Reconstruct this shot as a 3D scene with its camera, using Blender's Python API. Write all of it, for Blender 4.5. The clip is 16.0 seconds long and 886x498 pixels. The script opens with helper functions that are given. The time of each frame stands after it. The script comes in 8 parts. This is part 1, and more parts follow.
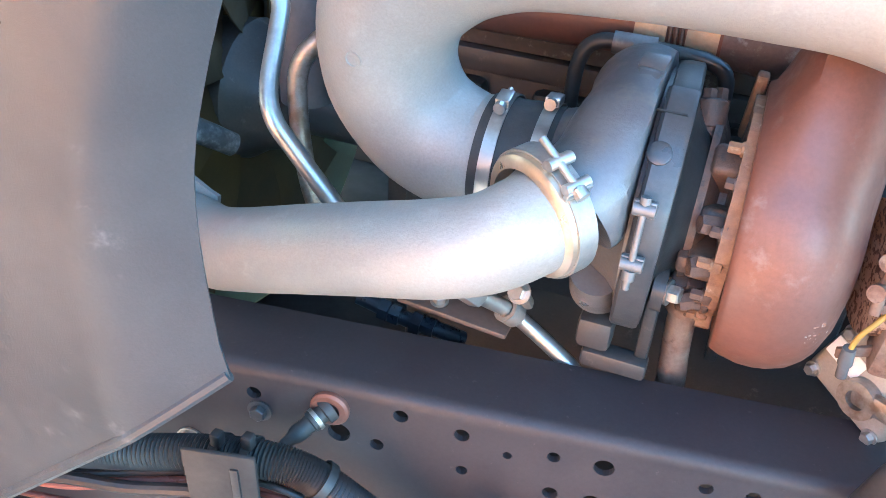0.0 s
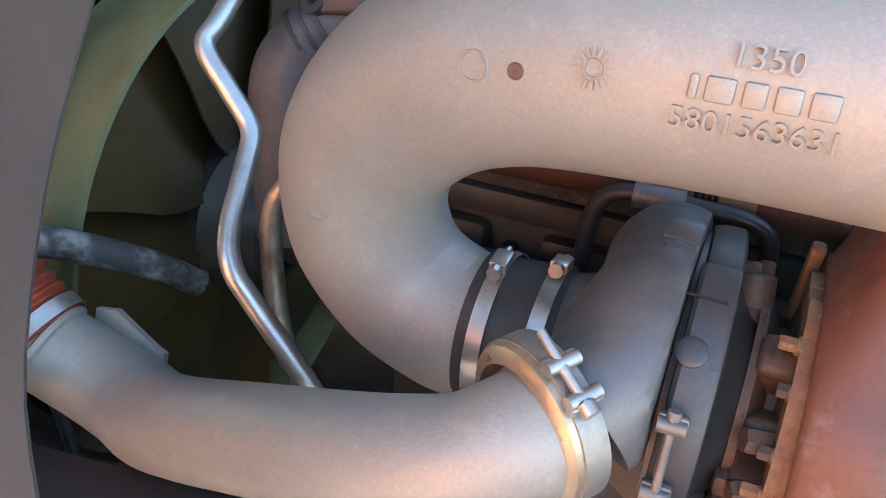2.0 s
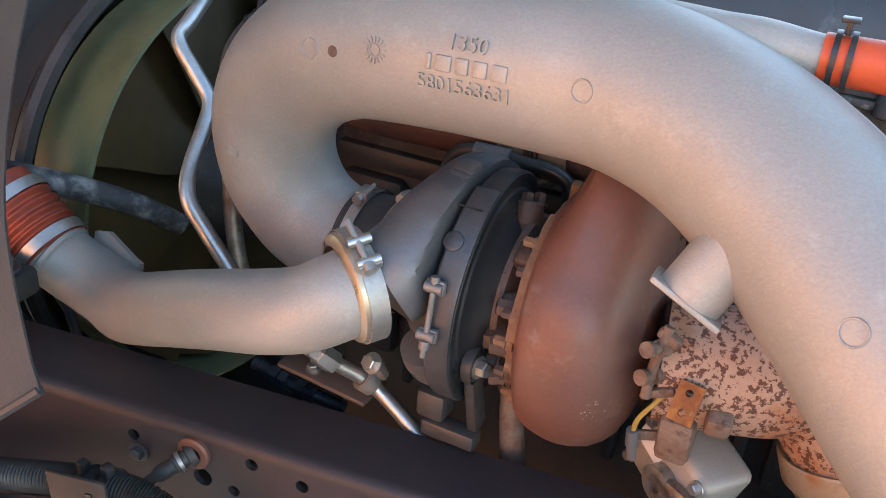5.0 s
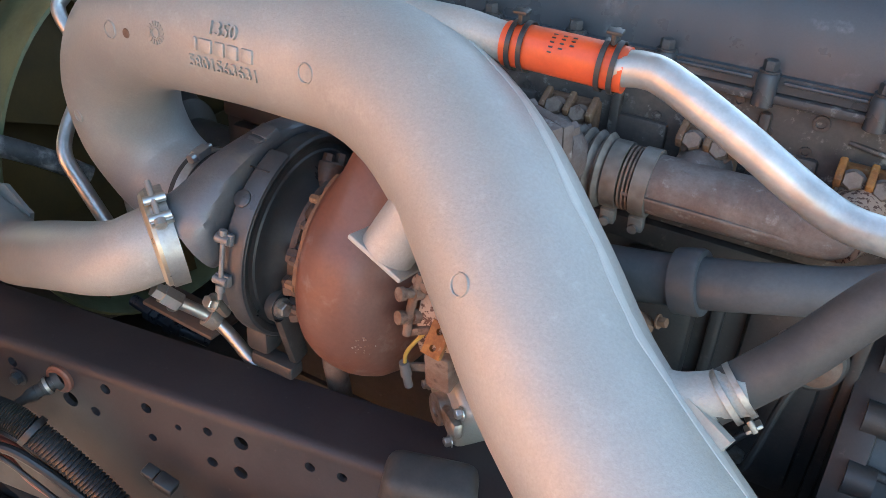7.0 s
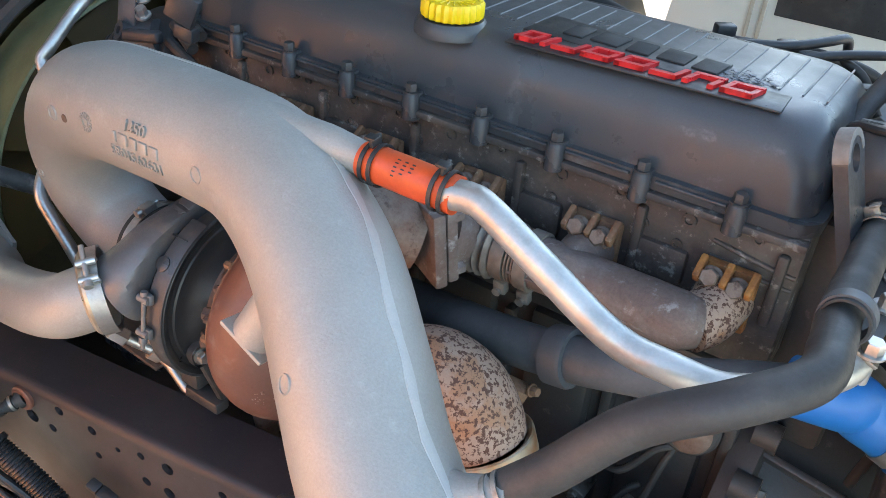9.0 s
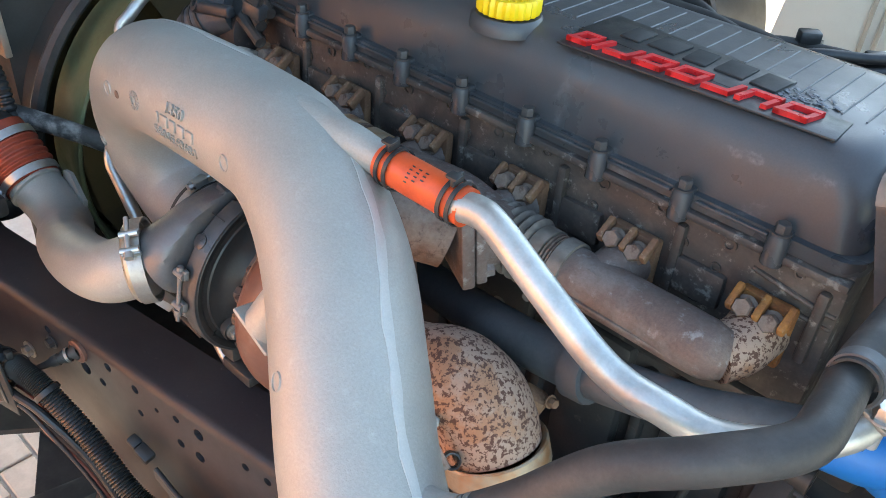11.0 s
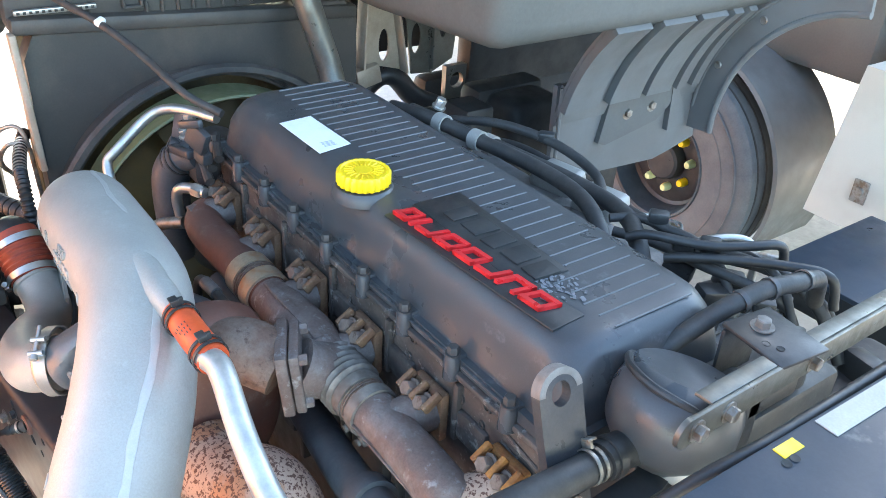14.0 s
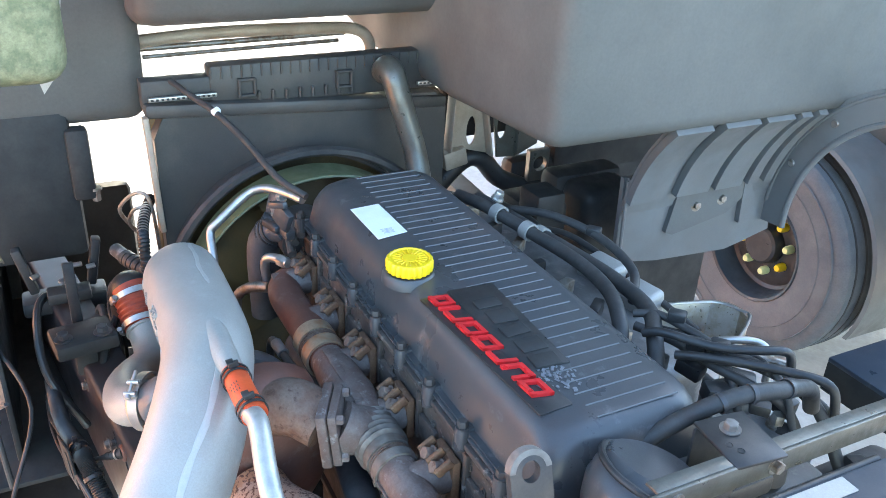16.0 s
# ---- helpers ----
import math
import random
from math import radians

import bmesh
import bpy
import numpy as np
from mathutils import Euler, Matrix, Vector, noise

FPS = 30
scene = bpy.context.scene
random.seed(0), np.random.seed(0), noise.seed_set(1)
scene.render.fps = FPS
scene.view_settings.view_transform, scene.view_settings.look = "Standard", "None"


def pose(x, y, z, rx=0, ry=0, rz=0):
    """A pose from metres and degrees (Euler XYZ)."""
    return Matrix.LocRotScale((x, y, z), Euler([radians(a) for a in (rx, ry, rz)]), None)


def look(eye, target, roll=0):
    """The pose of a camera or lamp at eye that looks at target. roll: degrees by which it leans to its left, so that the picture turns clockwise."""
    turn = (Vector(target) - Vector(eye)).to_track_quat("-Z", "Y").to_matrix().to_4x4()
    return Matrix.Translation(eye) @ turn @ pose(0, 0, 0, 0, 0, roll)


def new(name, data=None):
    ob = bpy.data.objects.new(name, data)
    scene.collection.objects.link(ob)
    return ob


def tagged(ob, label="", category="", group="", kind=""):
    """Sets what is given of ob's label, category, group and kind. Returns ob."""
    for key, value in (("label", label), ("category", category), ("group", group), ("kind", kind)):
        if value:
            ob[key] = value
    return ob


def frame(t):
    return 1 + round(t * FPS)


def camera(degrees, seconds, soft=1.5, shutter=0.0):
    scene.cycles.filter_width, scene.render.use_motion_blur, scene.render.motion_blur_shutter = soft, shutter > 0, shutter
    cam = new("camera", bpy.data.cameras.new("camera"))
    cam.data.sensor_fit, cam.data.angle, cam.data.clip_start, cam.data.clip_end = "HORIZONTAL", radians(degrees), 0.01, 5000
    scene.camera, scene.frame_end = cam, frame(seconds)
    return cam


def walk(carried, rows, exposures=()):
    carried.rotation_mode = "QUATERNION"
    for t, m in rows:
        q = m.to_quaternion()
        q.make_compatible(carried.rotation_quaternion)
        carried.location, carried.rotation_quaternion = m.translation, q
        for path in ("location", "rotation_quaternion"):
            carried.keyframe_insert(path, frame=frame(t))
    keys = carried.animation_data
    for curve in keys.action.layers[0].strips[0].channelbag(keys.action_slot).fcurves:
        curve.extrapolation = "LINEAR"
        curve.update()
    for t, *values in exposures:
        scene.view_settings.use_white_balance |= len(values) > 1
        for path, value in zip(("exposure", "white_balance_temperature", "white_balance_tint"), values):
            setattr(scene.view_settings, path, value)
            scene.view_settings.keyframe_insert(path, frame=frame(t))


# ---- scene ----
cam = camera(56.1, 16.0, soft=0.7)
PATH = [
    (0, (-0.064, -0.874, 1.42), (-0.607, 0.707, 0.322), 4.3),
    (0.2, (-0.066, -0.825, 1.410), (-0.668, 0.699, 0.268), 3.4),
    (0.5, (-0.106, -0.76, 1.346), (-0.691, 0.846, 0.309), 4.3),
    (1, (-0.118, -0.723, 1.312), (-0.736, 0.937, 0.385), 4.3),
    (1.5, (-0.11, -0.719, 1.349), (-0.746, 0.953, 0.454), 5.2),
    (2, (-0.09, -0.732, 1.405), (-0.736, 0.941, 0.518), 5.2),
    (2.5, (-0.052, -0.74, 1.454), (-0.723, 0.93, 0.582), 5.1),
    (3, (0.017, -0.796, 1.474), (-0.683, 0.879, 0.635), 5.2),
    (3.5, (0.078, -0.833, 1.46), (-0.643, 0.838, 0.631), 5.1),
    (3.7, (0.1, -0.835, 1.445), (-0.633, 0.825, 0.606), 5.2),
    (5.8, (0.251, -0.909, 1.499), (-0.528, 0.684, 0.574), 4.8),
    (6, (0.291, -0.898, 1.516), (-0.492, 0.676, 0.563), 4.6),
    (6.5, (0.385, -0.871, 1.54), (-0.409, 0.678, 0.553), 4.4),
    (7, (0.41, -0.845, 1.539), (-0.395, 0.676, 0.52), 4.1),
    (7.5, (0.438, -0.85, 1.587), (-0.388, 0.649, 0.551), 3.9),
    (8, (0.501, -0.832, 1.648), (-0.344, 0.641, 0.592), 3.8),
    (8.5, (0.553, -0.793, 1.676), (-0.304, 0.661, 0.602), 3.9),
    (9, (0.564, -0.777, 1.69), (-0.337, 0.643, 0.608), 4.6),
    (9.5, (0.574, -0.754, 1.692), (-0.381, 0.623, 0.6), 4.9),
    (9.7, (0.578, -0.737, 1.692), (-0.423, 0.605, 0.598), 4.9),
    (11.8, (0.652, -0.703, 1.737), (-0.406, 0.508, 0.548), 4.6),
    (12, (0.67, -0.709, 1.735), (-0.386, 0.501, 0.543), 4.6),
    (12.5, (0.729, -0.717, 1.722), (-0.35, 0.453, 0.511), 4.8),
    (13, (0.759, -0.624, 1.758), (-0.366, 0.484, 0.531), 4.8),
    (13.5, (0.85, -0.541, 1.835), (-0.363, 0.471, 0.607), 4.2),
    (13.8, (0.906, -0.488, 1.883), (-0.406, 0.523, 0.762), 2.8),
    (14, (0.925, -0.482, 1.906), (-0.439, 0.568, 0.888), 3.8),
    (14.5, (0.999, -0.452, 1.92), (-0.525, 0.476, 1.017), 2.9),
    (15, (1.074, -0.428, 1.957), (-0.484, 0.441, 1.053), 2.9),
    (15.5, (1.092, -0.427, 2.011), (-0.476, 0.417, 1.1), 2.7),
    (16, (1.093, -0.438, 2.032), (-0.481, 0.391, 1.118), 2.8),
]
walk(cam, [(t, look(eye, target, roll)) for t, eye, target, roll in PATH], [(0, 3.80, 5300, -8), (0.5, 3.58, 6700, 6), (0.9, 3.28, 7150, 10), (1.6, 3.04, 6600, 5), (2.5, 2.78, 6700, 3), (3.5, 2.54, 6980, 5), (6, 2.54, 6750, 4), (7, 2.50, 6700, 3), (8, 2.54, 6900, 4), (9.5, 2.57, 7080, 3), (12.5, 2.78, 7000, 0), (13.2, 2.82, 6600, 0), (13.6, 2.82, 6230, 0), (14, 3.24, 6620, 2), (14.6, 3.12, 6520, 2), (16, 3.16, 6320, 2)])


# ---- world and sun ----
world = bpy.data.worlds.new("sky_world")
scene.world = world
world.use_nodes = True
wn = world.node_tree.nodes
sky = wn.new("ShaderNodeTexSky")
sky.sky_type = "NISHITA"
sky.sun_disc = False
SUN_FROM = Vector((-0.62, 0.55, 0.56)).normalized()
sky.sun_elevation = math.asin(SUN_FROM.z)
sky.sun_rotation = math.atan2(SUN_FROM.x, SUN_FROM.y)
wn["Background"].inputs[1].default_value = 0.15
world.node_tree.links.new(sky.outputs[0], wn["Background"].inputs[0])
sun = new("sun", bpy.data.lights.new("sun", "SUN"))
sun.data.energy, sun.data.angle, sun.data.color = 3.9, radians(0.6), (1.0, 0.87, 0.72)
sun.matrix_world = look(SUN_FROM * 30, (0, 0, 0))


# ---- materials ----
def mat(name, base, rough=0.5, metal=0.0, spot=None, spot_amount=0.5, spot_scale=8.0, grain=0.12, grain_scale=120.0,
        bump=0.15, coat=0.0, random_tint=0.0, third=None, third_amount=0.3, third_scale=25.0, rough_spread=0.15, sharp=0.12):
    """A worn surface: base colour, blotches of a second and third colour, fine grain in colour and relief."""
    m = bpy.data.materials.new(name)
    m.use_nodes = True
    n, l = m.node_tree.nodes, m.node_tree.links
    bsdf = n["Principled BSDF"]
    co = n.new("ShaderNodeTexCoord").outputs["Object"]

    def noise_at(scale, detail=5.0, roughness=0.6):
        t = n.new("ShaderNodeTexNoise")
        t.inputs["Scale"].default_value, t.inputs["Detail"].default_value, t.inputs["Roughness"].default_value = scale, detail, roughness
        l.new(co, t.inputs["Vector"])
        return t.outputs["Fac"]

    def ramp(src, lo, hi):
        r = n.new("ShaderNodeMapRange")
        r.interpolation_type = "SMOOTHSTEP"
        r.inputs["From Min"].default_value, r.inputs["From Max"].default_value = lo, hi
        l.new(src, r.inputs["Value"])
        return r.outputs["Result"]

    def mix(fac, a, b, blend="MIX"):
        x = n.new("ShaderNodeMix")
        x.data_type, x.blend_type = "RGBA", blend
        if isinstance(fac, float):
            x.inputs[0].default_value = fac
        else:
            l.new(fac, x.inputs[0])
        for sock, v in ((x.inputs[6], a), (x.inputs[7], b)):
            if isinstance(v, tuple):
                sock.default_value = (*v, 1)
            else:
                l.new(v, sock)
        return x.outputs[2]

    col = base
    fine = noise_at(grain_scale, 6.0, 0.7)
    if spot:
        c = 0.72 - 0.44 * spot_amount
        col = mix(ramp(noise_at(spot_scale), c - sharp, c + sharp), col, spot)
    if third:
        c = 0.72 - 0.44 * third_amount
        col = mix(ramp(noise_at(third_scale, 8.0, 0.65), c - sharp * 0.6, c + sharp * 0.6), col, third)
    dark = tuple(max(0.0, v * (1 - 2 * grain)) for v in base)
    g = n.new("ShaderNodeMapRange")
    g.inputs["From Min"].default_value, g.inputs["From Max"].default_value = 0.3, 0.7
    g.inputs["To Min"].default_value, g.inputs["To Max"].default_value = 1 - grain, 1 + grain
    l.new(fine, g.inputs["Value"])
    gray = n.new("ShaderNodeCombineColor")
    for k in range(3):
        l.new(g.outputs["Result"], gray.inputs[k])
    col = mix(1.0, col, gray.outputs[0], "MULTIPLY")
    if random_tint:
        info = n.new("ShaderNodeObjectInfo")
        g2 = n.new("ShaderNodeMapRange")
        g2.inputs["To Min"].default_value, g2.inputs["To Max"].default_value = 1 - random_tint, 1 + random_tint
        l.new(info.outputs["Random"], g2.inputs["Value"])
        gg = n.new("ShaderNodeCombineColor")
        for k in range(3):
            l.new(g2.outputs["Result"], gg.inputs[k])
        col = mix(1.0, col, gg.outputs[0], "MULTIPLY")
    l.new(col, bsdf.inputs["Base Color"])
    rr = n.new("ShaderNodeMapRange")
    rr.inputs["From Min"].default_value, rr.inputs["From Max"].default_value = 0.3, 0.7
    rr.inputs["To Min"].default_value, rr.inputs["To Max"].default_value = max(0.03, rough - rough_spread), min(1.0, rough + rough_spread)
    l.new(noise_at(spot_scale * 2.5), rr.inputs["Value"])
    l.new(rr.outputs["Result"], bsdf.inputs["Roughness"])
    bsdf.inputs["Metallic"].default_value = metal
    bsdf.inputs["Coat Weight"].default_value = coat
    b = n.new("ShaderNodeBump")
    b.inputs["Strength"].default_value, b.inputs["Distance"].default_value = bump, 0.0015
    l.new(fine, b.inputs["Height"])
    l.new(b.outputs["Normal"], bsdf.inputs["Normal"])
    return m


CAST = mat("cast_aluminium", (0.362, 0.344, 0.314), 0.46, 0.25, (0.322, 0.308, 0.281), 0.45, 9, 0.09, 420, 0.30, third=(0.395, 0.380, 0.355), third_amount=0.16, third_scale=38, rough_spread=0.035, sharp=0.2)
SEAM = mat("ground_casting_seam", (0.450, 0.432, 0.402), 0.47, 0.25, (0.42, 0.41, 0.39), 0.4, 60, 0.06, 500, 0.15, rough_spread=0.06)
CAST_DARK = mat("oiled_cast_aluminium", (0.215, 0.210, 0.210), 0.44, 0.4, (0.15, 0.147, 0.145), 0.45, 12, 0.10, 300, 0.25, third=(0.27, 0.255, 0.24), third_amount=0.3)
STEEL = mat("zinc_steel", (0.52, 0.51, 0.49), 0.36, 0.85, (0.42, 0.40, 0.37), 0.4, 30, 0.06, 300, 0.05, rough_spread=0.07)
STEEL_DULL = mat("dull_steel", (0.36, 0.34, 0.31), 0.45, 0.8, (0.22, 0.17, 0.13), 0.4, 40, 0.10, 250, 0.12)
ALU_PIPE = mat("drawn_aluminium", (0.52, 0.51, 0.48), 0.41, 0.65, (0.38, 0.37, 0.345), 0.4, 20, 0.06, 350, 0.08, rough_spread=0.06)
GOLD_STEEL = mat("heat_tinted_steel", (0.54, 0.48, 0.40), 0.38, 0.75, (0.46, 0.38, 0.28), 0.5, 25, 0.06, 300, 0.06)
PAINT = mat("engine_paint", (0.050, 0.047, 0.047), 0.48, 0.1, (0.075, 0.062, 0.054), 0.4, 7, 0.14, 260, 0.12, third=(0.13, 0.115, 0.10), third_amount=0.12, third_scale=45)
HEADPAINT = mat("dusty_head_paint", (0.062, 0.052, 0.048), 0.55, 0.1, (0.12, 0.095, 0.08), 0.42, 16, 0.16, 200, 0.2, third=(0.28, 0.255, 0.23), third_amount=0.22, third_scale=60)
COVER = mat("valve_cover_plastic", (0.050, 0.052, 0.057), 0.36, 0.0, (0.058, 0.058, 0.060), 0.5, 5, 0.10, 500, 0.10, third=(0.13, 0.13, 0.135), third_amount=0.12, third_scale=20)
RAIL = mat("chassis_paint", (0.034, 0.029, 0.032), 0.50, 0.05, (0.041, 0.035, 0.037), 0.45, 8, 0.10, 260, 0.06, third=(0.085, 0.074, 0.072), third_amount=0.04, third_scale=120, rough_spread=0.05)
RAIL.node_tree.nodes["Principled BSDF"].inputs["Specular IOR Level"].default_value = 0.38
BLACK = mat("black_plastic", (0.022, 0.022, 0.023), 0.42, 0.0, (0.04, 0.038, 0.036), 0.4, 12, 0.15, 260, 0.12)
BAND_GREY = mat("grey_band", (0.058, 0.058, 0.062), 0.40, 0.3, (0.075, 0.072, 0.072), 0.45, 14, 0.12, 260, 0.15)
BLACK_MATT = mat("black_sheet", (0.018, 0.018, 0.018), 0.66, 0.0, (0.034, 0.032, 0.030), 0.45, 6, 0.15, 160, 0.15)
RUBBER = mat("rubber", (0.035, 0.033, 0.032), 0.58, 0.0, (0.055, 0.050, 0.046), 0.45, 14, 0.15, 300, 0.15)
DUSTY_RUBBER = mat("dusty_rubber", (0.055, 0.053, 0.052), 0.7, 0.0, (0.30, 0.285, 0.27), 0.42, 28, 0.15, 200, 0.2)
RUST_RED = mat("heat_oxidised_shield", (0.170, 0.072, 0.049), 0.50, 0.15, (0.145, 0.072, 0.056), 0.5, 9, 0.10, 220, 0.12, third=(0.20, 0.13, 0.11), third_amount=0.2, third_scale=24)
RUST = mat("orange_rust", (0.40, 0.172, 0.046), 0.8, 0.1, (0.23, 0.090, 0.032), 0.5, 40, 0.2, 220, 0.6, third=(0.30, 0.23, 0.15), third_amount=0.14, third_scale=70)
RUST_BROWN = mat("brown_rust", (0.165, 0.098, 0.070), 0.68, 0.2, (0.21, 0.155, 0.125), 0.5, 26, 0.18, 200, 0.35, third=(0.10, 0.06, 0.045), third_amount=0.25, third_scale=60)
RUST_DARK = mat("dark_iron_oxide", (0.090, 0.060, 0.050), 0.58, 0.25, (0.13, 0.075, 0.048), 0.4, 36, 0.16, 220, 0.35, third=(0.055, 0.042, 0.038), third_amount=0.3, third_scale=60)
RUST_MID = mat("middling_rust", (0.21, 0.118, 0.065), 0.75, 0.1, (0.17, 0.09, 0.055), 0.5, 40, 0.2, 220, 0.5, third=(0.33, 0.24, 0.16), third_amount=0.2, third_scale=70)
MANIFOLD = mat("manifold_iron", (0.165, 0.118, 0.102), 0.60, 0.25, (0.22, 0.185, 0.17), 0.45, 18, 0.16, 260, 0.45, third=(0.31, 0.29, 0.275), third_amount=0.22, third_scale=55)
SLEEVE = mat("grey_iron_sleeve", (0.25, 0.225, 0.20), 0.62, 0.3, (0.15, 0.125, 0.105), 0.5, 30, 0.15, 240, 0.4)
SPOTTED = mat("flaked_heat_coating", (0.40, 0.275, 0.21), 0.66, 0.15, (0.38, 0.20, 0.115), 0.4, 14, 0.08, 260, 0.25, third=(0.105, 0.048, 0.033), third_amount=0.43, third_scale=170, sharp=0.05)
BELLOWS = mat("tempered_bellows", (0.40, 0.25, 0.15), 0.42, 0.7, (0.26, 0.15, 0.09), 0.45, 14, 0.10, 200, 0.15)
ORANGE = mat("orange_silicone", (0.62, 0.085, 0.022), 0.45, 0.0, (0.50, 0.07, 0.022), 0.4, 20, 0.06, 300, 0.06)
RED_RUBBER = mat("red_silicone", (0.33, 0.055, 0.025), 0.5, 0.0, (0.24, 0.045, 0.025), 0.45, 25, 0.1, 300, 0.1)
YELLOW = mat("yellow_cap", (0.83, 0.58, 0.012), 0.40, 0.0, (0.78, 0.52, 0.012), 0.4, 20, 0.03, 200, 0.03)
CABLE_YELLOW = mat("aged_cable_sheath", (0.42, 0.30, 0.06), 0.5, 0.0, (0.30, 0.20, 0.05), grain=0.05)
YELLOW_DIM = mat("faded_indicator", (0.62, 0.66, 0.32), 0.5, 0.0, None, grain=0.04)
RED = mat("red_letter", (0.60, 0.018, 0.022), 0.38, 0.0, (0.50, 0.02, 0.022), 0.4, 40, 0.05, 300, 0.03)
RESIDUE = mat("glue_residue", (0.20, 0.20, 0.21), 0.7, 0.0, (0.12, 0.12, 0.13), 0.45, 60, 0.2, 200, 0.2)
WHITE = mat("white_label", (0.78, 0.79, 0.80), 0.55, 0.0, (0.72, 0.73, 0.74), 0.4, 12, 0.03, 300, 0.02)
BLUE = mat("blue_silicone", (0.012, 0.135, 0.42), 0.45, 0.0, (0.02, 0.165, 0.46), 0.4, 10, 0.05, 300, 0.05)
OLIVE = mat("olive_fan_ring", (0.135, 0.155, 0.078), 0.45, 0.0, (0.10, 0.108, 0.055), 0.4, 9, 0.08, 200, 0.08)
CORE = mat("radiator_core", (0.15, 0.105, 0.042), 0.5, 0.1, (0.07, 0.052, 0.026), 0.5, 4, 0.2, 180, 0.3)
FITTING = mat("blued_fitting", (0.030, 0.040, 0.056), 0.35, 0.4, (0.02, 0.026, 0.036), 0.4, 30, 0.1, 200, 0.1)
BRACKET_BROWN = mat("brown_bracket_paint", (0.135, 0.088, 0.070), 0.50, 0.1, (0.10, 0.070, 0.058), 0.4, 14, 0.12, 200, 0.1)
CAKED_DIRT = mat("caked_dirt", (0.034, 0.028, 0.019), 0.9, 0.0, (0.085, 0.055, 0.032), 0.40, 28, 0.35, 160, 1.0, third=(0.13, 0.125, 0.075), third_amount=0.25, third_scale=70)
AMBER = mat("amber_fan_plastic", (0.090, 0.056, 0.017), 0.50, 0.0, (0.050, 0.036, 0.016), 0.5, 4, 0.08, 200, 0.05)
BAND_PALE = mat("pale_scaled_band", (0.44, 0.35, 0.25), 0.48, 0.5, (0.40, 0.20, 0.09), 0.35, 30, 0.12, 240, 0.2)
SHROUD = mat("shroud_plastic", (0.048, 0.045, 0.042), 0.55, 0.0, (0.075, 0.066, 0.056), 0.45, 5, 0.12, 220, 0.1)
CAB = mat("cab_underside", (0.112, 0.109, 0.102), 0.70, 0.0, (0.098, 0.095, 0.088), 0.45, 3, 0.10, 120, 0.1)
FENDER = mat("grained_fender_plastic", (0.128, 0.124, 0.120), 0.50, 0.0, (0.15, 0.153, 0.152), 0.45, 4, 0.08, 600, 0.2)
DUSTY = mat("dusty_black_paint", (0.060, 0.064, 0.070), 0.55, 0.0, (0.10, 0.104, 0.11), 0.45, 9, 0.10, 220, 0.15)
CLAMP = mat("dull_zinc_band", (0.40, 0.385, 0.36), 0.46, 0.7, (0.30, 0.285, 0.26), 0.45, 35, 0.08, 300, 0.08)
COMPRESSOR = mat("compressor_alloy", (0.142, 0.142, 0.148), 0.42, 0.35, (0.105, 0.105, 0.112), 0.45, 10, 0.08, 300, 0.22, third=(0.165, 0.150, 0.140), third_amount=0.25, third_scale=30)
NEAR_PANEL = mat("smoked_arch_plastic", (0.030, 0.033, 0.037), 0.40, 0.0, (0.046, 0.048, 0.050), 0.45, 5, 0.10, 500, 0.25, third=(0.10, 0.10, 0.10), third_amount=0.10, third_scale=22)
BEIGE = mat("primer_bracket", (0.44, 0.36, 0.28), 0.55, 0.2, (0.36, 0.29, 0.22), 0.45, 10, 0.08, 200, 0.1)
TYRE = mat("tyre_rubber", (0.090, 0.098, 0.108), 0.75, 0.0, (0.12, 0.124, 0.13), 0.45, 6, 0.12, 140, 0.3)
RIM = mat("wheel_rim", (0.022, 0.028, 0.036), 0.50, 0.0, (0.035, 0.042, 0.05), 0.4, 12, 0.1, 160, 0.08)
GREYBLUE = mat("grey_sheet_metal", (0.034, 0.046, 0.064), 0.40, 0.1, (0.046, 0.058, 0.076), 0.45, 4, 0.08, 260, 0.08, third=(0.12, 0.13, 0.14), third_amount=0.09, third_scale=24)
OLIVE_STEEL = mat("drab_steel_bar", (0.150, 0.148, 0.130), 0.40, 0.5, (0.13, 0.12, 0.10), 0.45, 20, 0.1, 240, 0.1)
OLIVE_DARK = mat("bleached_liner", (0.15, 0.16, 0.09), 0.8, 0.0, (0.24, 0.24, 0.14), 0.5, 30, 0.25, 150, 0.5)
CONCRETE = mat("concrete_paving", (0.43, 0.40, 0.365), 0.85, 0.0, (0.36, 0.335, 0.31), 0.5, 1.2, 0.10, 30, 0.3, third=(0.47, 0.445, 0.41), third_amount=0.3, third_scale=6)
BOUNCE_WALL = mat("warm_clad_wall", (0.87, 0.405, 0.195), 0.75, 0.0, (0.79, 0.352, 0.165), 0.5, 0.6, 0.06, 20, 0.1)
BEIGE_BOX = mat("beige_locker", (0.60, 0.555, 0.48), 0.5, 0.0, (0.55, 0.50, 0.43), 0.45, 3, 0.03, 200, 0.05)
COPPER = mat("brown_conductor", (0.22, 0.075, 0.055), 0.4, 0.0, None, grain=0.05)
SCALE = mat("pale_scale", (0.30, 0.25, 0.21), 0.8, 0.1, (0.24, 0.11, 0.075), 0.5, 60, 0.2, 200, 0.5, third=(0.42, 0.39, 0.35), third_amount=0.35, third_scale=120)
DUST_PLATE = mat("dirty_step_plate", (0.023, 0.022, 0.020), 0.6, 0.1, (0.052, 0.046, 0.036), 0.45, 14, 0.35, 160, 0.9, third=(0.17, 0.15, 0.115), third_amount=0.24, third_scale=75)


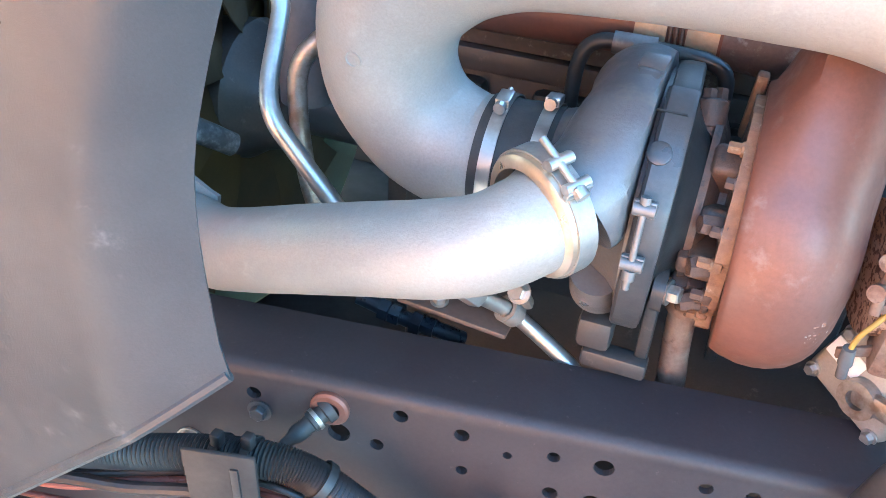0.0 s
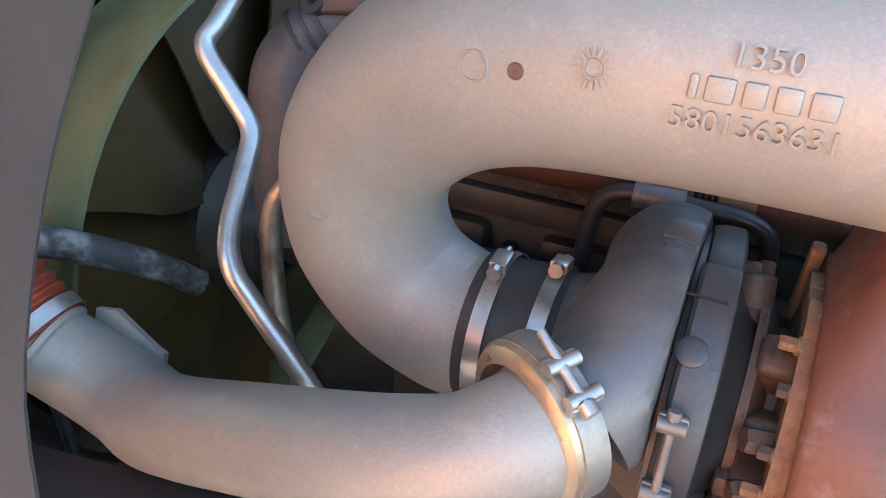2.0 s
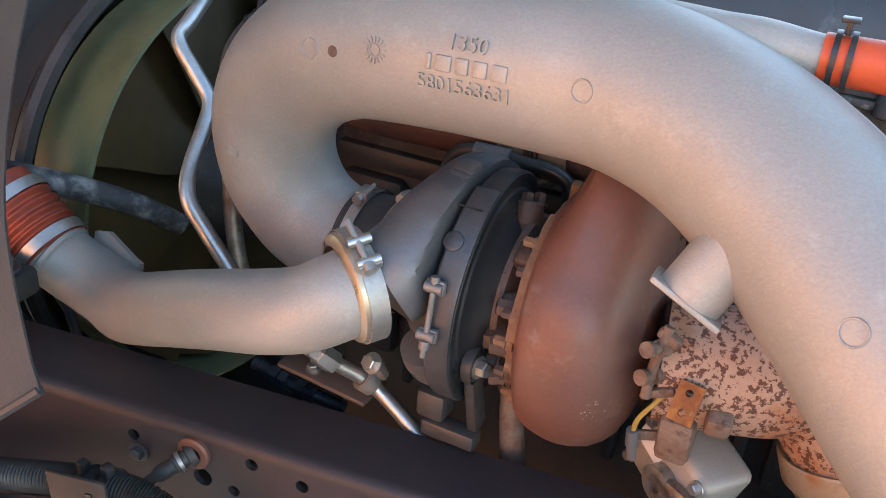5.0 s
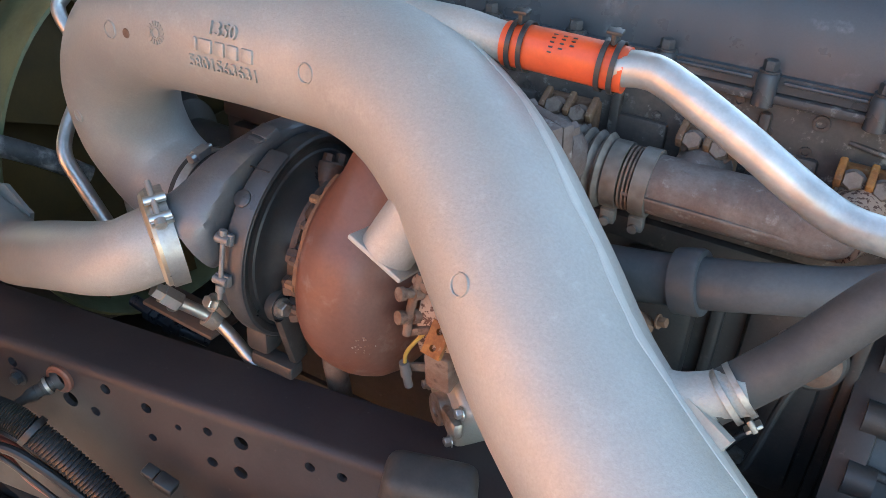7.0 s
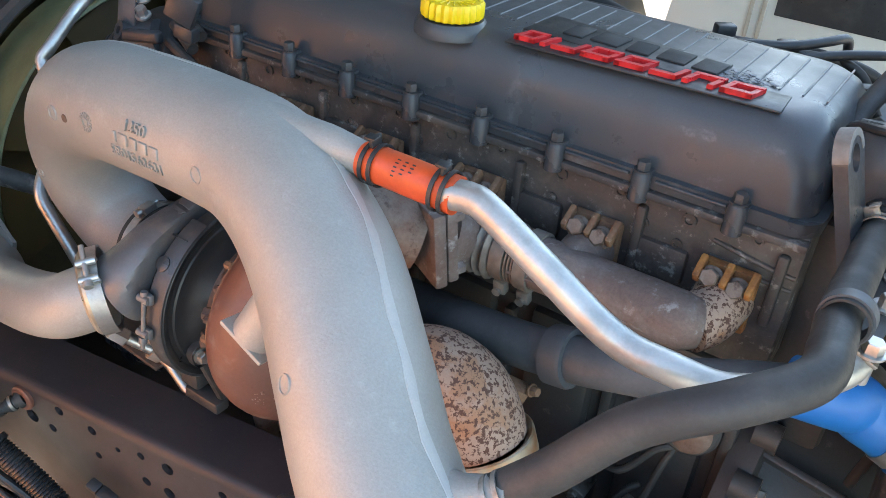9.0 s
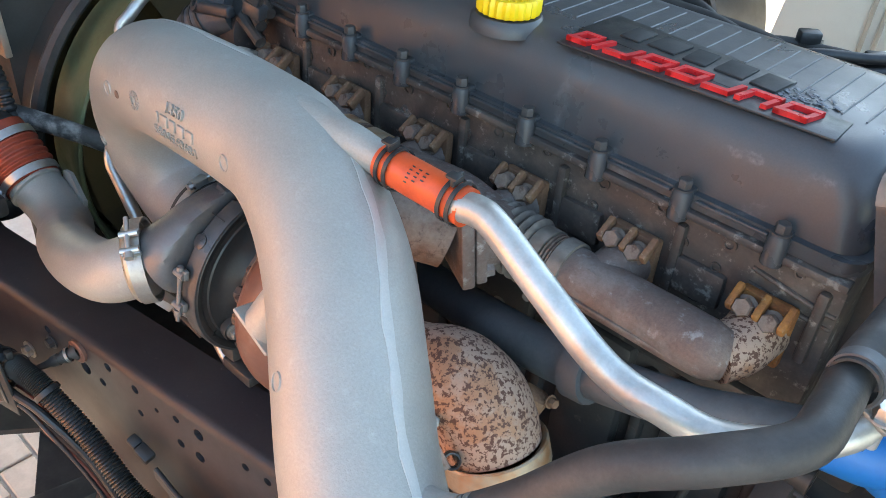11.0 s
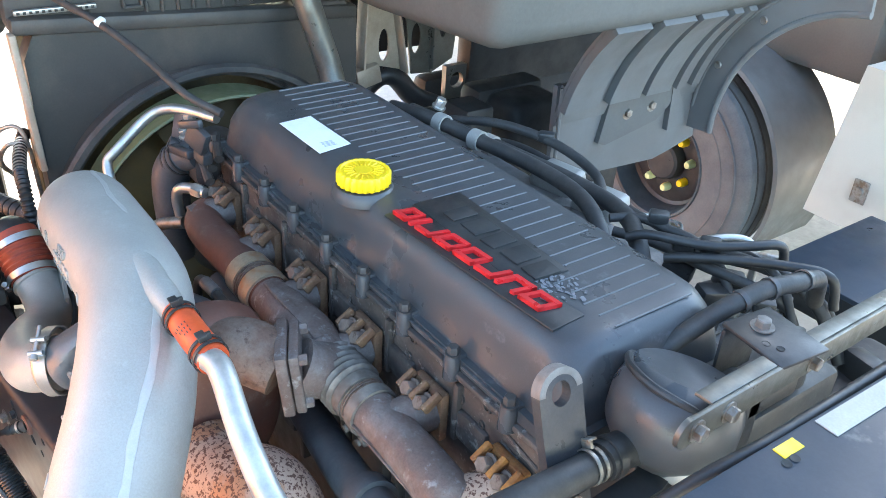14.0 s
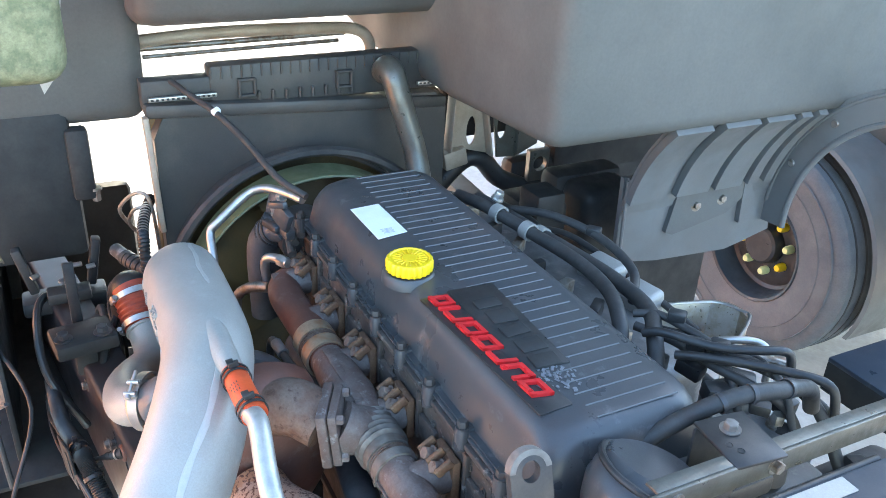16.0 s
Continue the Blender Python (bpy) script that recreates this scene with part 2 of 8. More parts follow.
# ---- builders ----
def thing(name, at, label, category, group="", kind=""):
    ob = new(name)
    ob.location = at
    ob.empty_display_size = 0.02
    return tagged(ob, label, category, group, kind)


def part(name, bm, material, parent=None, label="", smooth=True, angle=35.0):
    """One mesh object in world coordinates, under a thing or a part."""
    me = bpy.data.meshes.new(name)
    bmesh.ops.recalc_face_normals(bm, faces=bm.faces)
    bm.to_mesh(me)
    bm.free()
    me.materials.append(material)
    if smooth:
        me.shade_smooth()
        me.set_sharp_from_angle(angle=radians(angle))
    ob = new(name, me)
    if parent:
        ob.parent = parent
        if parent.parent is None:
            ob.matrix_parent_inverse = parent.matrix_basis.inverted()
    if label:
        ob["label"] = label
    return ob


def solo(name, bm, material, label, category, group="", kind="", smooth=True, angle=35.0):
    return tagged(part(name, bm, material, None, "", smooth, angle), label, category, group, kind)


def again(ob, shift=(0, 0, 0), parent=None, turn=None):
    """Another object on the same mesh, moved by shift."""
    o = new(ob.name.split(".")[0], ob.data)
    o.parent = parent or ob.parent
    if o.parent:
        o.matrix_parent_inverse = ob.matrix_parent_inverse
    o.matrix_basis = Matrix.Translation(shift) @ (turn or Matrix())
    if "label" in ob:
        o["label"] = ob["label"]
    return o


def smooth_path(pts, radii, n=6):
    """Catmull-Rom through the points, with radii interpolated alike."""
    p = [Vector(q) for q in pts]
    r = list(radii) if isinstance(radii, (list, tuple)) else [radii] * len(p)
    if len(p) < 3:
        return p, r
    ex = [p[0] * 2 - p[1]] + p + [p[-1] * 2 - p[-2]]
    er = [r[0]] + r + [r[-1]]
    out, rad = [], []
    for i in range(1, len(ex) - 2):
        for k in range(n):
            t = k / n
            a, b, c, d = ex[i - 1], ex[i], ex[i + 1], ex[i + 2]
            out.append(0.5 * ((2 * b) + (c - a) * t + (2 * a - 5 * b + 4 * c - d) * t * t + (3 * b - a - 3 * c + d) * t ** 3))
            rad.append(er[i] + (er[i + 1] - er[i]) * (t * t * (3 - 2 * t)))
    out.append(p[-1])
    rad.append(r[-1])
    return out, rad


def tube(bm, pts, radii, seg=20, n=6, cap=True, flat=1.0, up=(0, 0, 1)):
    """A swept round tube. flat squeezes it along the frame's second axis."""
    path, rad = smooth_path(pts, radii, n)
    t0 = (path[1] - path[0]).normalized()
    u = Vector(up).cross(t0)
    if u.length < 1e-3:
        u = Vector((1, 0, 0)).cross(t0)
    u.normalize()
    rings, last = [], t0
    for i, q in enumerate(path):
        a, b = path[max(0, i - 1)], path[min(len(path) - 1, i + 1)]
        t = (b - a).normalized()
        u = (last.rotation_difference(t) @ u)
        u = (u - t * u.dot(t)).normalized()
        v, last = t.cross(u), t
        rings.append([bm.verts.new(q + (u * math.cos(w) + v * flat * math.sin(w)) * rad[i]) for w in (2 * math.pi * k / seg for k in range(seg))])
    for a, b in zip(rings, rings[1:]):
        for k in range(seg):
            bm.faces.new((a[k], a[(k + 1) % seg], b[(k + 1) % seg], b[k]))
    if cap:
        bm.faces.new(rings[0][::-1])
        bm.faces.new(rings[-1])
    return bm


def lathe(bm, origin, axis, profile, seg=32, closed=False, arc=360.0, start=0.0, up=(0, 0, 1)):
    """Turns a profile of (along, radius) about an axis."""
    o, a = Vector(origin), Vector(axis).normalized()
    u = Vector(up) - a * a.dot(Vector(up))
    if u.length < 1e-3:
        u = Vector((1, 0, 0)) - a * a.x
    u.normalize()
    v = a.cross(u)
    full = arc >= 359.9
    count = seg if full else seg + 1
    rows = []
    for s, r in profile:
        if r < 1e-6:
            rows.append([bm.verts.new(o + a * s)] * count)
        else:
            rows.append([bm.verts.new(o + a * s + (u * math.cos(w) + v * math.sin(w)) * r) for w in (radians(start + arc * k / seg) for k in range(count))])
    if closed:
        rows.append(rows[0])
    for p, q in zip(rows, rows[1:]):
        for k in range(seg):
            k2 = (k + 1) % count
            face = []
            for vert in (p[k], p[k2], q[k2], q[k]):
                if vert not in face:
                    face.append(vert)
            if len(face) > 2:
                try:
                    bm.faces.new(face)
                except ValueError:
                    pass
    return bm


def box(bm, size, m=None, bevel=0.0, segs=2):
    """A box of that size round the origin of m, with rounded edges."""
    made = bmesh.ops.create_cube(bm, size=1.0)["verts"]
    bmesh.ops.scale(bm, vec=size, verts=made)
    if bevel > 0:
        edges = list({e for v in made for e in v.link_edges})
        made = [v for f in bmesh.ops.bevel(bm, geom=edges, offset=bevel, segments=segs, affect="EDGES", profile=0.5)["faces"] for v in f.verts]
        seen, todo = set(made), list(made)
        while todo:
            for e in todo.pop().link_edges:
                for w in e.verts:
                    if w not in seen:
                        seen.add(w)
                        todo.append(w)
        made = list(seen)
    if m is not None:
        bmesh.ops.transform(bm, matrix=m, verts=made)
    return bm


def prism(bm, outline, depth, m=None):
    """A flat outline (x, y) drawn out along z, about z = 0."""
    lo = [bm.verts.new((x, y, -depth / 2)) for x, y in outline]
    hi = [bm.verts.new((x, y, depth / 2)) for x, y in outline]
    bm.faces.new(lo[::-1])
    bm.faces.new(hi)
    for k in range(len(lo)):
        bm.faces.new((lo[k], lo[(k + 1) % len(lo)], hi[(k + 1) % len(lo)], hi[k]))
    if m is not None:
        bmesh.ops.transform(bm, matrix=m, verts=lo + hi)
    return bm


def facing(at, axis, up=(0, 0, 1)):
    """A pose at a place whose z points along axis."""
    a = Vector(axis).normalized()
    x = Vector(up).cross(a)
    if x.length < 1e-3:
        x = Vector((1, 0, 0))
    x.normalize()
    return Matrix.Translation(at) @ Matrix((x, a.cross(x), a)).transposed().to_4x4()


def hexbolt(bm, at, axis, r=0.009, h=0.008, washer=1.35):
    a = Vector(axis).normalized()
    if washer:
        lathe(bm, at, a, [(0, 0), (0, r * washer), (h * 0.22, r * washer), (h * 0.22, 0)], 18)
    lathe(bm, Vector(at) + a * h * 0.22, a, [(0, 0), (0, r), (h * 0.85, r), (h, r * 0.86), (h, 0)], 6)
    return bm


def ring(bm, at, axis, r, width, thick, seg=36):
    """A band round a pipe."""
    return lathe(bm, at, axis, [(-width / 2, r), (-width / 2, r + thick), (width / 2, r + thick), (width / 2, r)], seg, closed=True)


def B():
    return bmesh.new()


def worm_clamp(at, axis, r, screw, owner=None, label="zinc-plated worm-drive hose clamp tightened round the hose", band=STEEL, w=0.012):
    """A hose clamp with slotted band and a screw housing on the side that screw points to; under its hose where one is given."""
    a, s = Vector(axis).normalized(), Vector(screw)
    s = (s - a * s.dot(a)).normalized()
    if owner:
        c = part("hose_clamp", ring(B(), at, a, r, w, 0.0013), band, owner, "zinc-plated hose clamp")
    else:
        c = thing("hose_clamp", Vector(at), label, "hose clamp", "hose clamps")
        part("band", ring(B(), at, a, r, w, 0.0013), band, c)
    t = a.cross(s)
    hold = Vector(at) + s * (r + 0.005)
    part("screw_housing", box(B(), (w * 1.15, 0.020, 0.009), facing(hold, s, t), 0.002), band, c)
    bm = B()
    lathe(bm, hold - t * 0.016, t, [(0, 0), (0, 0.0028), (0.028, 0.0028), (0.028, 0.0055), (0.034, 0.0055), (0.034, 0)], 10)
    part("screw", bm, STEEL, c)
    bm = B()
    for k in range(9):
        w0 = 0.35 + 0.11 * k
        d = s * math.cos(w0) - t * math.sin(w0)
        box(bm, (w * 0.55, 0.0016, 0.0012), facing(Vector(at) + d * (r + 0.0014), d, a), 0)
    part("slots", bm, STEEL_DULL, c)
    return c


# ---- setting: ground, walls, neighbours ----
bm = B()
bmesh.ops.create_grid(bm, x_segments=60, y_segments=60, size=150)
bmesh.ops.translate(bm, verts=bm.verts, vec=(0, 0, -0.22))
ground = solo("ground", bm, CONCRETE, "pale worn concrete yard paving", "ground", kind="structure")
# out-of-view orange wall, added to throw warm bounce light on the pipes
bm = B()
box(bm, (10.8, 0.3, 2.4), pose(-4.1, -3.55, 0.98), 0.02)
for k in range(14):
    box(bm, (0.05, 0.06, 2.4), pose(-9.3 + 0.8 * k, -3.385, 0.985), 0.01)
solo("wall_south", bm, BOUNCE_WALL, "unseen orange-brown ribbed wall added to bounce warm light onto the engine", "wall", kind="structure")


# ---- chassis rails ----
def chassis_rail(front, rear, side, name):
    """A pressed C-section: outer web, top and bottom flange turned in. side: +1 turns the flanges to +y."""
    f, r = Vector(front), Vector(rear)
    ax = (r - f).normalized()
    inn = Vector((0, 0, 1)).cross(ax) * side
    H, W, T, R = 0.28, 0.088, 0.007, 0.013
    outer = [(W, 0)] + [(R - R * math.sin(a), -R + R * math.cos(a)) for a in [math.pi / 2 * k / 5 for k in range(6)]]
    outer += [(R - R * math.cos(a), -H + R - R * math.sin(a)) for a in [math.pi / 2 * k / 5 for k in range(6)]] + [(W, -H)]
    inner = [(W, -T), (R, -T), (T, -R), (T, -H + R), (R, -H + T), (W, -H + T)]
    prof = outer + inner[::-1]
    bm = B()
    a = [bm.verts.new(f + inn * u + Vector((0, 0, v))) for u, v in prof]
    b = [bm.verts.new(r + inn * u + Vector((0, 0, v))) for u, v in prof]
    n = len(prof)
    for k in range(n):
        bm.faces.new((a[k], a[(k + 1) % n], b[(k + 1) % n], b[k]))
    bm.faces.new(a)
    bm.faces.new(b[::-1])
    t = thing(name, f, "dark glossy pressed-steel truck chassis rail with drilled web", "chassis rail", "chassis rails")
    part("rail_section", bm, RAIL, t, angle=25)
    return t, ax, inn


def rail_y(x):
    return -0.374 + 0.145 * (x + 0.23)


rail, RAX, RIN = chassis_rail((-1.5, rail_y(-1.5), 0.912), (2.2, rail_y(2.2), 0.912), 1, "chassis_rail")
far_rail, _, _ = chassis_rail((-1.5, 0.93, 0.905), (2.2, 0.70, 0.905), -1, "chassis_rail")
HOLES = ((-0.262, 0.8895, 0.0071), (-0.2065, 0.8825, 0.0071), (-0.0825, 0.8800, 0.0092), (-0.1255, 0.8800, 0.0059), (-0.2035, 0.8390, 0.0055), (-0.123, 0.8350, 0.0071), (0.002, 0.8815, 0.0063), (-0.283, 0.8480, 0.0067),
         (-0.319, 0.853, 0.0109), (-0.086, 0.8345, 0.0088), (0.040, 0.8830, 0.0063), (-0.165, 0.8700, 0.0042), (0.10, 0.872, 0.0071), (-0.40, 0.880, 0.0071), (0.20, 0.872, 0.0084), (0.26, 0.872, 0.0071), (0.33, 0.86, 0.0084))


def drill(ob, holes):
    """Cuts round holes through the web of a rail and keeps the plain result."""
    bm = B()
    for x, z, r in holes:
        lathe(bm, Vector((x, rail_y(x), z)) - RIN * 0.02, RIN, [(0, 0), (0, r), (0.04, r), (0.04, 0)], 20)
    me = bpy.data.meshes.new("drill")
    bmesh.ops.recalc_face_normals(bm, faces=bm.faces)
    bm.to_mesh(me)
    bm.free()
    tool = new("drill", me)
    mod = ob.modifiers.new("holes", "BOOLEAN")
    mod.object, mod.operation, mod.solver = tool, "DIFFERENCE", "EXACT"
    dep = bpy.context.evaluated_depsgraph_get()
    cut = bpy.data.meshes.new_from_object(ob.evaluated_get(dep))
    ob.modifiers.remove(mod)
    bpy.data.objects.remove(tool)
    ob.data = cut


drill(next(o for o in rail.children), HOLES)
for x, z in ((-0.62, 0.86), (-0.47, 0.80), (0.40, 0.80), (0.40, 0.86), (0.52, 0.80), (0.52, 0.86), (0.80, 0.84)):
    part("web_bolt", hexbolt(B(), (x, rail_y(x), z), -RIN, 0.010, 0.009, 1.5), STEEL_DULL, rail)
for x in (-0.6, -0.3, 0.0, 0.3, 0.6):
    part("web_bolt", hexbolt(B(), (x, 0.837 - 0.062 * x, 0.84), (0, -1, 0), 0.010, 0.009, 1.5), STEEL_DULL, far_rail)

# ---- engine: block, head, covers ----
engine = thing("engine_block", (0, 0.2, 0.55), "dark brown-grey six-cylinder diesel engine block, dusty", "engine")
bm = B()
box(bm, (0.92, 0.34, 0.62), pose(0.02, 0.225, 0.78), 0.015)
crank = part("crankcase", bm, PAINT, engine)
for k in range(6):
    part("crankcase_rib", box(B(), (0.10, 0.03, 0.28), pose(0.42 - 0.158 * k - 0.02, 0.05, 0.90), 0.012), PAINT, crank)
    part("crankcase_rib", box(B(), (0.016, 0.022, 0.30), pose(0.42 - 0.158 * k + 0.055, 0.050, 0.87), 0.005), PAINT, crank)
    part("block_bolt", hexbolt(B(), (0.42 - 0.158 * k - 0.02, 0.036, 0.99), (0, -1, 0), 0.009, 0.009), STEEL_DULL, crank)
part("deck_ledge", box(B(), (0.92, 0.05, 0.03), pose(0.02, 0.05, 1.07), 0.006), PAINT, engine)
bm = B()
box(bm, (0.925, 0.31, 0.185), pose(0.026, 0.187, 1.178), 0.006)
head = part("cylinder_head", bm, HEADPAINT, engine)
for k in range(6):
    x = 0.42 - 0.158 * k
    part("port_pad", box(B(), (0.058, 0.012, 0.045), pose(x - 0.075, 0.030, 1.185), 0.005), HEADPAINT, head)
    part("head_rib", box(B(), (0.012, 0.014, 0.09), pose(x + 0.05, 0.030, 1.20), 0.004), HEADPAINT, head)
    for dx, z, r in ((-0.055, 1.245, 0.0085), (-0.105, 1.222, 0.0075), (-0.062, 1.212, 0.006), (0.02, 1.250, 0.006)):
        ring_ = part("threaded_hole", lathe(B(), (x + dx, 0.033, z), (0, -1, 0), [(0, r), (0.0035, r), (0.0035, r * 0.6), (-0.004, r * 0.55), (-0.004, 0)], 14), HEADPAINT, head)
part("gasket_ledge", box(B(), (0.925, 0.018, 0.010), pose(0.026, 0.028, 1.262), 0.003), HEADPAINT, head)
part("pressed_rib", tube(B(), [(0.395, 0.033, 1.232), (0.42, 0.0305, 1.229), (0.46, 0.0305, 1.223), (0.485, 0.033, 1.220)], 0.0032, 8), HEADPAINT, head)
part("pressed_rib", tube(B(), [(0.395, 0.033, 1.214), (0.42, 0.0305, 1.211), (0.46, 0.0305, 1.206), (0.485, 0.033, 1.204)], 0.0028, 8), HEADPAINT, head)
for k in range(6):
    x = 0.42 - 0.158 * k - 0.075
    part("core_plug", lathe(B(), (x, 0.031, 1.175), (0, -1, 0), [(0, 0.019), (0.003, 0.019), (0.003, 0.015), (-0.002, 0.013), (-0.002, 0)], 22), PAINT, head)

cover = thing("valve_cover", (0.02, 0.18, 1.27), "matt charcoal moulded rocker cover with cross ribs", "engine cover")


def cover_shell():
    """Rounded-rectangle rings stacked from the flange to the crowned top."""
    bm = B()
    x0, x1, y0, y1 = -0.440, 0.492, 0.026, 0.325
    rows = [(1.268, 0.000, 0.030), (1.284, 0.000, 0.030), (1.284, 0.010, 0.028), (1.330, 0.017, 0.034), (1.350, 0.024, 0.040), (1.364, 0.031, 0.046), (1.372, 0.041, 0.050), (1.3745, 0.055, 0.050)]
    rings = []
    for z, inset, r in rows:
        pts = []
        for cx, cy, a0 in ((x1 - inset - r, y1 - inset - r, 0), (x0 + inset + r, y1 - inset - r, 90), (x0 + inset + r, y0 + inset + r, 180), (x1 - inset - r, y0 + inset + r, 270)):
            for k in range(7):
                a = radians(a0 + 15 * k)
                pts.append(bm.verts.new((cx + r * math.cos(a), cy + r * math.sin(a), z)))
        rings.append(pts)
    n = len(rings[0])
    for a, b in zip(rings, rings[1:]):
        for k in range(n):
            bm.faces.new((a[k], a[(k + 1) % n], b[(k + 1) % n], b[k]))
    bm.faces.new(rings[-1])
    bm.faces.new(rings[0][::-1])
    return bm


part("cover_shell", cover_shell(), COVER, cover, angle=28)
rib = None
for k in range(34):
    x = -0.385 + 0.0252 * k
    if rib is None:
        rib = part("rib", box(B(), (0.0022, 0.130, 0.0024), pose(x, 0.198, 1.3748), 0.0006, 1), mat("rib_edge", (0.13, 0.13, 0.135), 0.4), cover)
        rib0 = x
    else:
        again(rib, (x - rib0, 0, 0))
boss = None
for x in (-0.422, -0.319, -0.216, -0.113, -0.008, 0.096, 0.199, 0.305, 0.412):
    if boss is None:
        bm = B()
        lathe(bm, (x, 0.021, 1.254), (0, 0, 1), [(0, 0.009), (0.0, 0.0115), (0.031, 0.0108), (0.034, 0.0090), (0.034, 0)], 16)
        box(bm, (0.018, 0.020, 0.040), pose(x, 0.033, 1.268), 0.004)
        boss = part("bolt_boss", bm, COVER, cover)
        bolt = part("cover_bolt", hexbolt(B(), (x, 0.021, 1.2885), (0, 0, 1), 0.0078, 0.010, 1.3), PAINT, boss, "painted flange bolt")
        x0 = x
    else:
        again(bolt, (0, 0, 0), again(boss, (x - x0, 0, 0)))
for x in (-0.37, -0.27, -0.17, -0.06, 0.045, 0.15, 0.25, 0.36):
    part("side_rib", box(B(), (0.08, 0.006, 0.004), pose(x, 0.024, 1.279), 0.0015), COVER, cover)
# badge area: a black maker's plate and a row of eight red shapes
part("badge_plate", box(B(), (0.235, 0.078, 0.004), pose(0.215, 0.134, 1.3755, 0, 0, -2), 0.0015), BLACK, cover, "black plain badge plate")
part("badge_pad", box(B(), (0.315, 0.052, 0.003), pose(0.258, 0.083, 1.3752, 0, 0, 3.5), 0.0012), BLACK, cover, "black recessed strip under red shapes")


def slanted(w, h, lean, hollow):
    """Slanted bar outline pieces as boxes of a bmesh, flat in xy."""
    bm = B()
    th = 0.0065
    sh = Matrix(((1, lean, 0, 0), (0, 1, 0, 0), (0, 0, 1, 0), (0, 0, 0, 1)))
    pieces = {"open": ((0, h / 2 - th / 2, w, th), (0, -h / 2 + th / 2, w, th), (-w / 2 + th / 2, 0, th, h)),
              "cup": ((-w / 2 + th / 2, 0, th, h), (w / 2 - th / 2, 0, th, h), (0, -h / 2 + th / 2, w, th)),
              "ring": ((-w / 2 + th / 2, 0, th, h), (w / 2 - th / 2, 0, th, h), (0, -h / 2 + th / 2, w, th), (0, h / 2 - th / 2, w, th)),
              "hook": ((-w / 2 + th / 2, 0, th, h), (0, h / 2 - th / 2, w, th)),
              "bar": ((0, 0, th, h),),
              "pair": ((-w * 0.27, 0, w * 0.36, h), (w * 0.30, 0, w * 0.30, h)),
              "step": ((0, h / 2 - th / 2, w, th), (0, 0, w, th * 0.8), (0, -h / 2 + th / 2, w, th))}[hollow]
    for k, (x, y, a, b) in enumerate(pieces):
        box(bm, (a, b, 0.006 + 0.0008 * k), sh @ Matrix.Translation((x, y, 0)), 0.0)
    return bm


x = 0.386
for kind, w in (("ring", 0.034), ("cup", 0.034), ("hook", 0.030), ("ring", 0.034), ("ring", 0.034), ("hook", 0.030), ("bar", 0.008), ("ring", 0.026)):
    m = pose(x - w / 2, 0.083 - 0.061 * (0.258 - (x - w / 2)), 1.3785, 0, 0, 183.5)
    bm = slanted(w, 0.030, 0.28, kind)
    bmesh.ops.transform(bm, matrix=m, verts=bm.verts)
    part("red_shape", bm, RED, cover, "glossy red raised badge shape", smooth=False)
    x -= w + 0.0065

random.seed(21)
bm = B()
for k in range(90):
    x_, y_ = random.gauss(0.352, 0.022), random.gauss(0.128, 0.016)
    q_ = random.uniform(0.25, 1.0)
    box(bm, (0.009 * q_, 0.0045 * q_, 0.0006), pose(x_, y_, 1.3752 + 0.00002 * k, 0, 0, random.uniform(-60, 30)), 0)
tagged(part("glue_residue", bm, RESIDUE, cover), "whitish residue of removed lettering", kind="stuff")
for k, w in enumerate((0.030, 0.034, 0.028, 0.036, 0.026)):
    x_ = 0.318 - 0.041 * k
    part("black_shape", box(B(), (w, 0.040, 0.0030), pose(x_, 0.137 + 0.002 * (k % 2), 1.3785, 0, 0, -4 + 3 * (k % 3)), 0.001), BLACK_MATT, cover, "dull black raised badge shape")

cap = thing("oil_filler_cap", (0.012, 0.071, 1.378), "bright yellow ribbed oil filler cap on the rocker cover", "oil cap")
part("neck", lathe(B(), (0.012, 0.071, 1.36), (0, 0, 1), [(0, 0.046), (0.012, 0.045), (0.018, 0.040), (0.018, 0)], 32), COVER, cap, "charcoal raised neck")
bm = B()
c0 = Vector((0.012, 0.071, 1.380))
rows = []
for zz, r, wave in ((0, 0.0365, 0.0012), (0.002, 0.0380, 0.0014), (0.017, 0.0380, 0.0014), (0.0205, 0.0362, 0.0008), (0.0210, 0.0330, 0.0), (0.0190, 0.0315, 0.0)):
    rows.append([bm.verts.new(c0 + Vector((math.cos(w) * rr, math.sin(w) * rr, zz))) for w, rr in ((2 * math.pi * k / 96, r + wave * math.sin(24 * 2 * math.pi * k / 96)) for k in range(96))])
for a, b in zip(rows, rows[1:]):
    for k in range(96):
        bm.faces.new((a[k], a[(k + 1) % 96], b[(k + 1) % 96], b[k]))
bm.faces.new(rows[-1])
bm.faces.new(rows[0][::-1])
cap_body = part("cap_body", bm, YELLOW, cap)
for k in range(20):
    a = 2 * math.pi * k / 20
    part("radial_rib", box(B(), (0.014, 0.0022, 0.003), Matrix.Translation(c0 + Vector((0.0215 * math.cos(a), 0.0215 * math.sin(a), 0.0195))) @ pose(0, 0, 0, 0, 0, math.degrees(a)), 0.0008, 1), YELLOW, cap_body)
part("centre_disc", lathe(B(), c0 + Vector((0, 0, 0.0185)), (0, 0, 1), [(0, 0.013), (0.002, 0.0125), (0.002, 0)], 24), YELLOW, cap)

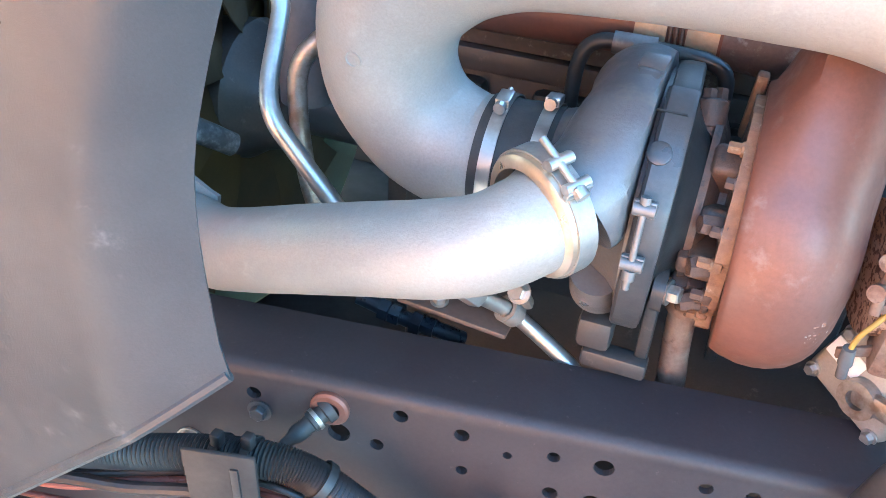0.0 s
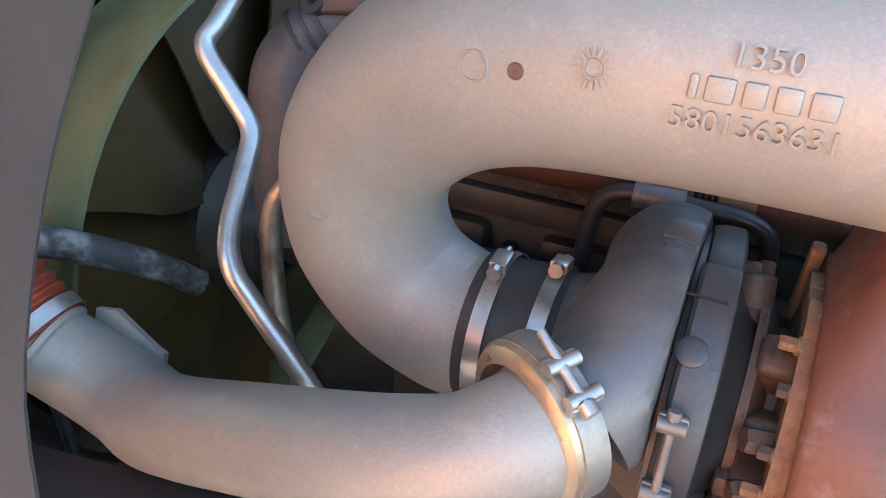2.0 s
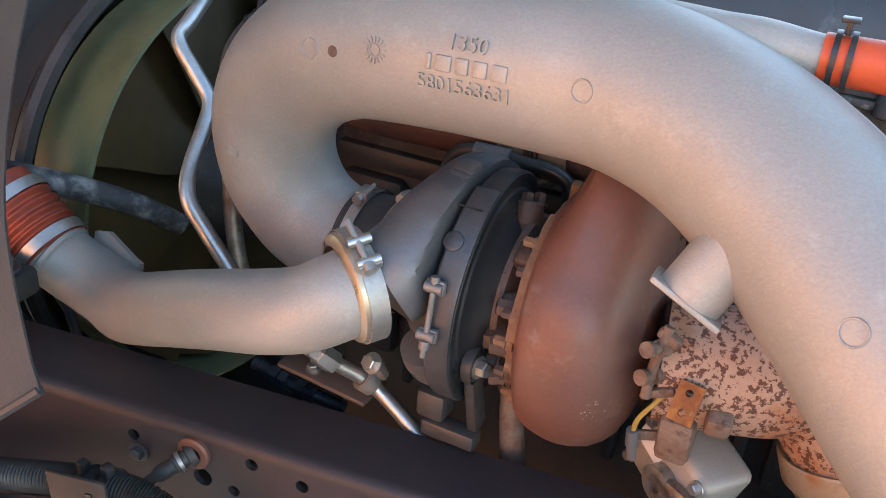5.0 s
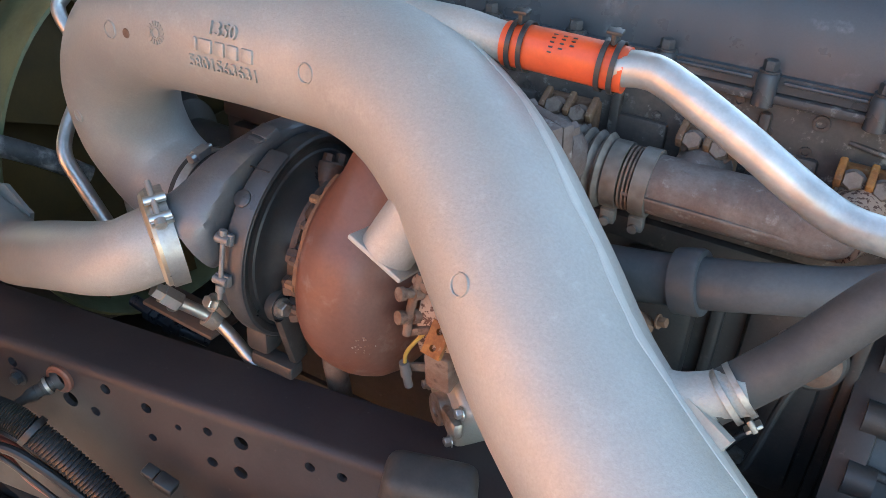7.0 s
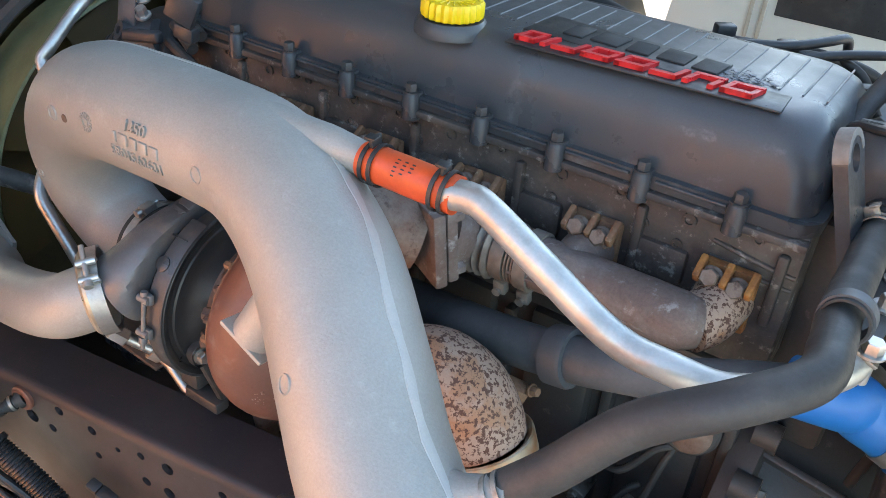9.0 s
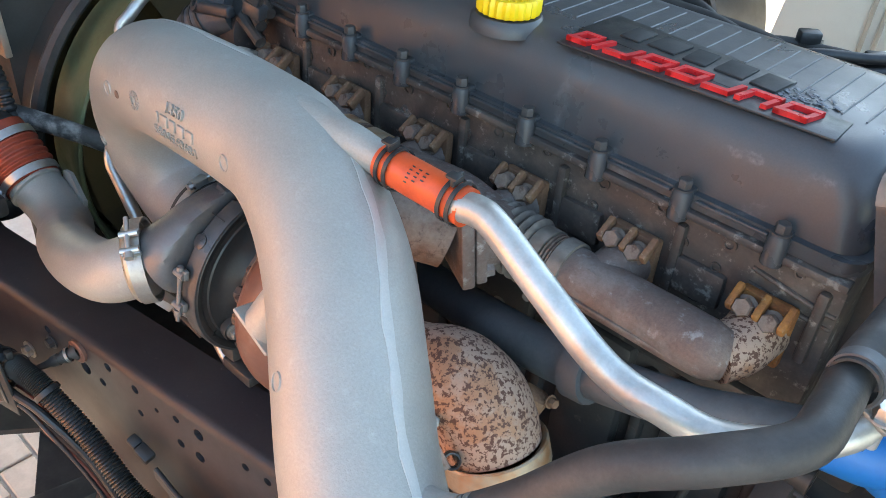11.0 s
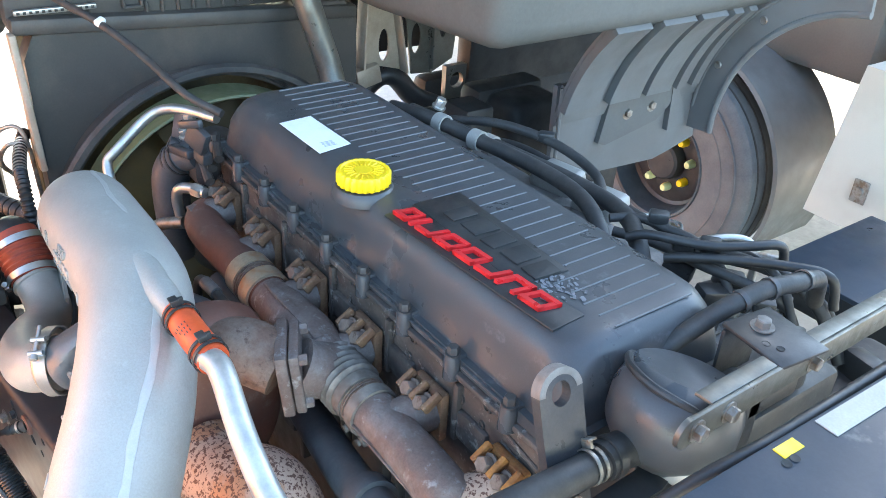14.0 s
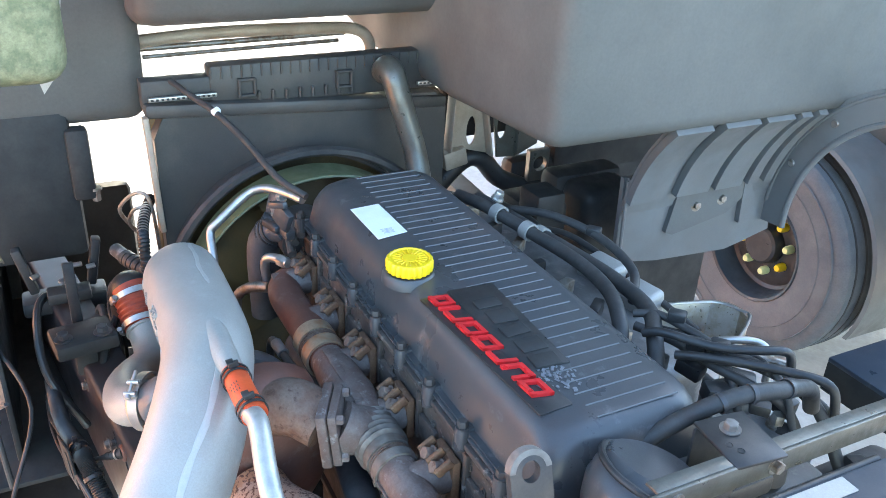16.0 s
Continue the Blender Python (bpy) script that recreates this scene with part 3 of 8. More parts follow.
sticker = thing("paper_label", (-0.178, 0.097, 1.3755), "white rectangular paper label with faint print on the rocker cover", "label")
sheet = part("sheet", prism(B(), [(-0.245, 0.066), (-0.110, 0.067), (-0.120, 0.127), (-0.250, 0.125)], 0.0008, pose(0, 0, 1.3768)), WHITE, sticker, smooth=False)
for k in range(5):
    part("print_bar", box(B(), (0.0016, 0.022 - 0.003 * (k % 2), 0.0002), pose(-0.128 - 0.004 * k, 0.096, 1.3774), 0), mat("print_grey", (0.35, 0.36, 0.38), 0.6) if k == 0 else bpy.data.materials["print_grey"], sheet)

lift = thing("lifting_eye", (0.505, -0.01, 1.25), "thick worn steel lifting eye bolted to the engine", "lifting eye")
bm = B()
w, outline = 0.027, []
for k in range(13):
    a = math.pi * k / 12
    outline.append((w * math.cos(a), w * math.sin(a)))
outline += [(-0.027, -0.035), (-0.024, -0.16), (0.024, -0.16), (0.027, -0.035)]
LIFT_N = Vector((0.94, -0.05, 0.33)).normalized()
LIFT_X = Vector((0, 0, 1)).cross(LIFT_N).normalized()
M_LIFT = Matrix.Translation((0.496, 0.001, 1.377)) @ Matrix((LIFT_X, LIFT_N.cross(LIFT_X), LIFT_N)).transposed().to_4x4()


def plate_with_hole(outline, centre, r1, r2, depth, m, seg=28):
    """A plate whose rim outline is sampled by angle round a hole."""
    bm = B()
    c = Vector((*centre, 0))

    def rim(a):
        d = Vector((math.cos(a), math.sin(a)))
        best = 1e9
        for k in range(len(outline)):
            p, q = Vector(outline[k]) - Vector(centre), Vector(outline[(k + 1) % len(outline)]) - Vector(centre)
            e = q - p
            den = d.x * e.y - d.y * e.x
            if abs(den) < 1e-9:
                continue
            t = (p.x * e.y - p.y * e.x) / den
            u = (p.x * d.y - p.y * d.x) / den
            if t > 0 and -1e-6 <= u <= 1 + 1e-6:
                best = min(best, t)
        return d * best
    angs = sorted({round(2 * math.pi * k / seg, 6) for k in range(seg)} | {round(math.atan2(p[1] - centre[1], p[0] - centre[0]) % (2 * math.pi), 6) for p in outline})
    loops = []
    for z in (-depth / 2, depth / 2):
        loops.append([bm.verts.new((centre[0] + r1 * math.cos(a), centre[1] + r2 * math.sin(a), z)) for a in angs])
        loops.append([bm.verts.new((centre[0] + rim(a).x, centre[1] + rim(a).y, z)) for a in angs])
    n = len(angs)
    for a, b in ((0, 1), (1, 3), (3, 2), (2, 0)):
        for k in range(n):
            bm.faces.new((loops[a][k], loops[a][(k + 1) % n], loops[b][(k + 1) % n], loops[b][k]))
    bmesh.ops.transform(bm, matrix=m, verts=bm.verts)
    return bm


part("eye_plate", plate_with_hole(outline, (0, 0), 0.0118, 0.0135, 0.013, M_LIFT), BAND_GREY, lift, smooth=False)
part("worn_rim", lathe(B(), M_LIFT.translation, LIFT_N, [(-0.0070, 0.0200), (-0.0070, 0.0274), (0.0070, 0.0274), (0.0070, 0.0200)], 24, closed=True, arc=170, start=-85), SLEEVE, lift, "bare worn metal round the eye")
part("eye_bolt", hexbolt(B(), M_LIFT @ Vector((0, -0.125, 0.009)), LIFT_N, 0.010, 0.010), STEEL_DULL, lift)

# ---- exhaust manifold ----
mani = thing("exhaust_manifold", (0.0, -0.05, 1.15), "rusty brown cast-iron exhaust manifold with orange rusted port flanges", "exhaust manifold")
MY, MZ = -0.041, 1.166
flange = None
for k in range(6):
    x = 0.420 - 0.158 * k
    if flange is None:
        bm = B()
        box(bm, (0.062, 0.014, 0.076), pose(x + 0.004, 0.022, 1.178), 0.004)
        for dx in (-0.026, 0.003, 0.030):
            box(bm, (0.008, 0.030, 0.014), pose(x + dx + 0.002, 0.002, 1.212, 32, 0, 0), 0.0025)
        flange = part("port_flange", bm, RUST, mani, "orange rusted finned port flange")
        brown_flange = flange.data.copy()
        brown_flange.materials[0] = RUST_MID
        bolts = []
        for dx, dz in ((-0.011, 0.0), (0.018, -0.003)):
            bolts.append(part("flange_bolt", hexbolt(B(), (x + dx, 0.004, 1.203 + dz), (0, -0.85, 0.5), 0.0105, 0.014, 1.3), RUST_BROWN, flange))
        fx = x
        bm = tube(B(), [(x - 0.012, MY, MZ), (x, MY + 0.022, MZ + 0.004), (x + 0.004, 0.0, MZ + 0.008), (x + 0.004, 0.022, MZ + 0.008)], [0.0310, 0.0315, 0.0315, 0.033], 22)
        port = part("port_branch", bm, SPOTTED if k == 0 else MANIFOLD, mani)
    else:
        fl_ = again(flange, (x - fx, 0, 0))
        fl_.data = brown_flange
        fl_["label"] = "brown rusted finned port flange"
        for b in bolts:
            again(b, (0, 0, 0), fl_)
        bm = tube(B(), [(x, MY - 0.01, MZ), (x + 0.002, MY + 0.02, MZ + 0.006), (x + 0.004, 0.022, MZ + 0.010)], [0.030, 0.029, 0.030], 20)
        part("port_branch", bm, MANIFOLD, mani)
bm = tube(B(), [(0.4175, MY + 0.002, MZ + 0.006), (0.400, MY - 0.006, MZ + 0.007), (0.359, MY - 0.003, MZ + 0.004), (0.285, MY, MZ + 0.001), (0.215, MY, MZ)], [0.0275, 0.0318, 0.0324, 0.0322, 0.0322], 26)
box(bm, (0.19, 0.005, 0.004), pose(0.30, MY - 0.0328, MZ - 0.004), 0.001)
part("rear_tube", bm, MANIFOLD, mani)
bm = lathe(B(), (0.0, MY, MZ), (1, 0, 0), [(0.112, 0.030)] + [(0.112 + 0.0115 * k + d, 0.0335 + e) for k in range(6) for d, e in ((0.0, 0.0), (0.002, 0.006), (0.005, 0.0085), (0.008, 0.006), (0.0105, 0.0))] + [(0.182, 0.030)], 30)
part("ribbed_sleeve", bm, SLEEVE, mani, "grey ribbed slip sleeve")
for x in (0.190, 0.222):
    bm = ring(B(), (x, MY, MZ), (1, 0, 0), 0.0330, 0.017, 0.004)
    box(bm, (0.017, 0.012, 0.020), pose(x, MY - 0.012, MZ - 0.043, 14, 0, 0), 0.003)
    lathe(bm, (x - 0.001, MY - 0.018, MZ - 0.048), (0, -1, -0.2), [(0, 0), (0, 0.0055), (0.004, 0.0055), (0.004, 0)], 12)
    part("sleeve_clamp", bm, SLEEVE, mani)
for k in range(3):
    part("seal_ring", lathe(B(), (0.2015 + 0.0045 * k, MY, MZ), (1, 0, 0), [(-0.0016, 0.031), (-0.001, 0.0350), (0.001, 0.0350), (0.0016, 0.031)], 30), RUST_BROWN, mani)
bm = tube(B(), [(0.14, MY, MZ), (0.10, MY - 0.004, MZ + 0.006), (0.05, MY - 0.002, MZ + 0.008), (-0.02, MY, MZ + 0.006), (-0.08, MY, MZ + 0.004)], [0.032, 0.038, 0.041, 0.037, 0.032], 24)
box(bm, (0.16, 0.016, 0.006), pose(0.02, MY - 0.01, MZ + 0.044), 0.003)
part("centre_collector", bm, MANIFOLD, mani)
for k in range(3):
    part("seal_ring", lathe(B(), (-0.128 + 0.0055 * k, MY, MZ + 0.003), (1, 0, 0), [(-0.0018, 0.030), (-0.001, 0.0385), (0.001, 0.0385), (0.0018, 0.030)], 30), RUST_BROWN, mani)
bm = tube(B(), [(-0.08, MY, MZ + 0.004), (-0.2, MY, MZ + 0.002), (-0.33, MY, MZ), (-0.375, MY + 0.015, MZ), (-0.385, 0.0, MZ), (-0.385, 0.02, MZ)], [0.033, 0.034, 0.034, 0.034, 0.032, 0.032], 24)
part("front_tube", bm, RUST_RED, mani, "reddish oxidised front tube")
bm = B()
FL = facing((0.115, -0.100, 1.190), (0.45, 0.85, 0.1))
box(bm, (0.092, 0.098, 0.016), FL @ pose(0, 0, -0.009), 0.0035, 2)
for dx in (-0.034, 0.034):
    for dy in (-0.036, 0.036):
        hexbolt(bm, FL @ Vector((dx, dy, 0.010)), FL.to_3x3() @ Vector((0, 0, 1)), 0.008, 0.012, 1.3)
part("turbo_flange", bm, MANIFOLD, mani, "square bolted turbo flange")
bm = box(B(), (0.088, 0.094, 0.014), FL @ pose(0, 0, 0.0075), 0.0035, 2)
tube(bm, [FL @ Vector((0, 0, 0.008)), (0.125, -0.075, 1.180), (0.12, MY, MZ + 0.005)], [0.040, 0.040, 0.036], 20)
part("collector_flange", bm, MANIFOLD, mani)

for x in (-0.147, -0.098):
    part("joint_band", ring(B(), (x, MY, MZ + 0.003), (1, 0, 0), 0.0345, 0.030, 0.0045), BAND_PALE, mani, "pale scaled joint band")

# ---- turbocharger, axis along x ----
TY, TZ = -0.2045, 1.072
turbo = thing("turbocharger", (-0.05, TY, 0.93), "large truck turbocharger with grey aluminium compressor and rust-red turbine shield", "turbocharger")
bm = B()
pts, rad = [], []
for k in range(20):
    a = radians(205 + 12.0 * k)
    r_ = 0.022 + 0.022 * k / 19
    R = 0.094 - 0.62 * (r_ - 0.022)
    pts.append((-0.128, TY + R * math.cos(a), TZ + R * math.sin(a)))
    rad.append(r_)
pts += [(-0.1255, -0.2031, 1.1529), (-0.1210, -0.2406, 1.1532), (-0.1263, -0.2790, 1.1440), (-0.1340, -0.3100, 1.1280), (-0.1500, -0.3280, 1.1130)]
rad += [0.046, 0.047, 0.047, 0.0455, 0.0435]
tube(bm, pts, rad, 32, 4)
for v in bm.verts:
    v.co.x = min(v.co.x, -0.1105)
part("compressor_scroll", bm, COMPRESSOR, turbo)
bm = lathe(B(), (0, TY, TZ), (1, 0, 0), [(-0.232, 0.046), (-0.232, 0.053), (-0.200, 0.054), (-0.190, 0.057), (-0.165, 0.064), (-0.150, 0.080), (-0.120, 0.098), (-0.110, 0.108), (-0.104, 0.108), (-0.104, 0.0)], 40)
part("compressor_inlet", bm, COMPRESSOR, turbo)
CO, CA = Vector((0, -0.2148, 1.0760)), Vector((1, 0.046, -0.027)).normalized()
bm = lathe(B(), CO, CA, [(-0.110, 0.085), (-0.108, 0.1125), (-0.100, 0.1145), (-0.0885, 0.1145), (-0.0865, 0.1120), (-0.0870, 0.1060), (-0.0885, 0.1040), (-0.0880, 0.0985), (-0.0862, 0.0965), (-0.0855, 0.0860), (-0.0820, 0.0800), (-0.074, 0.0680), (-0.066, 0.0620), (-0.060, 0.0)], 64)
part("backplate", bm, BLACK, turbo, "dark oily backplate ring")
bm = lathe(B(), CO, CA, [(-0.1115, 0.1085), (-0.1110, 0.1150), (-0.1085, 0.1172), (-0.0905, 0.1172), (-0.0875, 0.1155), (-0.0870, 0.1085)], 48, arc=205, start=18, closed=True)
band_clamp = part("band_clamp", bm, BAND_GREY, turbo, "wide grey band clamp")
c = Vector((0, -0.745, 0.667))
part("band_boss", lathe(B(), CO + CA * -0.099 + c * 0.1170, c, [(-0.002, 0.0), (-0.002, 0.0095), (0.0015, 0.0092), (0.0026, 0.007), (0.0026, 0)], 20), BAND_GREY, band_clamp)
part("band_seam", box(B(), (0.024, 0.0016, 0.0012), facing(CO + CA * -0.099 + Vector((0, -0.52, 0.854)) * 0.1173, (0, -0.52, 0.854), (1, 0, 0)) @ pose(0, 0, 0, 0, 0, 90), 0), BLACK, band_clamp)
d, dt = Vector((0, -0.985, 0.17)), Vector((0, -0.17, -0.985))
bm = B()
for q_ in (-0.026, 0.018):
    box(bm, (0.018, 0.013, 0.007), facing(CO + CA * -0.099 + d * 0.1205 + dt * q_, d, dt), 0.002)
    lathe(bm, CO + CA * -0.107 + d * 0.1240 + dt * q_, CA, [(0, 0), (0, 0.0048), (0.016, 0.0048), (0.016, 0)], 14)
lathe(bm, CO + CA * -0.099 + d * 0.1245 + dt * -0.036, dt, [(0, 0), (0, 0.0040), (0.005, 0.0042), (0.005, 0.0027), (0.058, 0.0027), (0.058, 0.0050), (0.066, 0.0050), (0.066, 0.0027), (0.074, 0.0027), (0.074, 0)], 12)
part("clamp_screw", bm, CAST_DARK, turbo, "dull steel T-bolt of the band clamp")
# bearing housing with ports, bosses and its oil fittings
bm = lathe(B(), (0, TY, TZ), (1, 0, 0), [(-0.066, 0.080), (-0.060, 0.078), (-0.054, 0.066), (-0.050, 0.055), (-0.044, 0.055), (-0.040, 0.085), (-0.034, 0.092), (-0.026, 0.092), (-0.024, 0.0)], 36)
bearing = part("bearing_housing", bm, RUST_DARK, turbo)
for k in range(4):
    a = radians(188 + 22 * k)
    c = Vector((-0.062, TY + 0.080 * math.cos(a), TZ + 0.080 * math.sin(a)))
    part("housing_bolt", hexbolt(box(B(), (0.014, 0.017, 0.017), Matrix.Translation(c) @ pose(0, 0, 0, math.degrees(a), 0, 0), 0.004), c + Vector((0.006, 0, 0)), (1, 0, 0), 0.0065, 0.010, 1.25), RUST_DARK, bearing)
for w_, dy, dz, e_ in ((0.030, -0.035, 0.050, 0.046), (0.028, -0.060, 0.020, 0.036), (0.030, -0.068, -0.010, 0.040), (0.026, -0.062, -0.045, 0.036), (0.030, -0.030, -0.070, 0.040)):
    part("oil_port", box(B(), (w_, e_, e_ * 0.62), pose(-0.047, TY + dy, TZ + dz, math.degrees(math.atan2(dz, dy)), 0, 0), 0.006, 3), RUST_DARK, bearing)
for dy, dz, r_ in ((-0.082, 0.026, 0.0085), (-0.088, -0.008, 0.0090), (-0.080, -0.046, 0.0080)):
    ax_ = Vector((-0.2, dy, dz)).normalized()
    part("union_nut", lathe(B(), (-0.048, TY + dy, TZ + dz), ax_, [(-0.006, 0), (-0.006, r_), (0.010, r_), (0.012, r_ * 0.85), (0.012, 0)], 6), RUST_DARK, bearing)
bm = B()
up = Vector((-0.11, 0.53, 0.84)).normalized()
lathe(bm, (-0.0655, -0.2370, 1.096), up, [(0, 0), (0, 0.0145), (0.030, 0.0145), (0.032, 0.0128), (0.054, 0.0128), (0.055, 0.0138), (0.076, 0.0138), (0.078, 0.0118), (0.078, 0)], 24)
hexbolt(bm, (-0.0765, -0.2010, 1.160), up, 0.0062, 0.010)
hexbolt(bm, (-0.0680, -0.1900, 1.158), up, 0.0062, 0.010)
box(bm, (0.030, 0.030, 0.024), pose(-0.062, -0.240, 1.090, 20, 0, 10), 0.006)
part("oil_feed_stub", bm, RUST_DARK, turbo, "upright dark iron oil feed stub")
# scalloped rusty clamp plate against the shield
random.seed(12)
bm = B()
n_, o_, i_ = 96, [], []
jag = [random.uniform(-0.0065, 0.0030) for _ in range(24)]
for x_ in (-0.0415, -0.0300):
    for store, base_ in ((o_, 0.1010), (i_, 0.078)):
        store.append([bm.verts.new((x_, TY + (base_ + (jag[k // 4] + 0.0012 * (k // 4 % 2) if store is o_ else 0.0)) * math.cos(2 * math.pi * k / n_), TZ + (base_ + (jag[k // 4] + 0.0012 * (k // 4 % 2) if store is o_ else 0.0)) * math.sin(2 * math.pi * k / n_))) for k in range(n_)])
for a, b in ((o_[0], o_[1]), (o_[1], i_[1]), (i_[1], i_[0]), (i_[0], o_[0])):
    for k in range(n_):
        bm.faces.new((a[k], a[(k + 1) % n_], b[(k + 1) % n_], b[k]))
bolt_ring = part("clamp_plate", bm, RUST_MID, turbo, "orange rusted scalloped clamp plate", angle=20)
for k in range(8):
    a = radians(128 + 17 * k + random.uniform(-5, 5))
    c = Vector((-0.0385, TY + 0.0955 * math.cos(a), TZ + 0.0955 * math.sin(a)))
    bm = box(B(), (0.007 + random.uniform(-0.001, 0.004), 0.010 + random.uniform(-0.002, 0.003), 0.015 + random.uniform(-0.003, 0.005)), Matrix.Translation(c) @ pose(0, 0, 0, math.degrees(a) + random.uniform(-8, 8), 0, 0), 0.003)
    hexbolt(bm, c + Vector((-0.003, 0, 0)), (-1, 0, 0), 0.0050, random.uniform(0.005, 0.010), 1.2)
    part("ring_bolt", bm, RUST_DARK if k % 3 else RUST_MID, bolt_ring)
SH, SA = Vector((-0.0039, -0.2014, 1.0673)), Vector((1, -0.007, 0.043)).normalized()
SHIELD = [(-0.0225, 0.092), (-0.0255, 0.1120), (-0.0245, 0.1155), (-0.0200, 0.1180), (-0.0150, 0.1202), (0.0, 0.1235), (0.0120, 0.1238), (0.0225, 0.1222), (0.0364, 0.1177), (0.0470, 0.1100), (0.0540, 0.1020), (0.0624, 0.0849), (0.0693, 0.0598), (0.0700, 0.0)]
bm = lathe(B(), SH, SA, SHIELD, 112)
for v in bm.verts:
    d = v.co - SH
    r_ = math.hypot(d.y, d.z)
    if r_ > 0.03:
        a = math.degrees(math.atan2(d.z, d.y))
        w = max(0.0, min(1.0, (142 - a) / 42)) * max(0.0, min(1.0, (a - 10) / 40))
        w = w * w * (3 - 2 * w) * max(0.0, min(1.0, (r_ - 0.03) / 0.06))
        w *= max(0.0, min(1.0, (d.x + 0.022) / 0.016))
        v.co += Vector((0.006, 0.012, 0.062)) * w
part("turbine_shield", bm, RUST_RED, turbo, "smooth rust-red turbine heat shield", angle=50)
bm = B()
random.seed(3)
for k in range(170):
    a = radians(random.uniform(100, 178))
    s_ = random.gauss(0.044, 0.0045)
    r_ = np.interp(s_, [q[0] for q in SHIELD[4:]], [q[1] for q in SHIELD[4:]])
    q_ = random.uniform(0.4, 1.0)
    out = Vector((0.45, math.cos(a + math.pi / 2), math.sin(a + math.pi / 2))).normalized()
    box(bm, (0.0030 * q_, 0.0022 * q_, 0.0008), facing(SH + SA * s_ + Vector((0, math.cos(a + math.pi / 2), math.sin(a + math.pi / 2))) * r_, out), 0)
part("scale_flakes", bm, SCALE, turbo, "pale flaking scale")
bm = tube(B(), [(0.040, -0.172, 1.196), (0.066, -0.145, 1.202), (0.090, -0.125, 1.196), (0.108, -0.112, 1.189)], [0.047, 0.0455, 0.044, 0.042], 28)
part("turbine_inlet", bm, RUST_BROWN, turbo, "brown oxidised turbine inlet neck")
bm = box(B(), (0.022, 0.018, 0.012), pose(-0.121, -0.243, 1.1975, 22, 0, -8), 0.002)
prism(bm, [(-0.010, 0.0), (0.010, 0.0), (0.0, -0.018)], 0.012, pose(-0.121, -0.256, 1.1935, 26, 0, -8))
part("cast_lug", bm, COMPRESSOR, turbo)
part("rusty_lug", box(B(), (0.010, 0.014, 0.060), pose(-0.041, -0.166, 1.153, 6, 3, 0), 0.003), RUST_MID, turbo, "upright rusted lug")
bm = tube(B(), [(-0.050, -0.225, 1.00), (-0.052, -0.230, 0.97), (-0.050, -0.228, 0.93), (-0.046, -0.22, 0.88), (-0.044, -0.21, 0.80)], [0.017, 0.013, 0.013, 0.014, 0.015], 18)
lathe(bm, (-0.051, -0.228, 0.985), (0, 0, 1), [(-0.008, 0.013), (-0.008, 0.0185), (0.008, 0.0185), (0.008, 0.013)], 18)
part("drain_pipe", bm, RUST_BROWN, turbo)
# bracket under the compressor
bm = box(B(), (0.012, 0.024, 0.100), pose(-0.078, -0.270, 0.985, 18, 0, 0), 0.004)
box(bm, (0.014, 0.032, 0.034), pose(-0.076, -0.288, 1.030, 18, 0, 0), 0.012, 3)
box(bm, (0.060, 0.022, 0.018), pose(-0.100, -0.268, 0.930), 0.004)
box(bm, (0.032, 0.030, 0.032), pose(-0.122, -0.262, 0.955), 0.006)
foot = part("support_foot", bm, PAINT, turbo, "dark cast support bracket")
part("bracket_bolt", hexbolt(B(), (-0.069, -0.292, 1.032), (1, -0.25, 0.1), 0.0080, 0.009, 1.4), STEEL_DULL, foot)
bm = lathe(B(), (-0.1325, -0.3245, 1.1370), (0.1, -0.85, 0.52), [(0.0, 0.0), (0.004, 0.0105), (0.0095, 0.0105), (0.0095, 0.007), (0.006, 0.006), (0.006, 0.0)], 22)
part("port_plug", bm, BLACK, turbo)


# ---- large intake pipe ----
intake = thing("intake_pipe", (0.0, -0.25, 1.23), "large sand-cast aluminium intake pipe curving over the turbocharger", "intake pipe")
BIG = [(-0.2491, -0.2043, 1.0694), (-0.2807, -0.2048, 1.0700), (-0.3269, -0.2051, 1.0918), (-0.3543, -0.2125, 1.1409), (-0.3483, -0.2235, 1.2028), (-0.3067, -0.2370, 1.2550), (-0.2412, -0.2496, 1.2904),
       (-0.1500, -0.2540, 1.3018), (-0.0537, -0.2552, 1.3038), (0.0175, -0.2620, 1.3030), (0.0877, -0.2848, 1.2889), (0.1566, -0.3177, 1.2571), (0.2248, -0.3645, 1.2110), (0.2894, -0.4074, 1.1624), (0.4003, -0.4627, 1.0975)]
BIGR = [0.0572, 0.0582, 0.0595, 0.0621, 0.0641, 0.0656, 0.0675, 0.0676, 0.0673, 0.0674, 0.0671, 0.0685, 0.0684, 0.0678, 0.0683]
part("pipe_body", tube(B(), BIG, BIGR, 48, 8), CAST, intake, angle=60)


def on_pipe(path, radii, s, around, lift=0.0):
    """A place on the pipe's skin: s along it (0 to 1), around in degrees from straight up towards -y."""
    p, r = smooth_path(path, radii, 8)
    i = min(len(p) - 2, max(1, int(s * (len(p) - 1))))
    f = s * (len(p) - 1) - i
    c = p[i].lerp(p[i + 1], min(1.0, max(0.0, f)))
    t = (p[i + 1] - p[i - 1]).normalized()
    side = Vector((0, 0, 1)).cross(t).normalized()
    top = t.cross(side)
    d = top * math.cos(radians(around)) - side * math.sin(radians(around))
    return c + d * (r[i] + lift), d, t


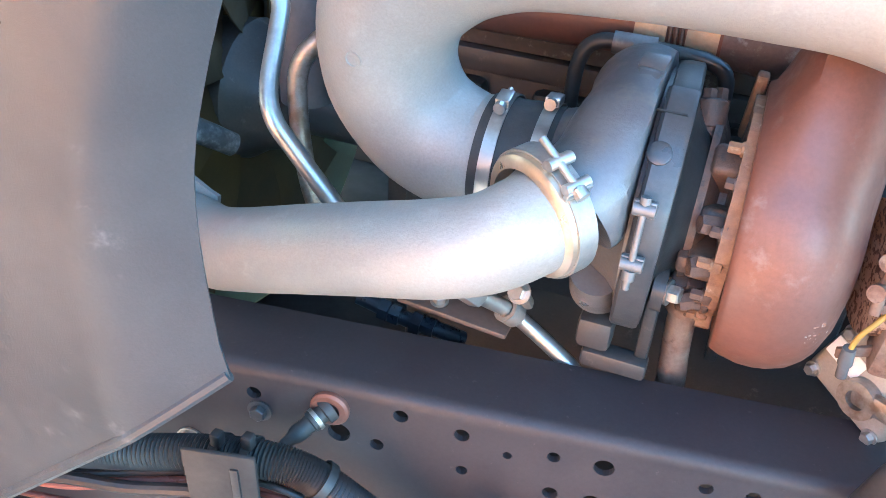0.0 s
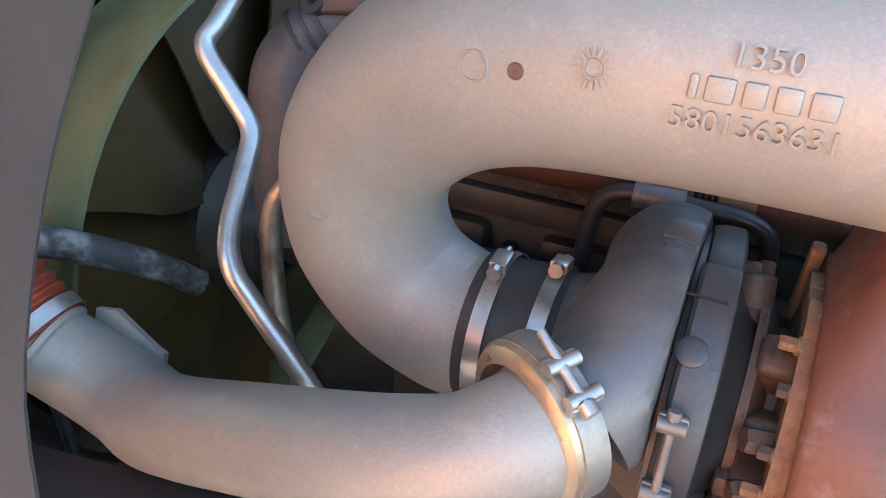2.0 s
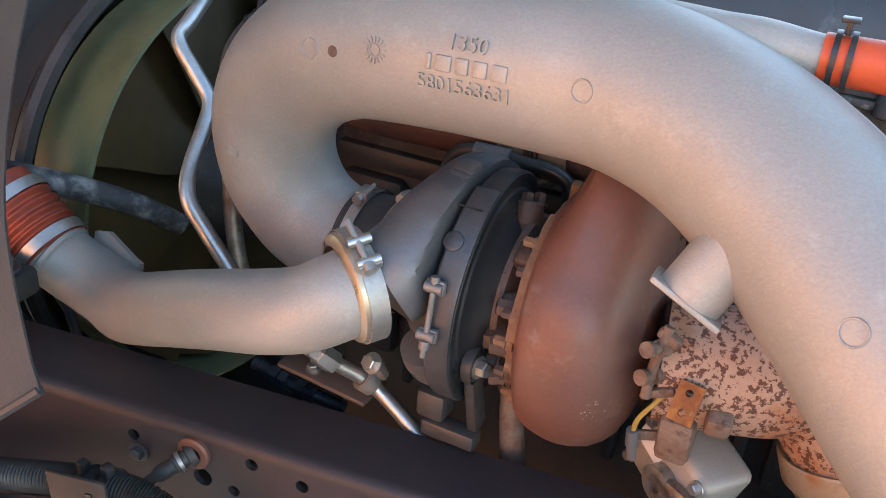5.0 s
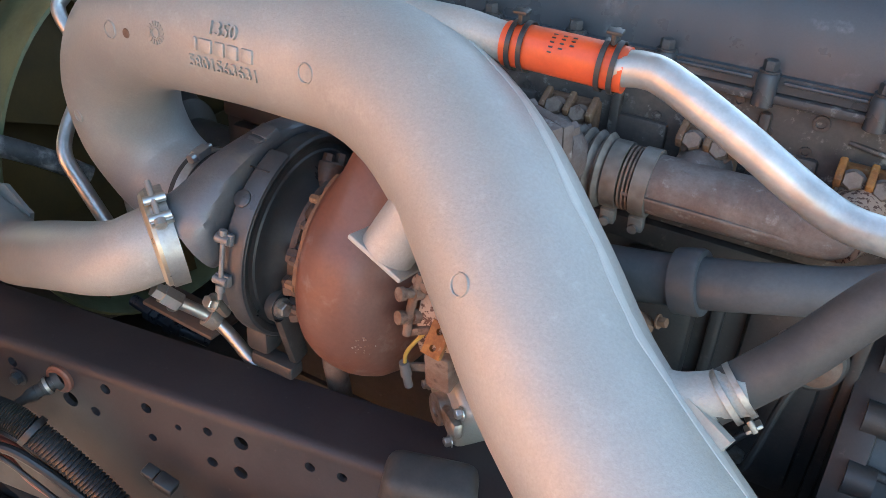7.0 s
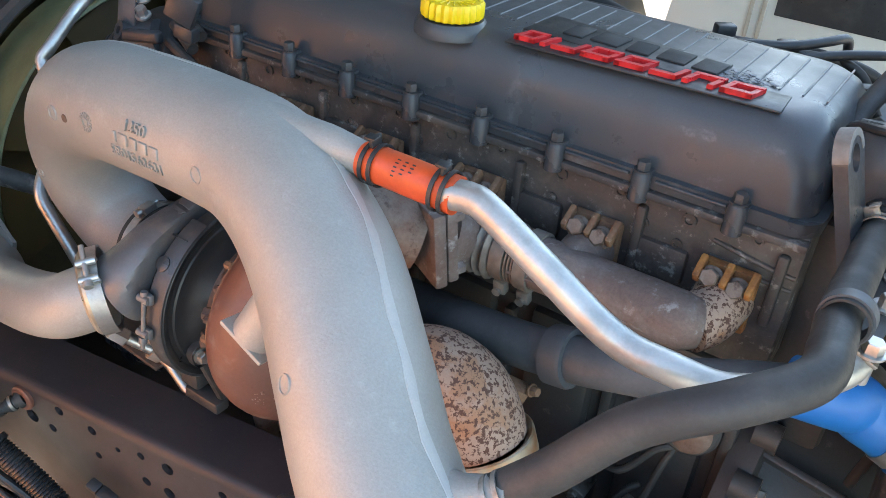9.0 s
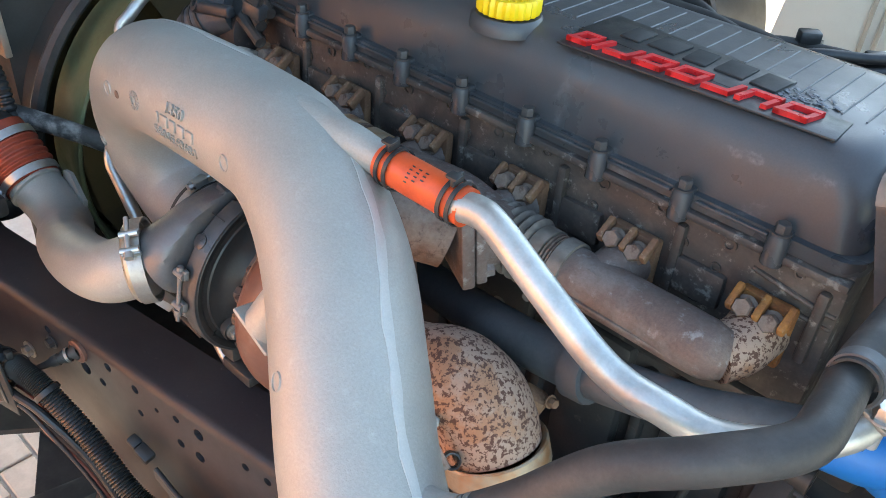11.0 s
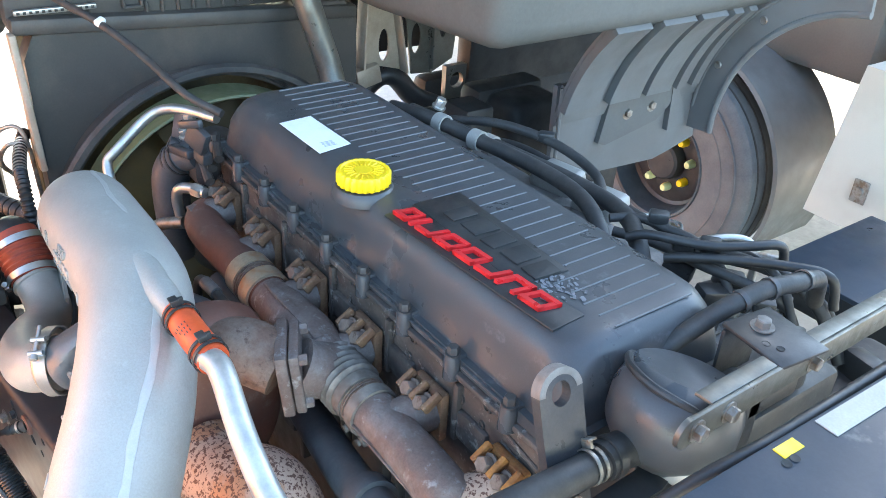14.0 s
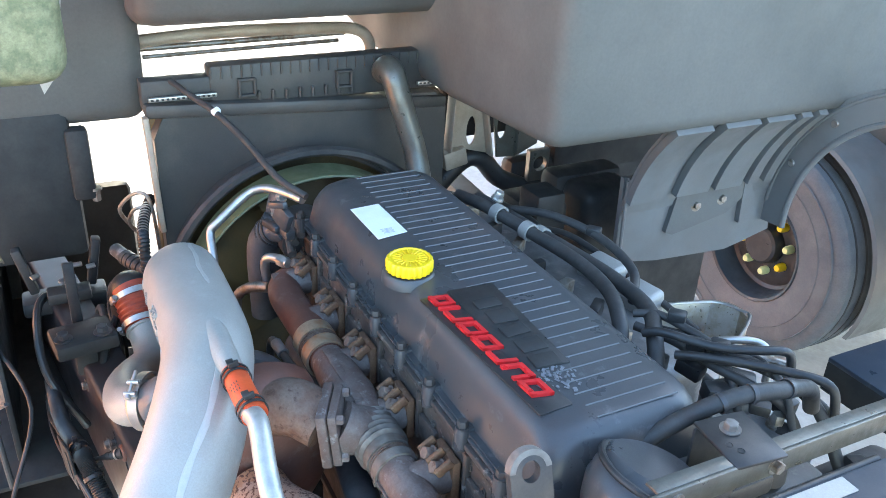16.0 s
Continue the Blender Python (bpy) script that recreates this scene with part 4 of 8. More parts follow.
# casting seam along the crown
def seam_strip(s0, s1, around, wave, half, n=22):
    """A shallow ground-back strip that follows the pipe's skin; half is its half width in degrees."""
    bm = B()
    rows = []
    for k in range(n + 1):
        s, a = s0 + (s1 - s0) * k / n, around + wave * math.sin(k * 0.8)
        h = half * (1 + 0.18 * math.sin(k * 1.9)) * min(1.0, 0.35 + 0.5 * k, 0.35 + 0.5 * (n - k))
        rows.append([bm.verts.new(on_pipe(BIG, BIGR, s, a + h * o, lift)[0]) for o, lift in ((-1.0, -0.0010), (-0.8, 0.0006), (0.0, 0.0009), (0.8, 0.0006), (1.0, -0.0010))])
    for p, q in zip(rows, rows[1:]):
        for m in range(4):
            bm.faces.new((p[m], p[m + 1], q[m + 1], q[m]))
    return bm


part("casting_seam", seam_strip(0.34, 0.55, -17, 1.6, 3.2), SEAM, intake, "ground-back casting seam")
part("casting_seam", seam_strip(0.69, 0.985, -25.5, 0.6, 4.6), SEAM, intake, "ground-back casting seam")
# branch for the small orange hose
bm = tube(B(), [(-0.0468, -0.2610, 1.3330), (0.0190, -0.2565, 1.3420), (0.0854, -0.2535, 1.3490), (0.1440, -0.2505, 1.3466)], [0.0335, 0.0275, 0.0190, 0.0158], 30)
part("breather_branch", bm, CAST, intake)
# side branch for the black hose
bm = tube(B(), [(0.300, -0.395, 1.178), (0.335, -0.398, 1.184), (0.360, -0.394, 1.190), (0.392, -0.384, 1.204)], [0.026, 0.0205, 0.0172, 0.0158], 22)
part("branch_gusset", prism(B(), [(0.000, 0.000), (0.0255, 0.0215), (0.0575, 0.0075), (0.0530, -0.0020)], 0.010, Matrix.Translation((0.3365, -0.4085, 1.1790)) @ Matrix(((1, 0.0, -0.2, 0), (-0.12, 0.35, -0.9, 0), (-0.02, 0.94, 0.39, 0), (0, 0, 0, 1)))), CAST, intake, "flat triangular casting gusset", smooth=False)
part("hose_branch", bm, CAST, intake)
# flanged stub
bm = tube(B(), [(0.142, -0.338, 1.268), (0.122, -0.352, 1.230), (0.105, -0.363, 1.1965)], [0.0260, 0.0238, 0.0232], 28)
part("stub", bm, CAST, intake)
sn = Vector((-0.42, -0.25, -0.87)).normalized()
sl = Vector((0.86, -0.05, -0.51))
sl = (sl - sn * sl.dot(sn)).normalized()
bm = box(B(), (0.056, 0.044, 0.0050), Matrix.Translation((0.1040, -0.3632, 1.1950)) @ Matrix((sl, sn.cross(sl), sn)).transposed().to_4x4(), 0.0022)
part("stub_flange", bm, CAST, intake)
# raised marks: rings, core hole, part numbers
for s, ar, rr in ((0.435, 86, 0.0085), (0.631, 85, 0.0085), (0.858, 66, 0.0085), (0.259, 136, 0.007)):
    c, d, t = on_pipe(BIG, BIGR, s, ar, -0.0004)
    part("mould_mark", lathe(B(), c, d, [(0, rr * 0.86), (0.0012, rr * 0.90), (0.0014, rr), (0, rr * 1.06)], 28), CAST, intake)
c, d, t = on_pipe(BIG, BIGR, 0.452, 88, 0.0)
part("drain_hole", lathe(B(), c, d, [(0.0004, 0.0), (0.0004, 0.0038), (0.0008, 0.0042), (0, 0.0048)], 20), RUST_BROWN, intake)
c, d, t = on_pipe(BIG, BIGR, 0.4815, 84, 0.0)
dial = part("date_dial", lathe(B(), c, d, [(0.0, 0.0052), (0.0012, 0.0050), (0.0012, 0.0042), (0, 0.004)], 20), CAST, intake)
for k in range(16):
    a = 2 * math.pi * k / 16
    u = t * math.cos(a) + d.cross(t) * math.sin(a)
    part("dial_tick", box(B(), (0.0016, 0.0044, 0.0016), facing(c + u * 0.0085, d, u), 0.0), CAST, dial)


def raised_text(body, size, s, ar, parent, material, shift=0.0, depth=0.0022, letters=True):
    """Raised characters that follow the pipe's skin."""
    cu = bpy.data.curves.new("raised_text", "FONT")
    cu.body, cu.size, cu.extrude, cu.align_x, cu.align_y, cu.resolution_u = body, size, depth, "CENTER", "CENTER", 3
    tmp = bpy.data.objects.new("raised_text", cu)
    me = bpy.data.meshes.new_from_object(tmp)
    bpy.data.objects.remove(tmp)
    c, d, t = on_pipe(BIG, BIGR, s, ar)
    if t.x < 0:
        t = -t
    up = d.cross(t)
    if up.z < 0:
        up = -up
    R = 0.068
    for v in me.vertices:
        x, y, z = v.co
        w = y / R
        v.co = c - d * R + (d * math.cos(w) + up * math.sin(w)) * (R + z) + t * x
    me.materials.clear()
    me.materials.append(material)
    ob = new("raised_number", me)
    ob.parent = parent
    ob.matrix_parent_inverse = parent.matrix_basis.inverted()
    return ob


raised_text("1350", 0.0170, 0.5385, 72, intake, CAST, depth=0.0030)
raised_text("5801563631", 0.0162, 0.5385, 100, intake, CAST)
c, d, t = on_pipe(BIG, BIGR, 0.5385, 86)
for o, w in ((-0.031, 0.0045), (-0.0185, 0.0140), (-0.0025, 0.0110), (0.0125, 0.0120), (0.0285, 0.0130)):
    part("maker_mark", box(B(), (w, 0.0125, 0.0040), facing(c + t * o * (1 if t.x > 0 else -1) + d * 0.0002, d, (0, 0, 1)), 0.0015, 2), CAST, intake, "raised plain maker's mark")

# rubber sleeve at the turbo and its two clamps
sleeve = thing("rubber_sleeve", (-0.23, TY, 1.02), "short black rubber sleeve joining intake pipe and turbocharger", "hose")
part("sleeve", lathe(B(), (0, TY, 1.0705), (1, 0, 0), [(-0.258, 0.050), (-0.258, 0.0585), (-0.246, 0.0595), (-0.235, 0.0575), (-0.215, 0.0595), (-0.192, 0.0585), (-0.192, 0.05)], 40), RUBBER, sleeve)
worm_clamp((-0.243, TY, 1.0705), (1, 0, 0), 0.0600, (0, -0.18, 1), sleeve)
worm_clamp((-0.203, TY, 1.0705), (1, 0, 0), 0.0600, (0, 0.10, 1), sleeve)
# lower end: black sleeve with a steel clamp
lower = thing("rubber_sleeve", (0.40, -0.467, 1.05), "black rubber sleeve clamped on the lower end of the intake pipe", "hose")
part("sleeve", tube(B(), [(0.383, -0.455, 1.108), (0.415, -0.470, 1.089), (0.458, -0.492, 1.062), (0.525, -0.525, 1.012)], [0.0705, 0.0725, 0.0725, 0.072], 40), RUBBER, lower)
AX = Vector((0.043, -0.0215, -0.027)).normalized()
worm_clamp((0.420, -0.4725, 1.086), AX, 0.0733, (0.3, -0.5, 0.8), lower, w=0.016)

# ---- charge-air pipe to the left, its orange corrugated hose ----
charge = thing("charge_air_pipe", (-0.35, -0.33, 0.95), "blasted aluminium charge-air pipe from the turbocharger", "charge pipe")
CH = [(-0.1640, -0.3410, 1.1075), (-0.1785, -0.3597, 1.1004), (-0.2048, -0.3716, 1.0852), (-0.2468, -0.3735, 1.0689), (-0.3025, -0.3678, 1.0491), (-0.3724, -0.3503, 1.0177), (-0.4361, -0.3309, 0.9865), (-0.4892, -0.3095, 0.9609), (-0.5271, -0.2930, 0.9534), (-0.5669, -0.2855, 0.9556), (-0.6113, -0.2872, 0.9690), (-0.6365, -0.2920, 0.9830)]
part("pipe_body", tube(B(), CH, [0.0410, 0.0388, 0.0383, 0.0387, 0.0384, 0.0390, 0.0395, 0.0408, 0.0406, 0.0405, 0.0407, 0.0406], 40, 8), CAST, charge, angle=60)
bm = prism(B(), [(-0.085, 0.0), (0.0, 0.0), (0.0, 0.022), (-0.012, 0.024), (-0.06, 0.038), (-0.085, 0.03)], 0.007, Matrix.Translation((-0.522, -0.262, 0.962)) @ Matrix(((1, 0, 0.1, 0), (-0.12, 0.25, -0.96, 0), (-0.08, 0.96, 0.25, 0), (0, 0, 0, 1))))
part("fin", bm, CAST, charge)
lip = lathe(B(), (-0.622, -0.2892, 0.9748), (-0.85, -0.15, 0.50), [(-0.004, 0.040), (-0.002, 0.0440), (0.003, 0.0440), (0.006, 0.040)], 40)
part("bead", lip, CAST, charge)
VN = Vector((0.570, 0.806, 0.161)).normalized()
VC = Vector((-0.1690, -0.3395, 1.1075))
vcl = thing("v_band_clamp", VC, "dull zinc V-band clamp with T-bolt on the charge-air pipe", "pipe clamp")
part("gold_lip", lathe(B(), VC - VN * 0.009, VN, [(-0.010, 0.040), (-0.009, 0.0460), (-0.006, 0.0495), (0.000, 0.0508), (0.006, 0.0508), (0.006, 0.040)], 40, closed=True), GOLD_STEEL, vcl, "straw-tinted steel pipe lip")
part("band", lathe(B(), VC, VN, [(-0.011, 0.0490), (-0.011, 0.0520), (0.006, 0.0520), (0.006, 0.0490)], 44, closed=True), CLAMP, vcl)
vt = Vector((0.33, -0.42, 0.85))
vt = (vt - VN * vt.dot(VN)).normalized()
vs = VN.cross(vt)
bm = B()
for s in (-0.0105, 0.0105):
    lathe(bm, VC + vt * 0.0565 + vs * s - VN * 0.014, VN, [(0, 0), (0, 0.0044), (0.021, 0.0044), (0.021, 0)], 14)
    box(bm, (0.022, 0.005, 0.009), facing(VC + vt * 0.0530 + vs * s * 1.3 - VN * 0.003, vt, vs), 0.0015)
trunnion = part("trunnion", bm, STEEL, vcl)
bm = lathe(B(), VC + vt * 0.0575 - vs * 0.031 - VN * 0.005, vs, [(0, 0), (0, 0.0031), (0.045, 0.0031), (0.045, 0.0056), (0.052, 0.0056), (0.052, 0)], 12)
part("t_bolt", bm, STEEL, trunnion)

hose = thing("corrugated_hose", (-0.70, -0.29, 0.98), "red-orange ribbed silicone charge-air hose with clamps", "hose")
HP = [Vector((-0.628, -0.2895, 0.9785)), Vector((-0.648, -0.291, 0.993)), Vector((-0.668, -0.2935, 1.010)), Vector((-0.688, -0.2965, 1.027)), Vector((-0.706, -0.300, 1.041))]
pp, rr_ = smooth_path(HP, 0.044, 12)
part("hose_body", tube(B(), pp, [0.0440 + (0.0045 * (0.5 + 0.5 * math.sin(k * 1.05)) if 8 < k < 40 else 0.0) for k in range(len(pp))], 36, 1), RED_RUBBER, hose)
worm_clamp(HP[0] + (HP[1] - HP[0]) * 0.35, HP[1] - HP[0], 0.0465, (0.2, -1, -0.6), hose, w=0.014)

worm_clamp(HP[3], HP[4] - HP[2], 0.0475, (0.2, -1, 0.2), hose, w=0.014)
cp2 = thing("charge_air_pipe", (-0.85, -0.33, 1.0), "dark charge-air pipe towards the radiator", "charge pipe")
part("pipe_body", tube(B(), [(-0.692, -0.298, 1.031), (-0.714, -0.302, 1.036), (-0.738, -0.306, 1.012), (-0.748, -0.308, 0.96), (-0.752, -0.308, 0.88)], 0.042, 28), BLACK, cp2)

# ---- small orange hose and drawn pipe ----
oh = thing("silicone_hose", (0.17, -0.21, 1.30), "bright orange silicone breather hose with black spring clips", "hose")
OH = [(0.1400, -0.2505, 1.3465), (0.1664, -0.2505, 1.3470), (0.2008, -0.2498, 1.3464), (0.2387, -0.2478, 1.3450)]
part("hose_body", tube(B(), OH, [0.0177, 0.0174, 0.0175, 0.0176], 32, 8), ORANGE, oh)


def spring_clip(at, axis, r, lugs, owner, mat_=BLACK):
    """A double spring band with a lug, under its hose."""
    a, u = Vector(axis).normalized(), Vector(lugs)
    u = (u - a * u.dot(a)).normalized()
    bm = ring(B(), Vector(at) - a * 0.005, a, r, 0.004, 0.0014)
    ring(bm, Vector(at) + a * 0.005, a, r, 0.004, 0.0014)
    c = part("spring_clip", bm, mat_, owner, "spring band clip")
    bm = box(B(), (0.014, 0.004, 0.010), facing(Vector(at) + u * (r + 0.005), u, a), 0.001)
    box(bm, (0.010, 0.012, 0.003), facing(Vector(at) + u * (r + 0.010) + a.cross(u) * 0.004, u, a), 0.001)
    part("lug", bm, mat_, c)
    return c


spring_clip((0.153, -0.2505, 1.3468), Vector(OH[1]) - Vector(OH[0]), 0.0190, (0.1, -0.1, 1), oh)
spring_clip((0.226, -0.2486, 1.3457), Vector(OH[3]) - Vector(OH[2]), 0.0190, (0.2, -0.1, 1), oh)
bm = B()
for k in range(3):
    for j in range(5 - k):
        w = radians(20 + 13 * j)
        d = Vector((0.0, -math.sin(w), math.cos(w)))
        box(bm, (0.0012, 0.0034, 0.0004), facing(Vector((0.182 + 0.008 * k, -0.2503, 1.3467)) + d * 0.0176, d, (1, 0, 0)), 0)
part("print_bar", bm, BLACK, oh, "illegible dark print")
breather = thing("breather_pipe", (0.33, -0.21, 1.22), "bent bright drawn-aluminium breather pipe", "pipe")
BP = [(0.2300, -0.2525, 1.3462), (0.2514, -0.2492, 1.3486), (0.2730, -0.2507, 1.3446), (0.3295, -0.2585, 1.3203), (0.3813, -0.2601, 1.2923), (0.4133, -0.2569, 1.2769), (0.4457, -0.2521, 1.2717), (0.4911, -0.2420, 1.2665), (0.5344, -0.2144, 1.2736), (0.5590, -0.1855, 1.2815), (0.5665, -0.1660, 1.2850)]
part("pipe_body", tube(B(), BP, 0.0138, 28, 8), ALU_PIPE, breather)

# ---- black hose from the intake pipe to the rear ----
bh = thing("rubber_hose", (0.46, -0.34, 1.25), "long matt black rubber hose from the intake pipe", "hose")
BH = [(0.3719, -0.3900, 1.1902), (0.3852, -0.3818, 1.2021), (0.4139, -0.3661, 1.2319), (0.4562, -0.3398, 1.2820), (0.5090, -0.3095, 1.3117), (0.5475, -0.2619, 1.3219), (0.5480, -0.2109, 1.3206), (0.5438, -0.1663, 1.3188), (0.5428, -0.0813, 1.3132), (0.5413, -0.0008, 1.3056), (0.5407, 0.0497, 1.3011)]
part("hose_body", tube(B(), BH, 0.0170, 28, 8), RUBBER, bh)
spring_clip((0.384, -0.3865, 1.200), Vector(BH[1]) - Vector(BH[0]), 0.0180, (0.4, -0.2, -1), bh, STEEL_DULL)
spring_clip((0.541, 0.018, 1.306), (0, 1, -0.1), 0.0180, (-0.6, 0, 1), bh, STEEL_DULL)
elbow = thing("hose_elbow", (0.54, 0.06, 1.30), "black moulded elbow fitting at the end of the hose", "hose fitting")
part("elbow_body", tube(B(), [(0.541, 0.030, 1.304), (0.538, 0.060, 1.301), (0.542, 0.085, 1.299), (0.556, 0.105, 1.295), (0.59, 0.135, 1.285)], [0.021, 0.021, 0.020, 0.019, 0.018], 24), BLACK, elbow)
part("collar", ring(B(), (0.5395, 0.045, 1.3025), (0, 1, -0.1), 0.0205, 0.010, 0.003), BLACK, elbow)
pclip = thing("hose_support_clamp", (0.55, -0.17, 1.30), "grey rubber-lined steel support clamp holding the hose to a bracket", "pipe clamp")
part("band", ring(B(), (0.549, -0.172, 1.324), (0.03, 1, -0.08), 0.0195, 0.014, 0.0020), DUSTY, pclip)
part("rubber_lining", ring(B(), (0.549, -0.172, 1.324), (0.03, 1, -0.08), 0.0172, 0.023, 0.0022), RUBBER, pclip)
bm = box(B(), (0.030, 0.016, 0.004), pose(0.568, -0.168, 1.298, 0, 25, 0), 0.001)
part("ear", bm, STEEL_DULL, pclip)
bm = hexbolt(B(), (0.574, -0.167, 1.298), (0, 0, 1), 0.0085, 0.010)
lathe(bm, (0.574, -0.167, 1.270), (0, 0, 1), [(0, 0), (0, 0.006), (0.026, 0.006), (0.026, 0)], 12)
part("clamp_bolt", bm, STEEL, pclip)
brk = thing("hose_bracket", (0.565, -0.05, 1.27), "long pressed-steel bracket with two flange nuts", "bracket")
bm = prism(B(), [(-0.062, -0.004), (0.02, -0.009), (0.10, -0.016), (0.20, -0.016), (0.235, -0.006), (0.235, 0.010), (0.20, 0.018), (0.02, 0.010), (-0.062, 0.004)], 0.004, Matrix.Translation((0.570, -0.12, 1.276)) @ pose(0, 0, 0, 0, 0, 90))
strap = part("strap", bm, BLACK, brk, "black painted strap")
for y in (-0.058, -0.006):
    bm = hexbolt(B(), (0.573, y, 1.278), (0, 0, 1), 0.009, 0.011, 1.5)
    lathe(bm, (0.573, y, 1.278), (0, 0, 1), [(0.010, 0.0048), (0.020, 0.0048), (0.020, 0)], 12)
    part("flange_nut", bm, STEEL, strap, "pale zinc flange nut on a stud")

# ---- rusty exhaust elbow and bellows ----
ex = thing("exhaust_elbow", (0.2, -0.2, 0.98), "flaking spotted rusty exhaust outlet elbow", "exhaust elbow")
EX = [(0.0780, -0.2220, 1.0600), (0.1191, -0.2146, 1.0612), (0.1590, -0.2010, 1.0649), (0.1906, -0.1850, 1.0670), (0.2194, -0.1770, 1.0527), (0.2388, -0.1760, 1.0279), (0.2517, -0.1770, 1.0052)]
part("elbow_body", tube(B(), EX, [0.056, 0.056, 0.058, 0.060, 0.060, 0.059, 0.057], 40, 8), SPOTTED, ex, angle=60)
bm = lathe(B(), (0.2525, -0.1775, 1.004), (0.40, -0.02, -1), [(-0.004, 0.056), (-0.008, 0.0625), (-0.006, 0.0645), (0.020, 0.0645), (0.024, 0.0610), (0.024, 0.05)], 36)
part("outlet_collar", bm, BAND_PALE, ex, "pale tan sheet collar")
bm = box(B(), (0.035, 0.026, 0.034), pose(0.258, -0.126, 1.044, 0, 20, 25), 0.008)
hexbolt(bm, (0.280, -0.120, 1.056), (1, -0.2, 0.3), 0.006, 0.008)
part("lug", bm, RUST_MID, ex)
bm = box(B(), (0.030, 0.040, 0.050), pose(0.11, -0.255, 1.015, 10, 0, 0), 0.006)
box(bm, (0.022, 0.030, 0.022), pose(0.14, -0.262, 1.045, 20, 0, 10), 0.005)
part("wastegate_lug", bm, RUST_BROWN, ex)
bm = prism(B(), [(-0.006, -0.030), (0.006, -0.030), (0.0045, 0.028), (-0.0045, 0.028)], 0.004, facing((0.2310, -0.2560, 1.0520), (0.40, -0.60, 0.69), (-0.62, -0.05, 0.75)))
lathe(bm, (0.2160, -0.2400, 1.0620), (0.40, -0.60, 0.69), [(0, 0), (0, 0.0075), (0.012, 0.0075), (0.013, 0.0050), (0.020, 0.0050), (0.020, 0)], 6)
lever = part("wastegate_lever", bm, STEEL_DULL, ex, "dull wastegate lever with pivot nut")
sp_ = [Vector((0.2430, -0.2380, 1.0230)) + Vector((0.55, -0.50, 0.66)) * (0.0030 * k / 8) + (Vector((0.67, 0.74, 0.0)) * math.cos(k * math.pi / 4) + Vector((-0.49, 0.44, 0.75)) * math.sin(k * math.pi / 4)) * 0.0085 for k in range(41)]
part("spring", tube(B(), sp_, 0.0016, 6, 2), BLACK, lever, "black return spring")
bell = thing("flexible_bellows", (0.30, -0.16, 0.72), "heat-tinted corrugated exhaust bellows", "exhaust bellows")
prof = [(0.0, 0.050)]
for k in range(34):
    prof += [(0.004 + 0.0085 * k, 0.0515), (0.0058 + 0.0085 * k, 0.0565), (0.0095 + 0.0085 * k, 0.0565), (0.0113 + 0.0085 * k, 0.0515)]
part("bellows_body", lathe(B(), (0.2600, -0.1780, 0.984), (0.50, 0.06, -1), prof, 36), BELLOWS, bell, angle=50)
part("end_cuff", lathe(B(), (0.2600, -0.1780, 0.984), (0.46, 0.06, -1), [(-0.006, 0.052), (-0.006, 0.0585), (0.006, 0.0585), (0.006, 0.052)], 36, closed=True), BELLOWS, bell)

# ---- dark coolant pipe low along the block ----
cool = thing("coolant_pipe", (0.1, -0.05, 1.0), "dusty black painted coolant pipe running along the block", "pipe")
part("pipe_body", tube(B(), [(-0.40, 0.0, 1.00), (-0.2, -0.015, 1.010), (0.0508, -0.0471, 1.0354), (0.2191, -0.0784, 1.0727), (0.3073, -0.0882, 1.0962), (0.3751, -0.0884, 1.1151), (0.4329, -0.0800, 1.1290), (0.485, -0.068, 1.146), (0.540, -0.054, 1.159)], [0.0285, 0.0285, 0.0282, 0.0280, 0.0270, 0.0255, 0.0245, 0.0245, 0.0250], 26), DUSTY, cool)
bm = lathe(B(), (0.303, -0.0878, 1.0952), (0.93, -0.06, 0.27), [(-0.022, 0.027), (-0.020, 0.0345), (0.004, 0.0355), (0.008, 0.0340), (0.008, 0.027)], 30)
part("collar", bm, DUSTY, cool, "dusty grey collar")


# ---- blue hose ----
blue = thing("silicone_hose", (0.6, -0.09, 1.10), "bright blue silicone hose with steel clamp", "hose")
part("hose_body", tube(B(), [(0.524, -0.062, 1.163), (0.5465, -0.052, 1.160), (0.5673, -0.0400, 1.1538), (0.5792, -0.0235, 1.1441), (0.5925, -0.0180, 1.1335), (0.6138, -0.0144, 1.1235), (0.6373, -0.0124, 1.1130)], [0.0305, 0.0316, 0.0316, 0.0316, 0.0312, 0.0305, 0.0300], 30), BLUE, blue)
part("bead", ring(B(), (0.6420, -0.0120, 1.1110), (0.9, 0.08, -0.42), 0.0295, 0.007, 0.0045), BLUE, blue)
worm_clamp((0.6270, -0.0130, 1.1175), (0.9, 0.08, -0.40), 0.0312, (0.1, -0.9, 0.5), blue, w=0.016)
bp2 = thing("coolant_pipe", (0.68, -0.055, 1.04), "dull aluminium pipe below the blue hose", "pipe")
part("pipe_body", tube(B(), [(0.634, -0.0125, 1.114), (0.660, -0.010, 1.100), (0.690, -0.010, 1.065), (0.705, 0.0, 0.95)], 0.0275, 26), STEEL_DULL, bp2)


# ---- radiator pack and fan shroud at the front ----
rad = thing("radiator", (-0.98, 0.2, 0.35), "black plastic radiator shroud with moulded top tank", "radiator")
bm = box(B(), (0.05, 0.80, 1.0), pose(-0.985, 0.21, 0.86), 0.01)
part("core", bm, CORE, rad, "dusty bronze cooling core")


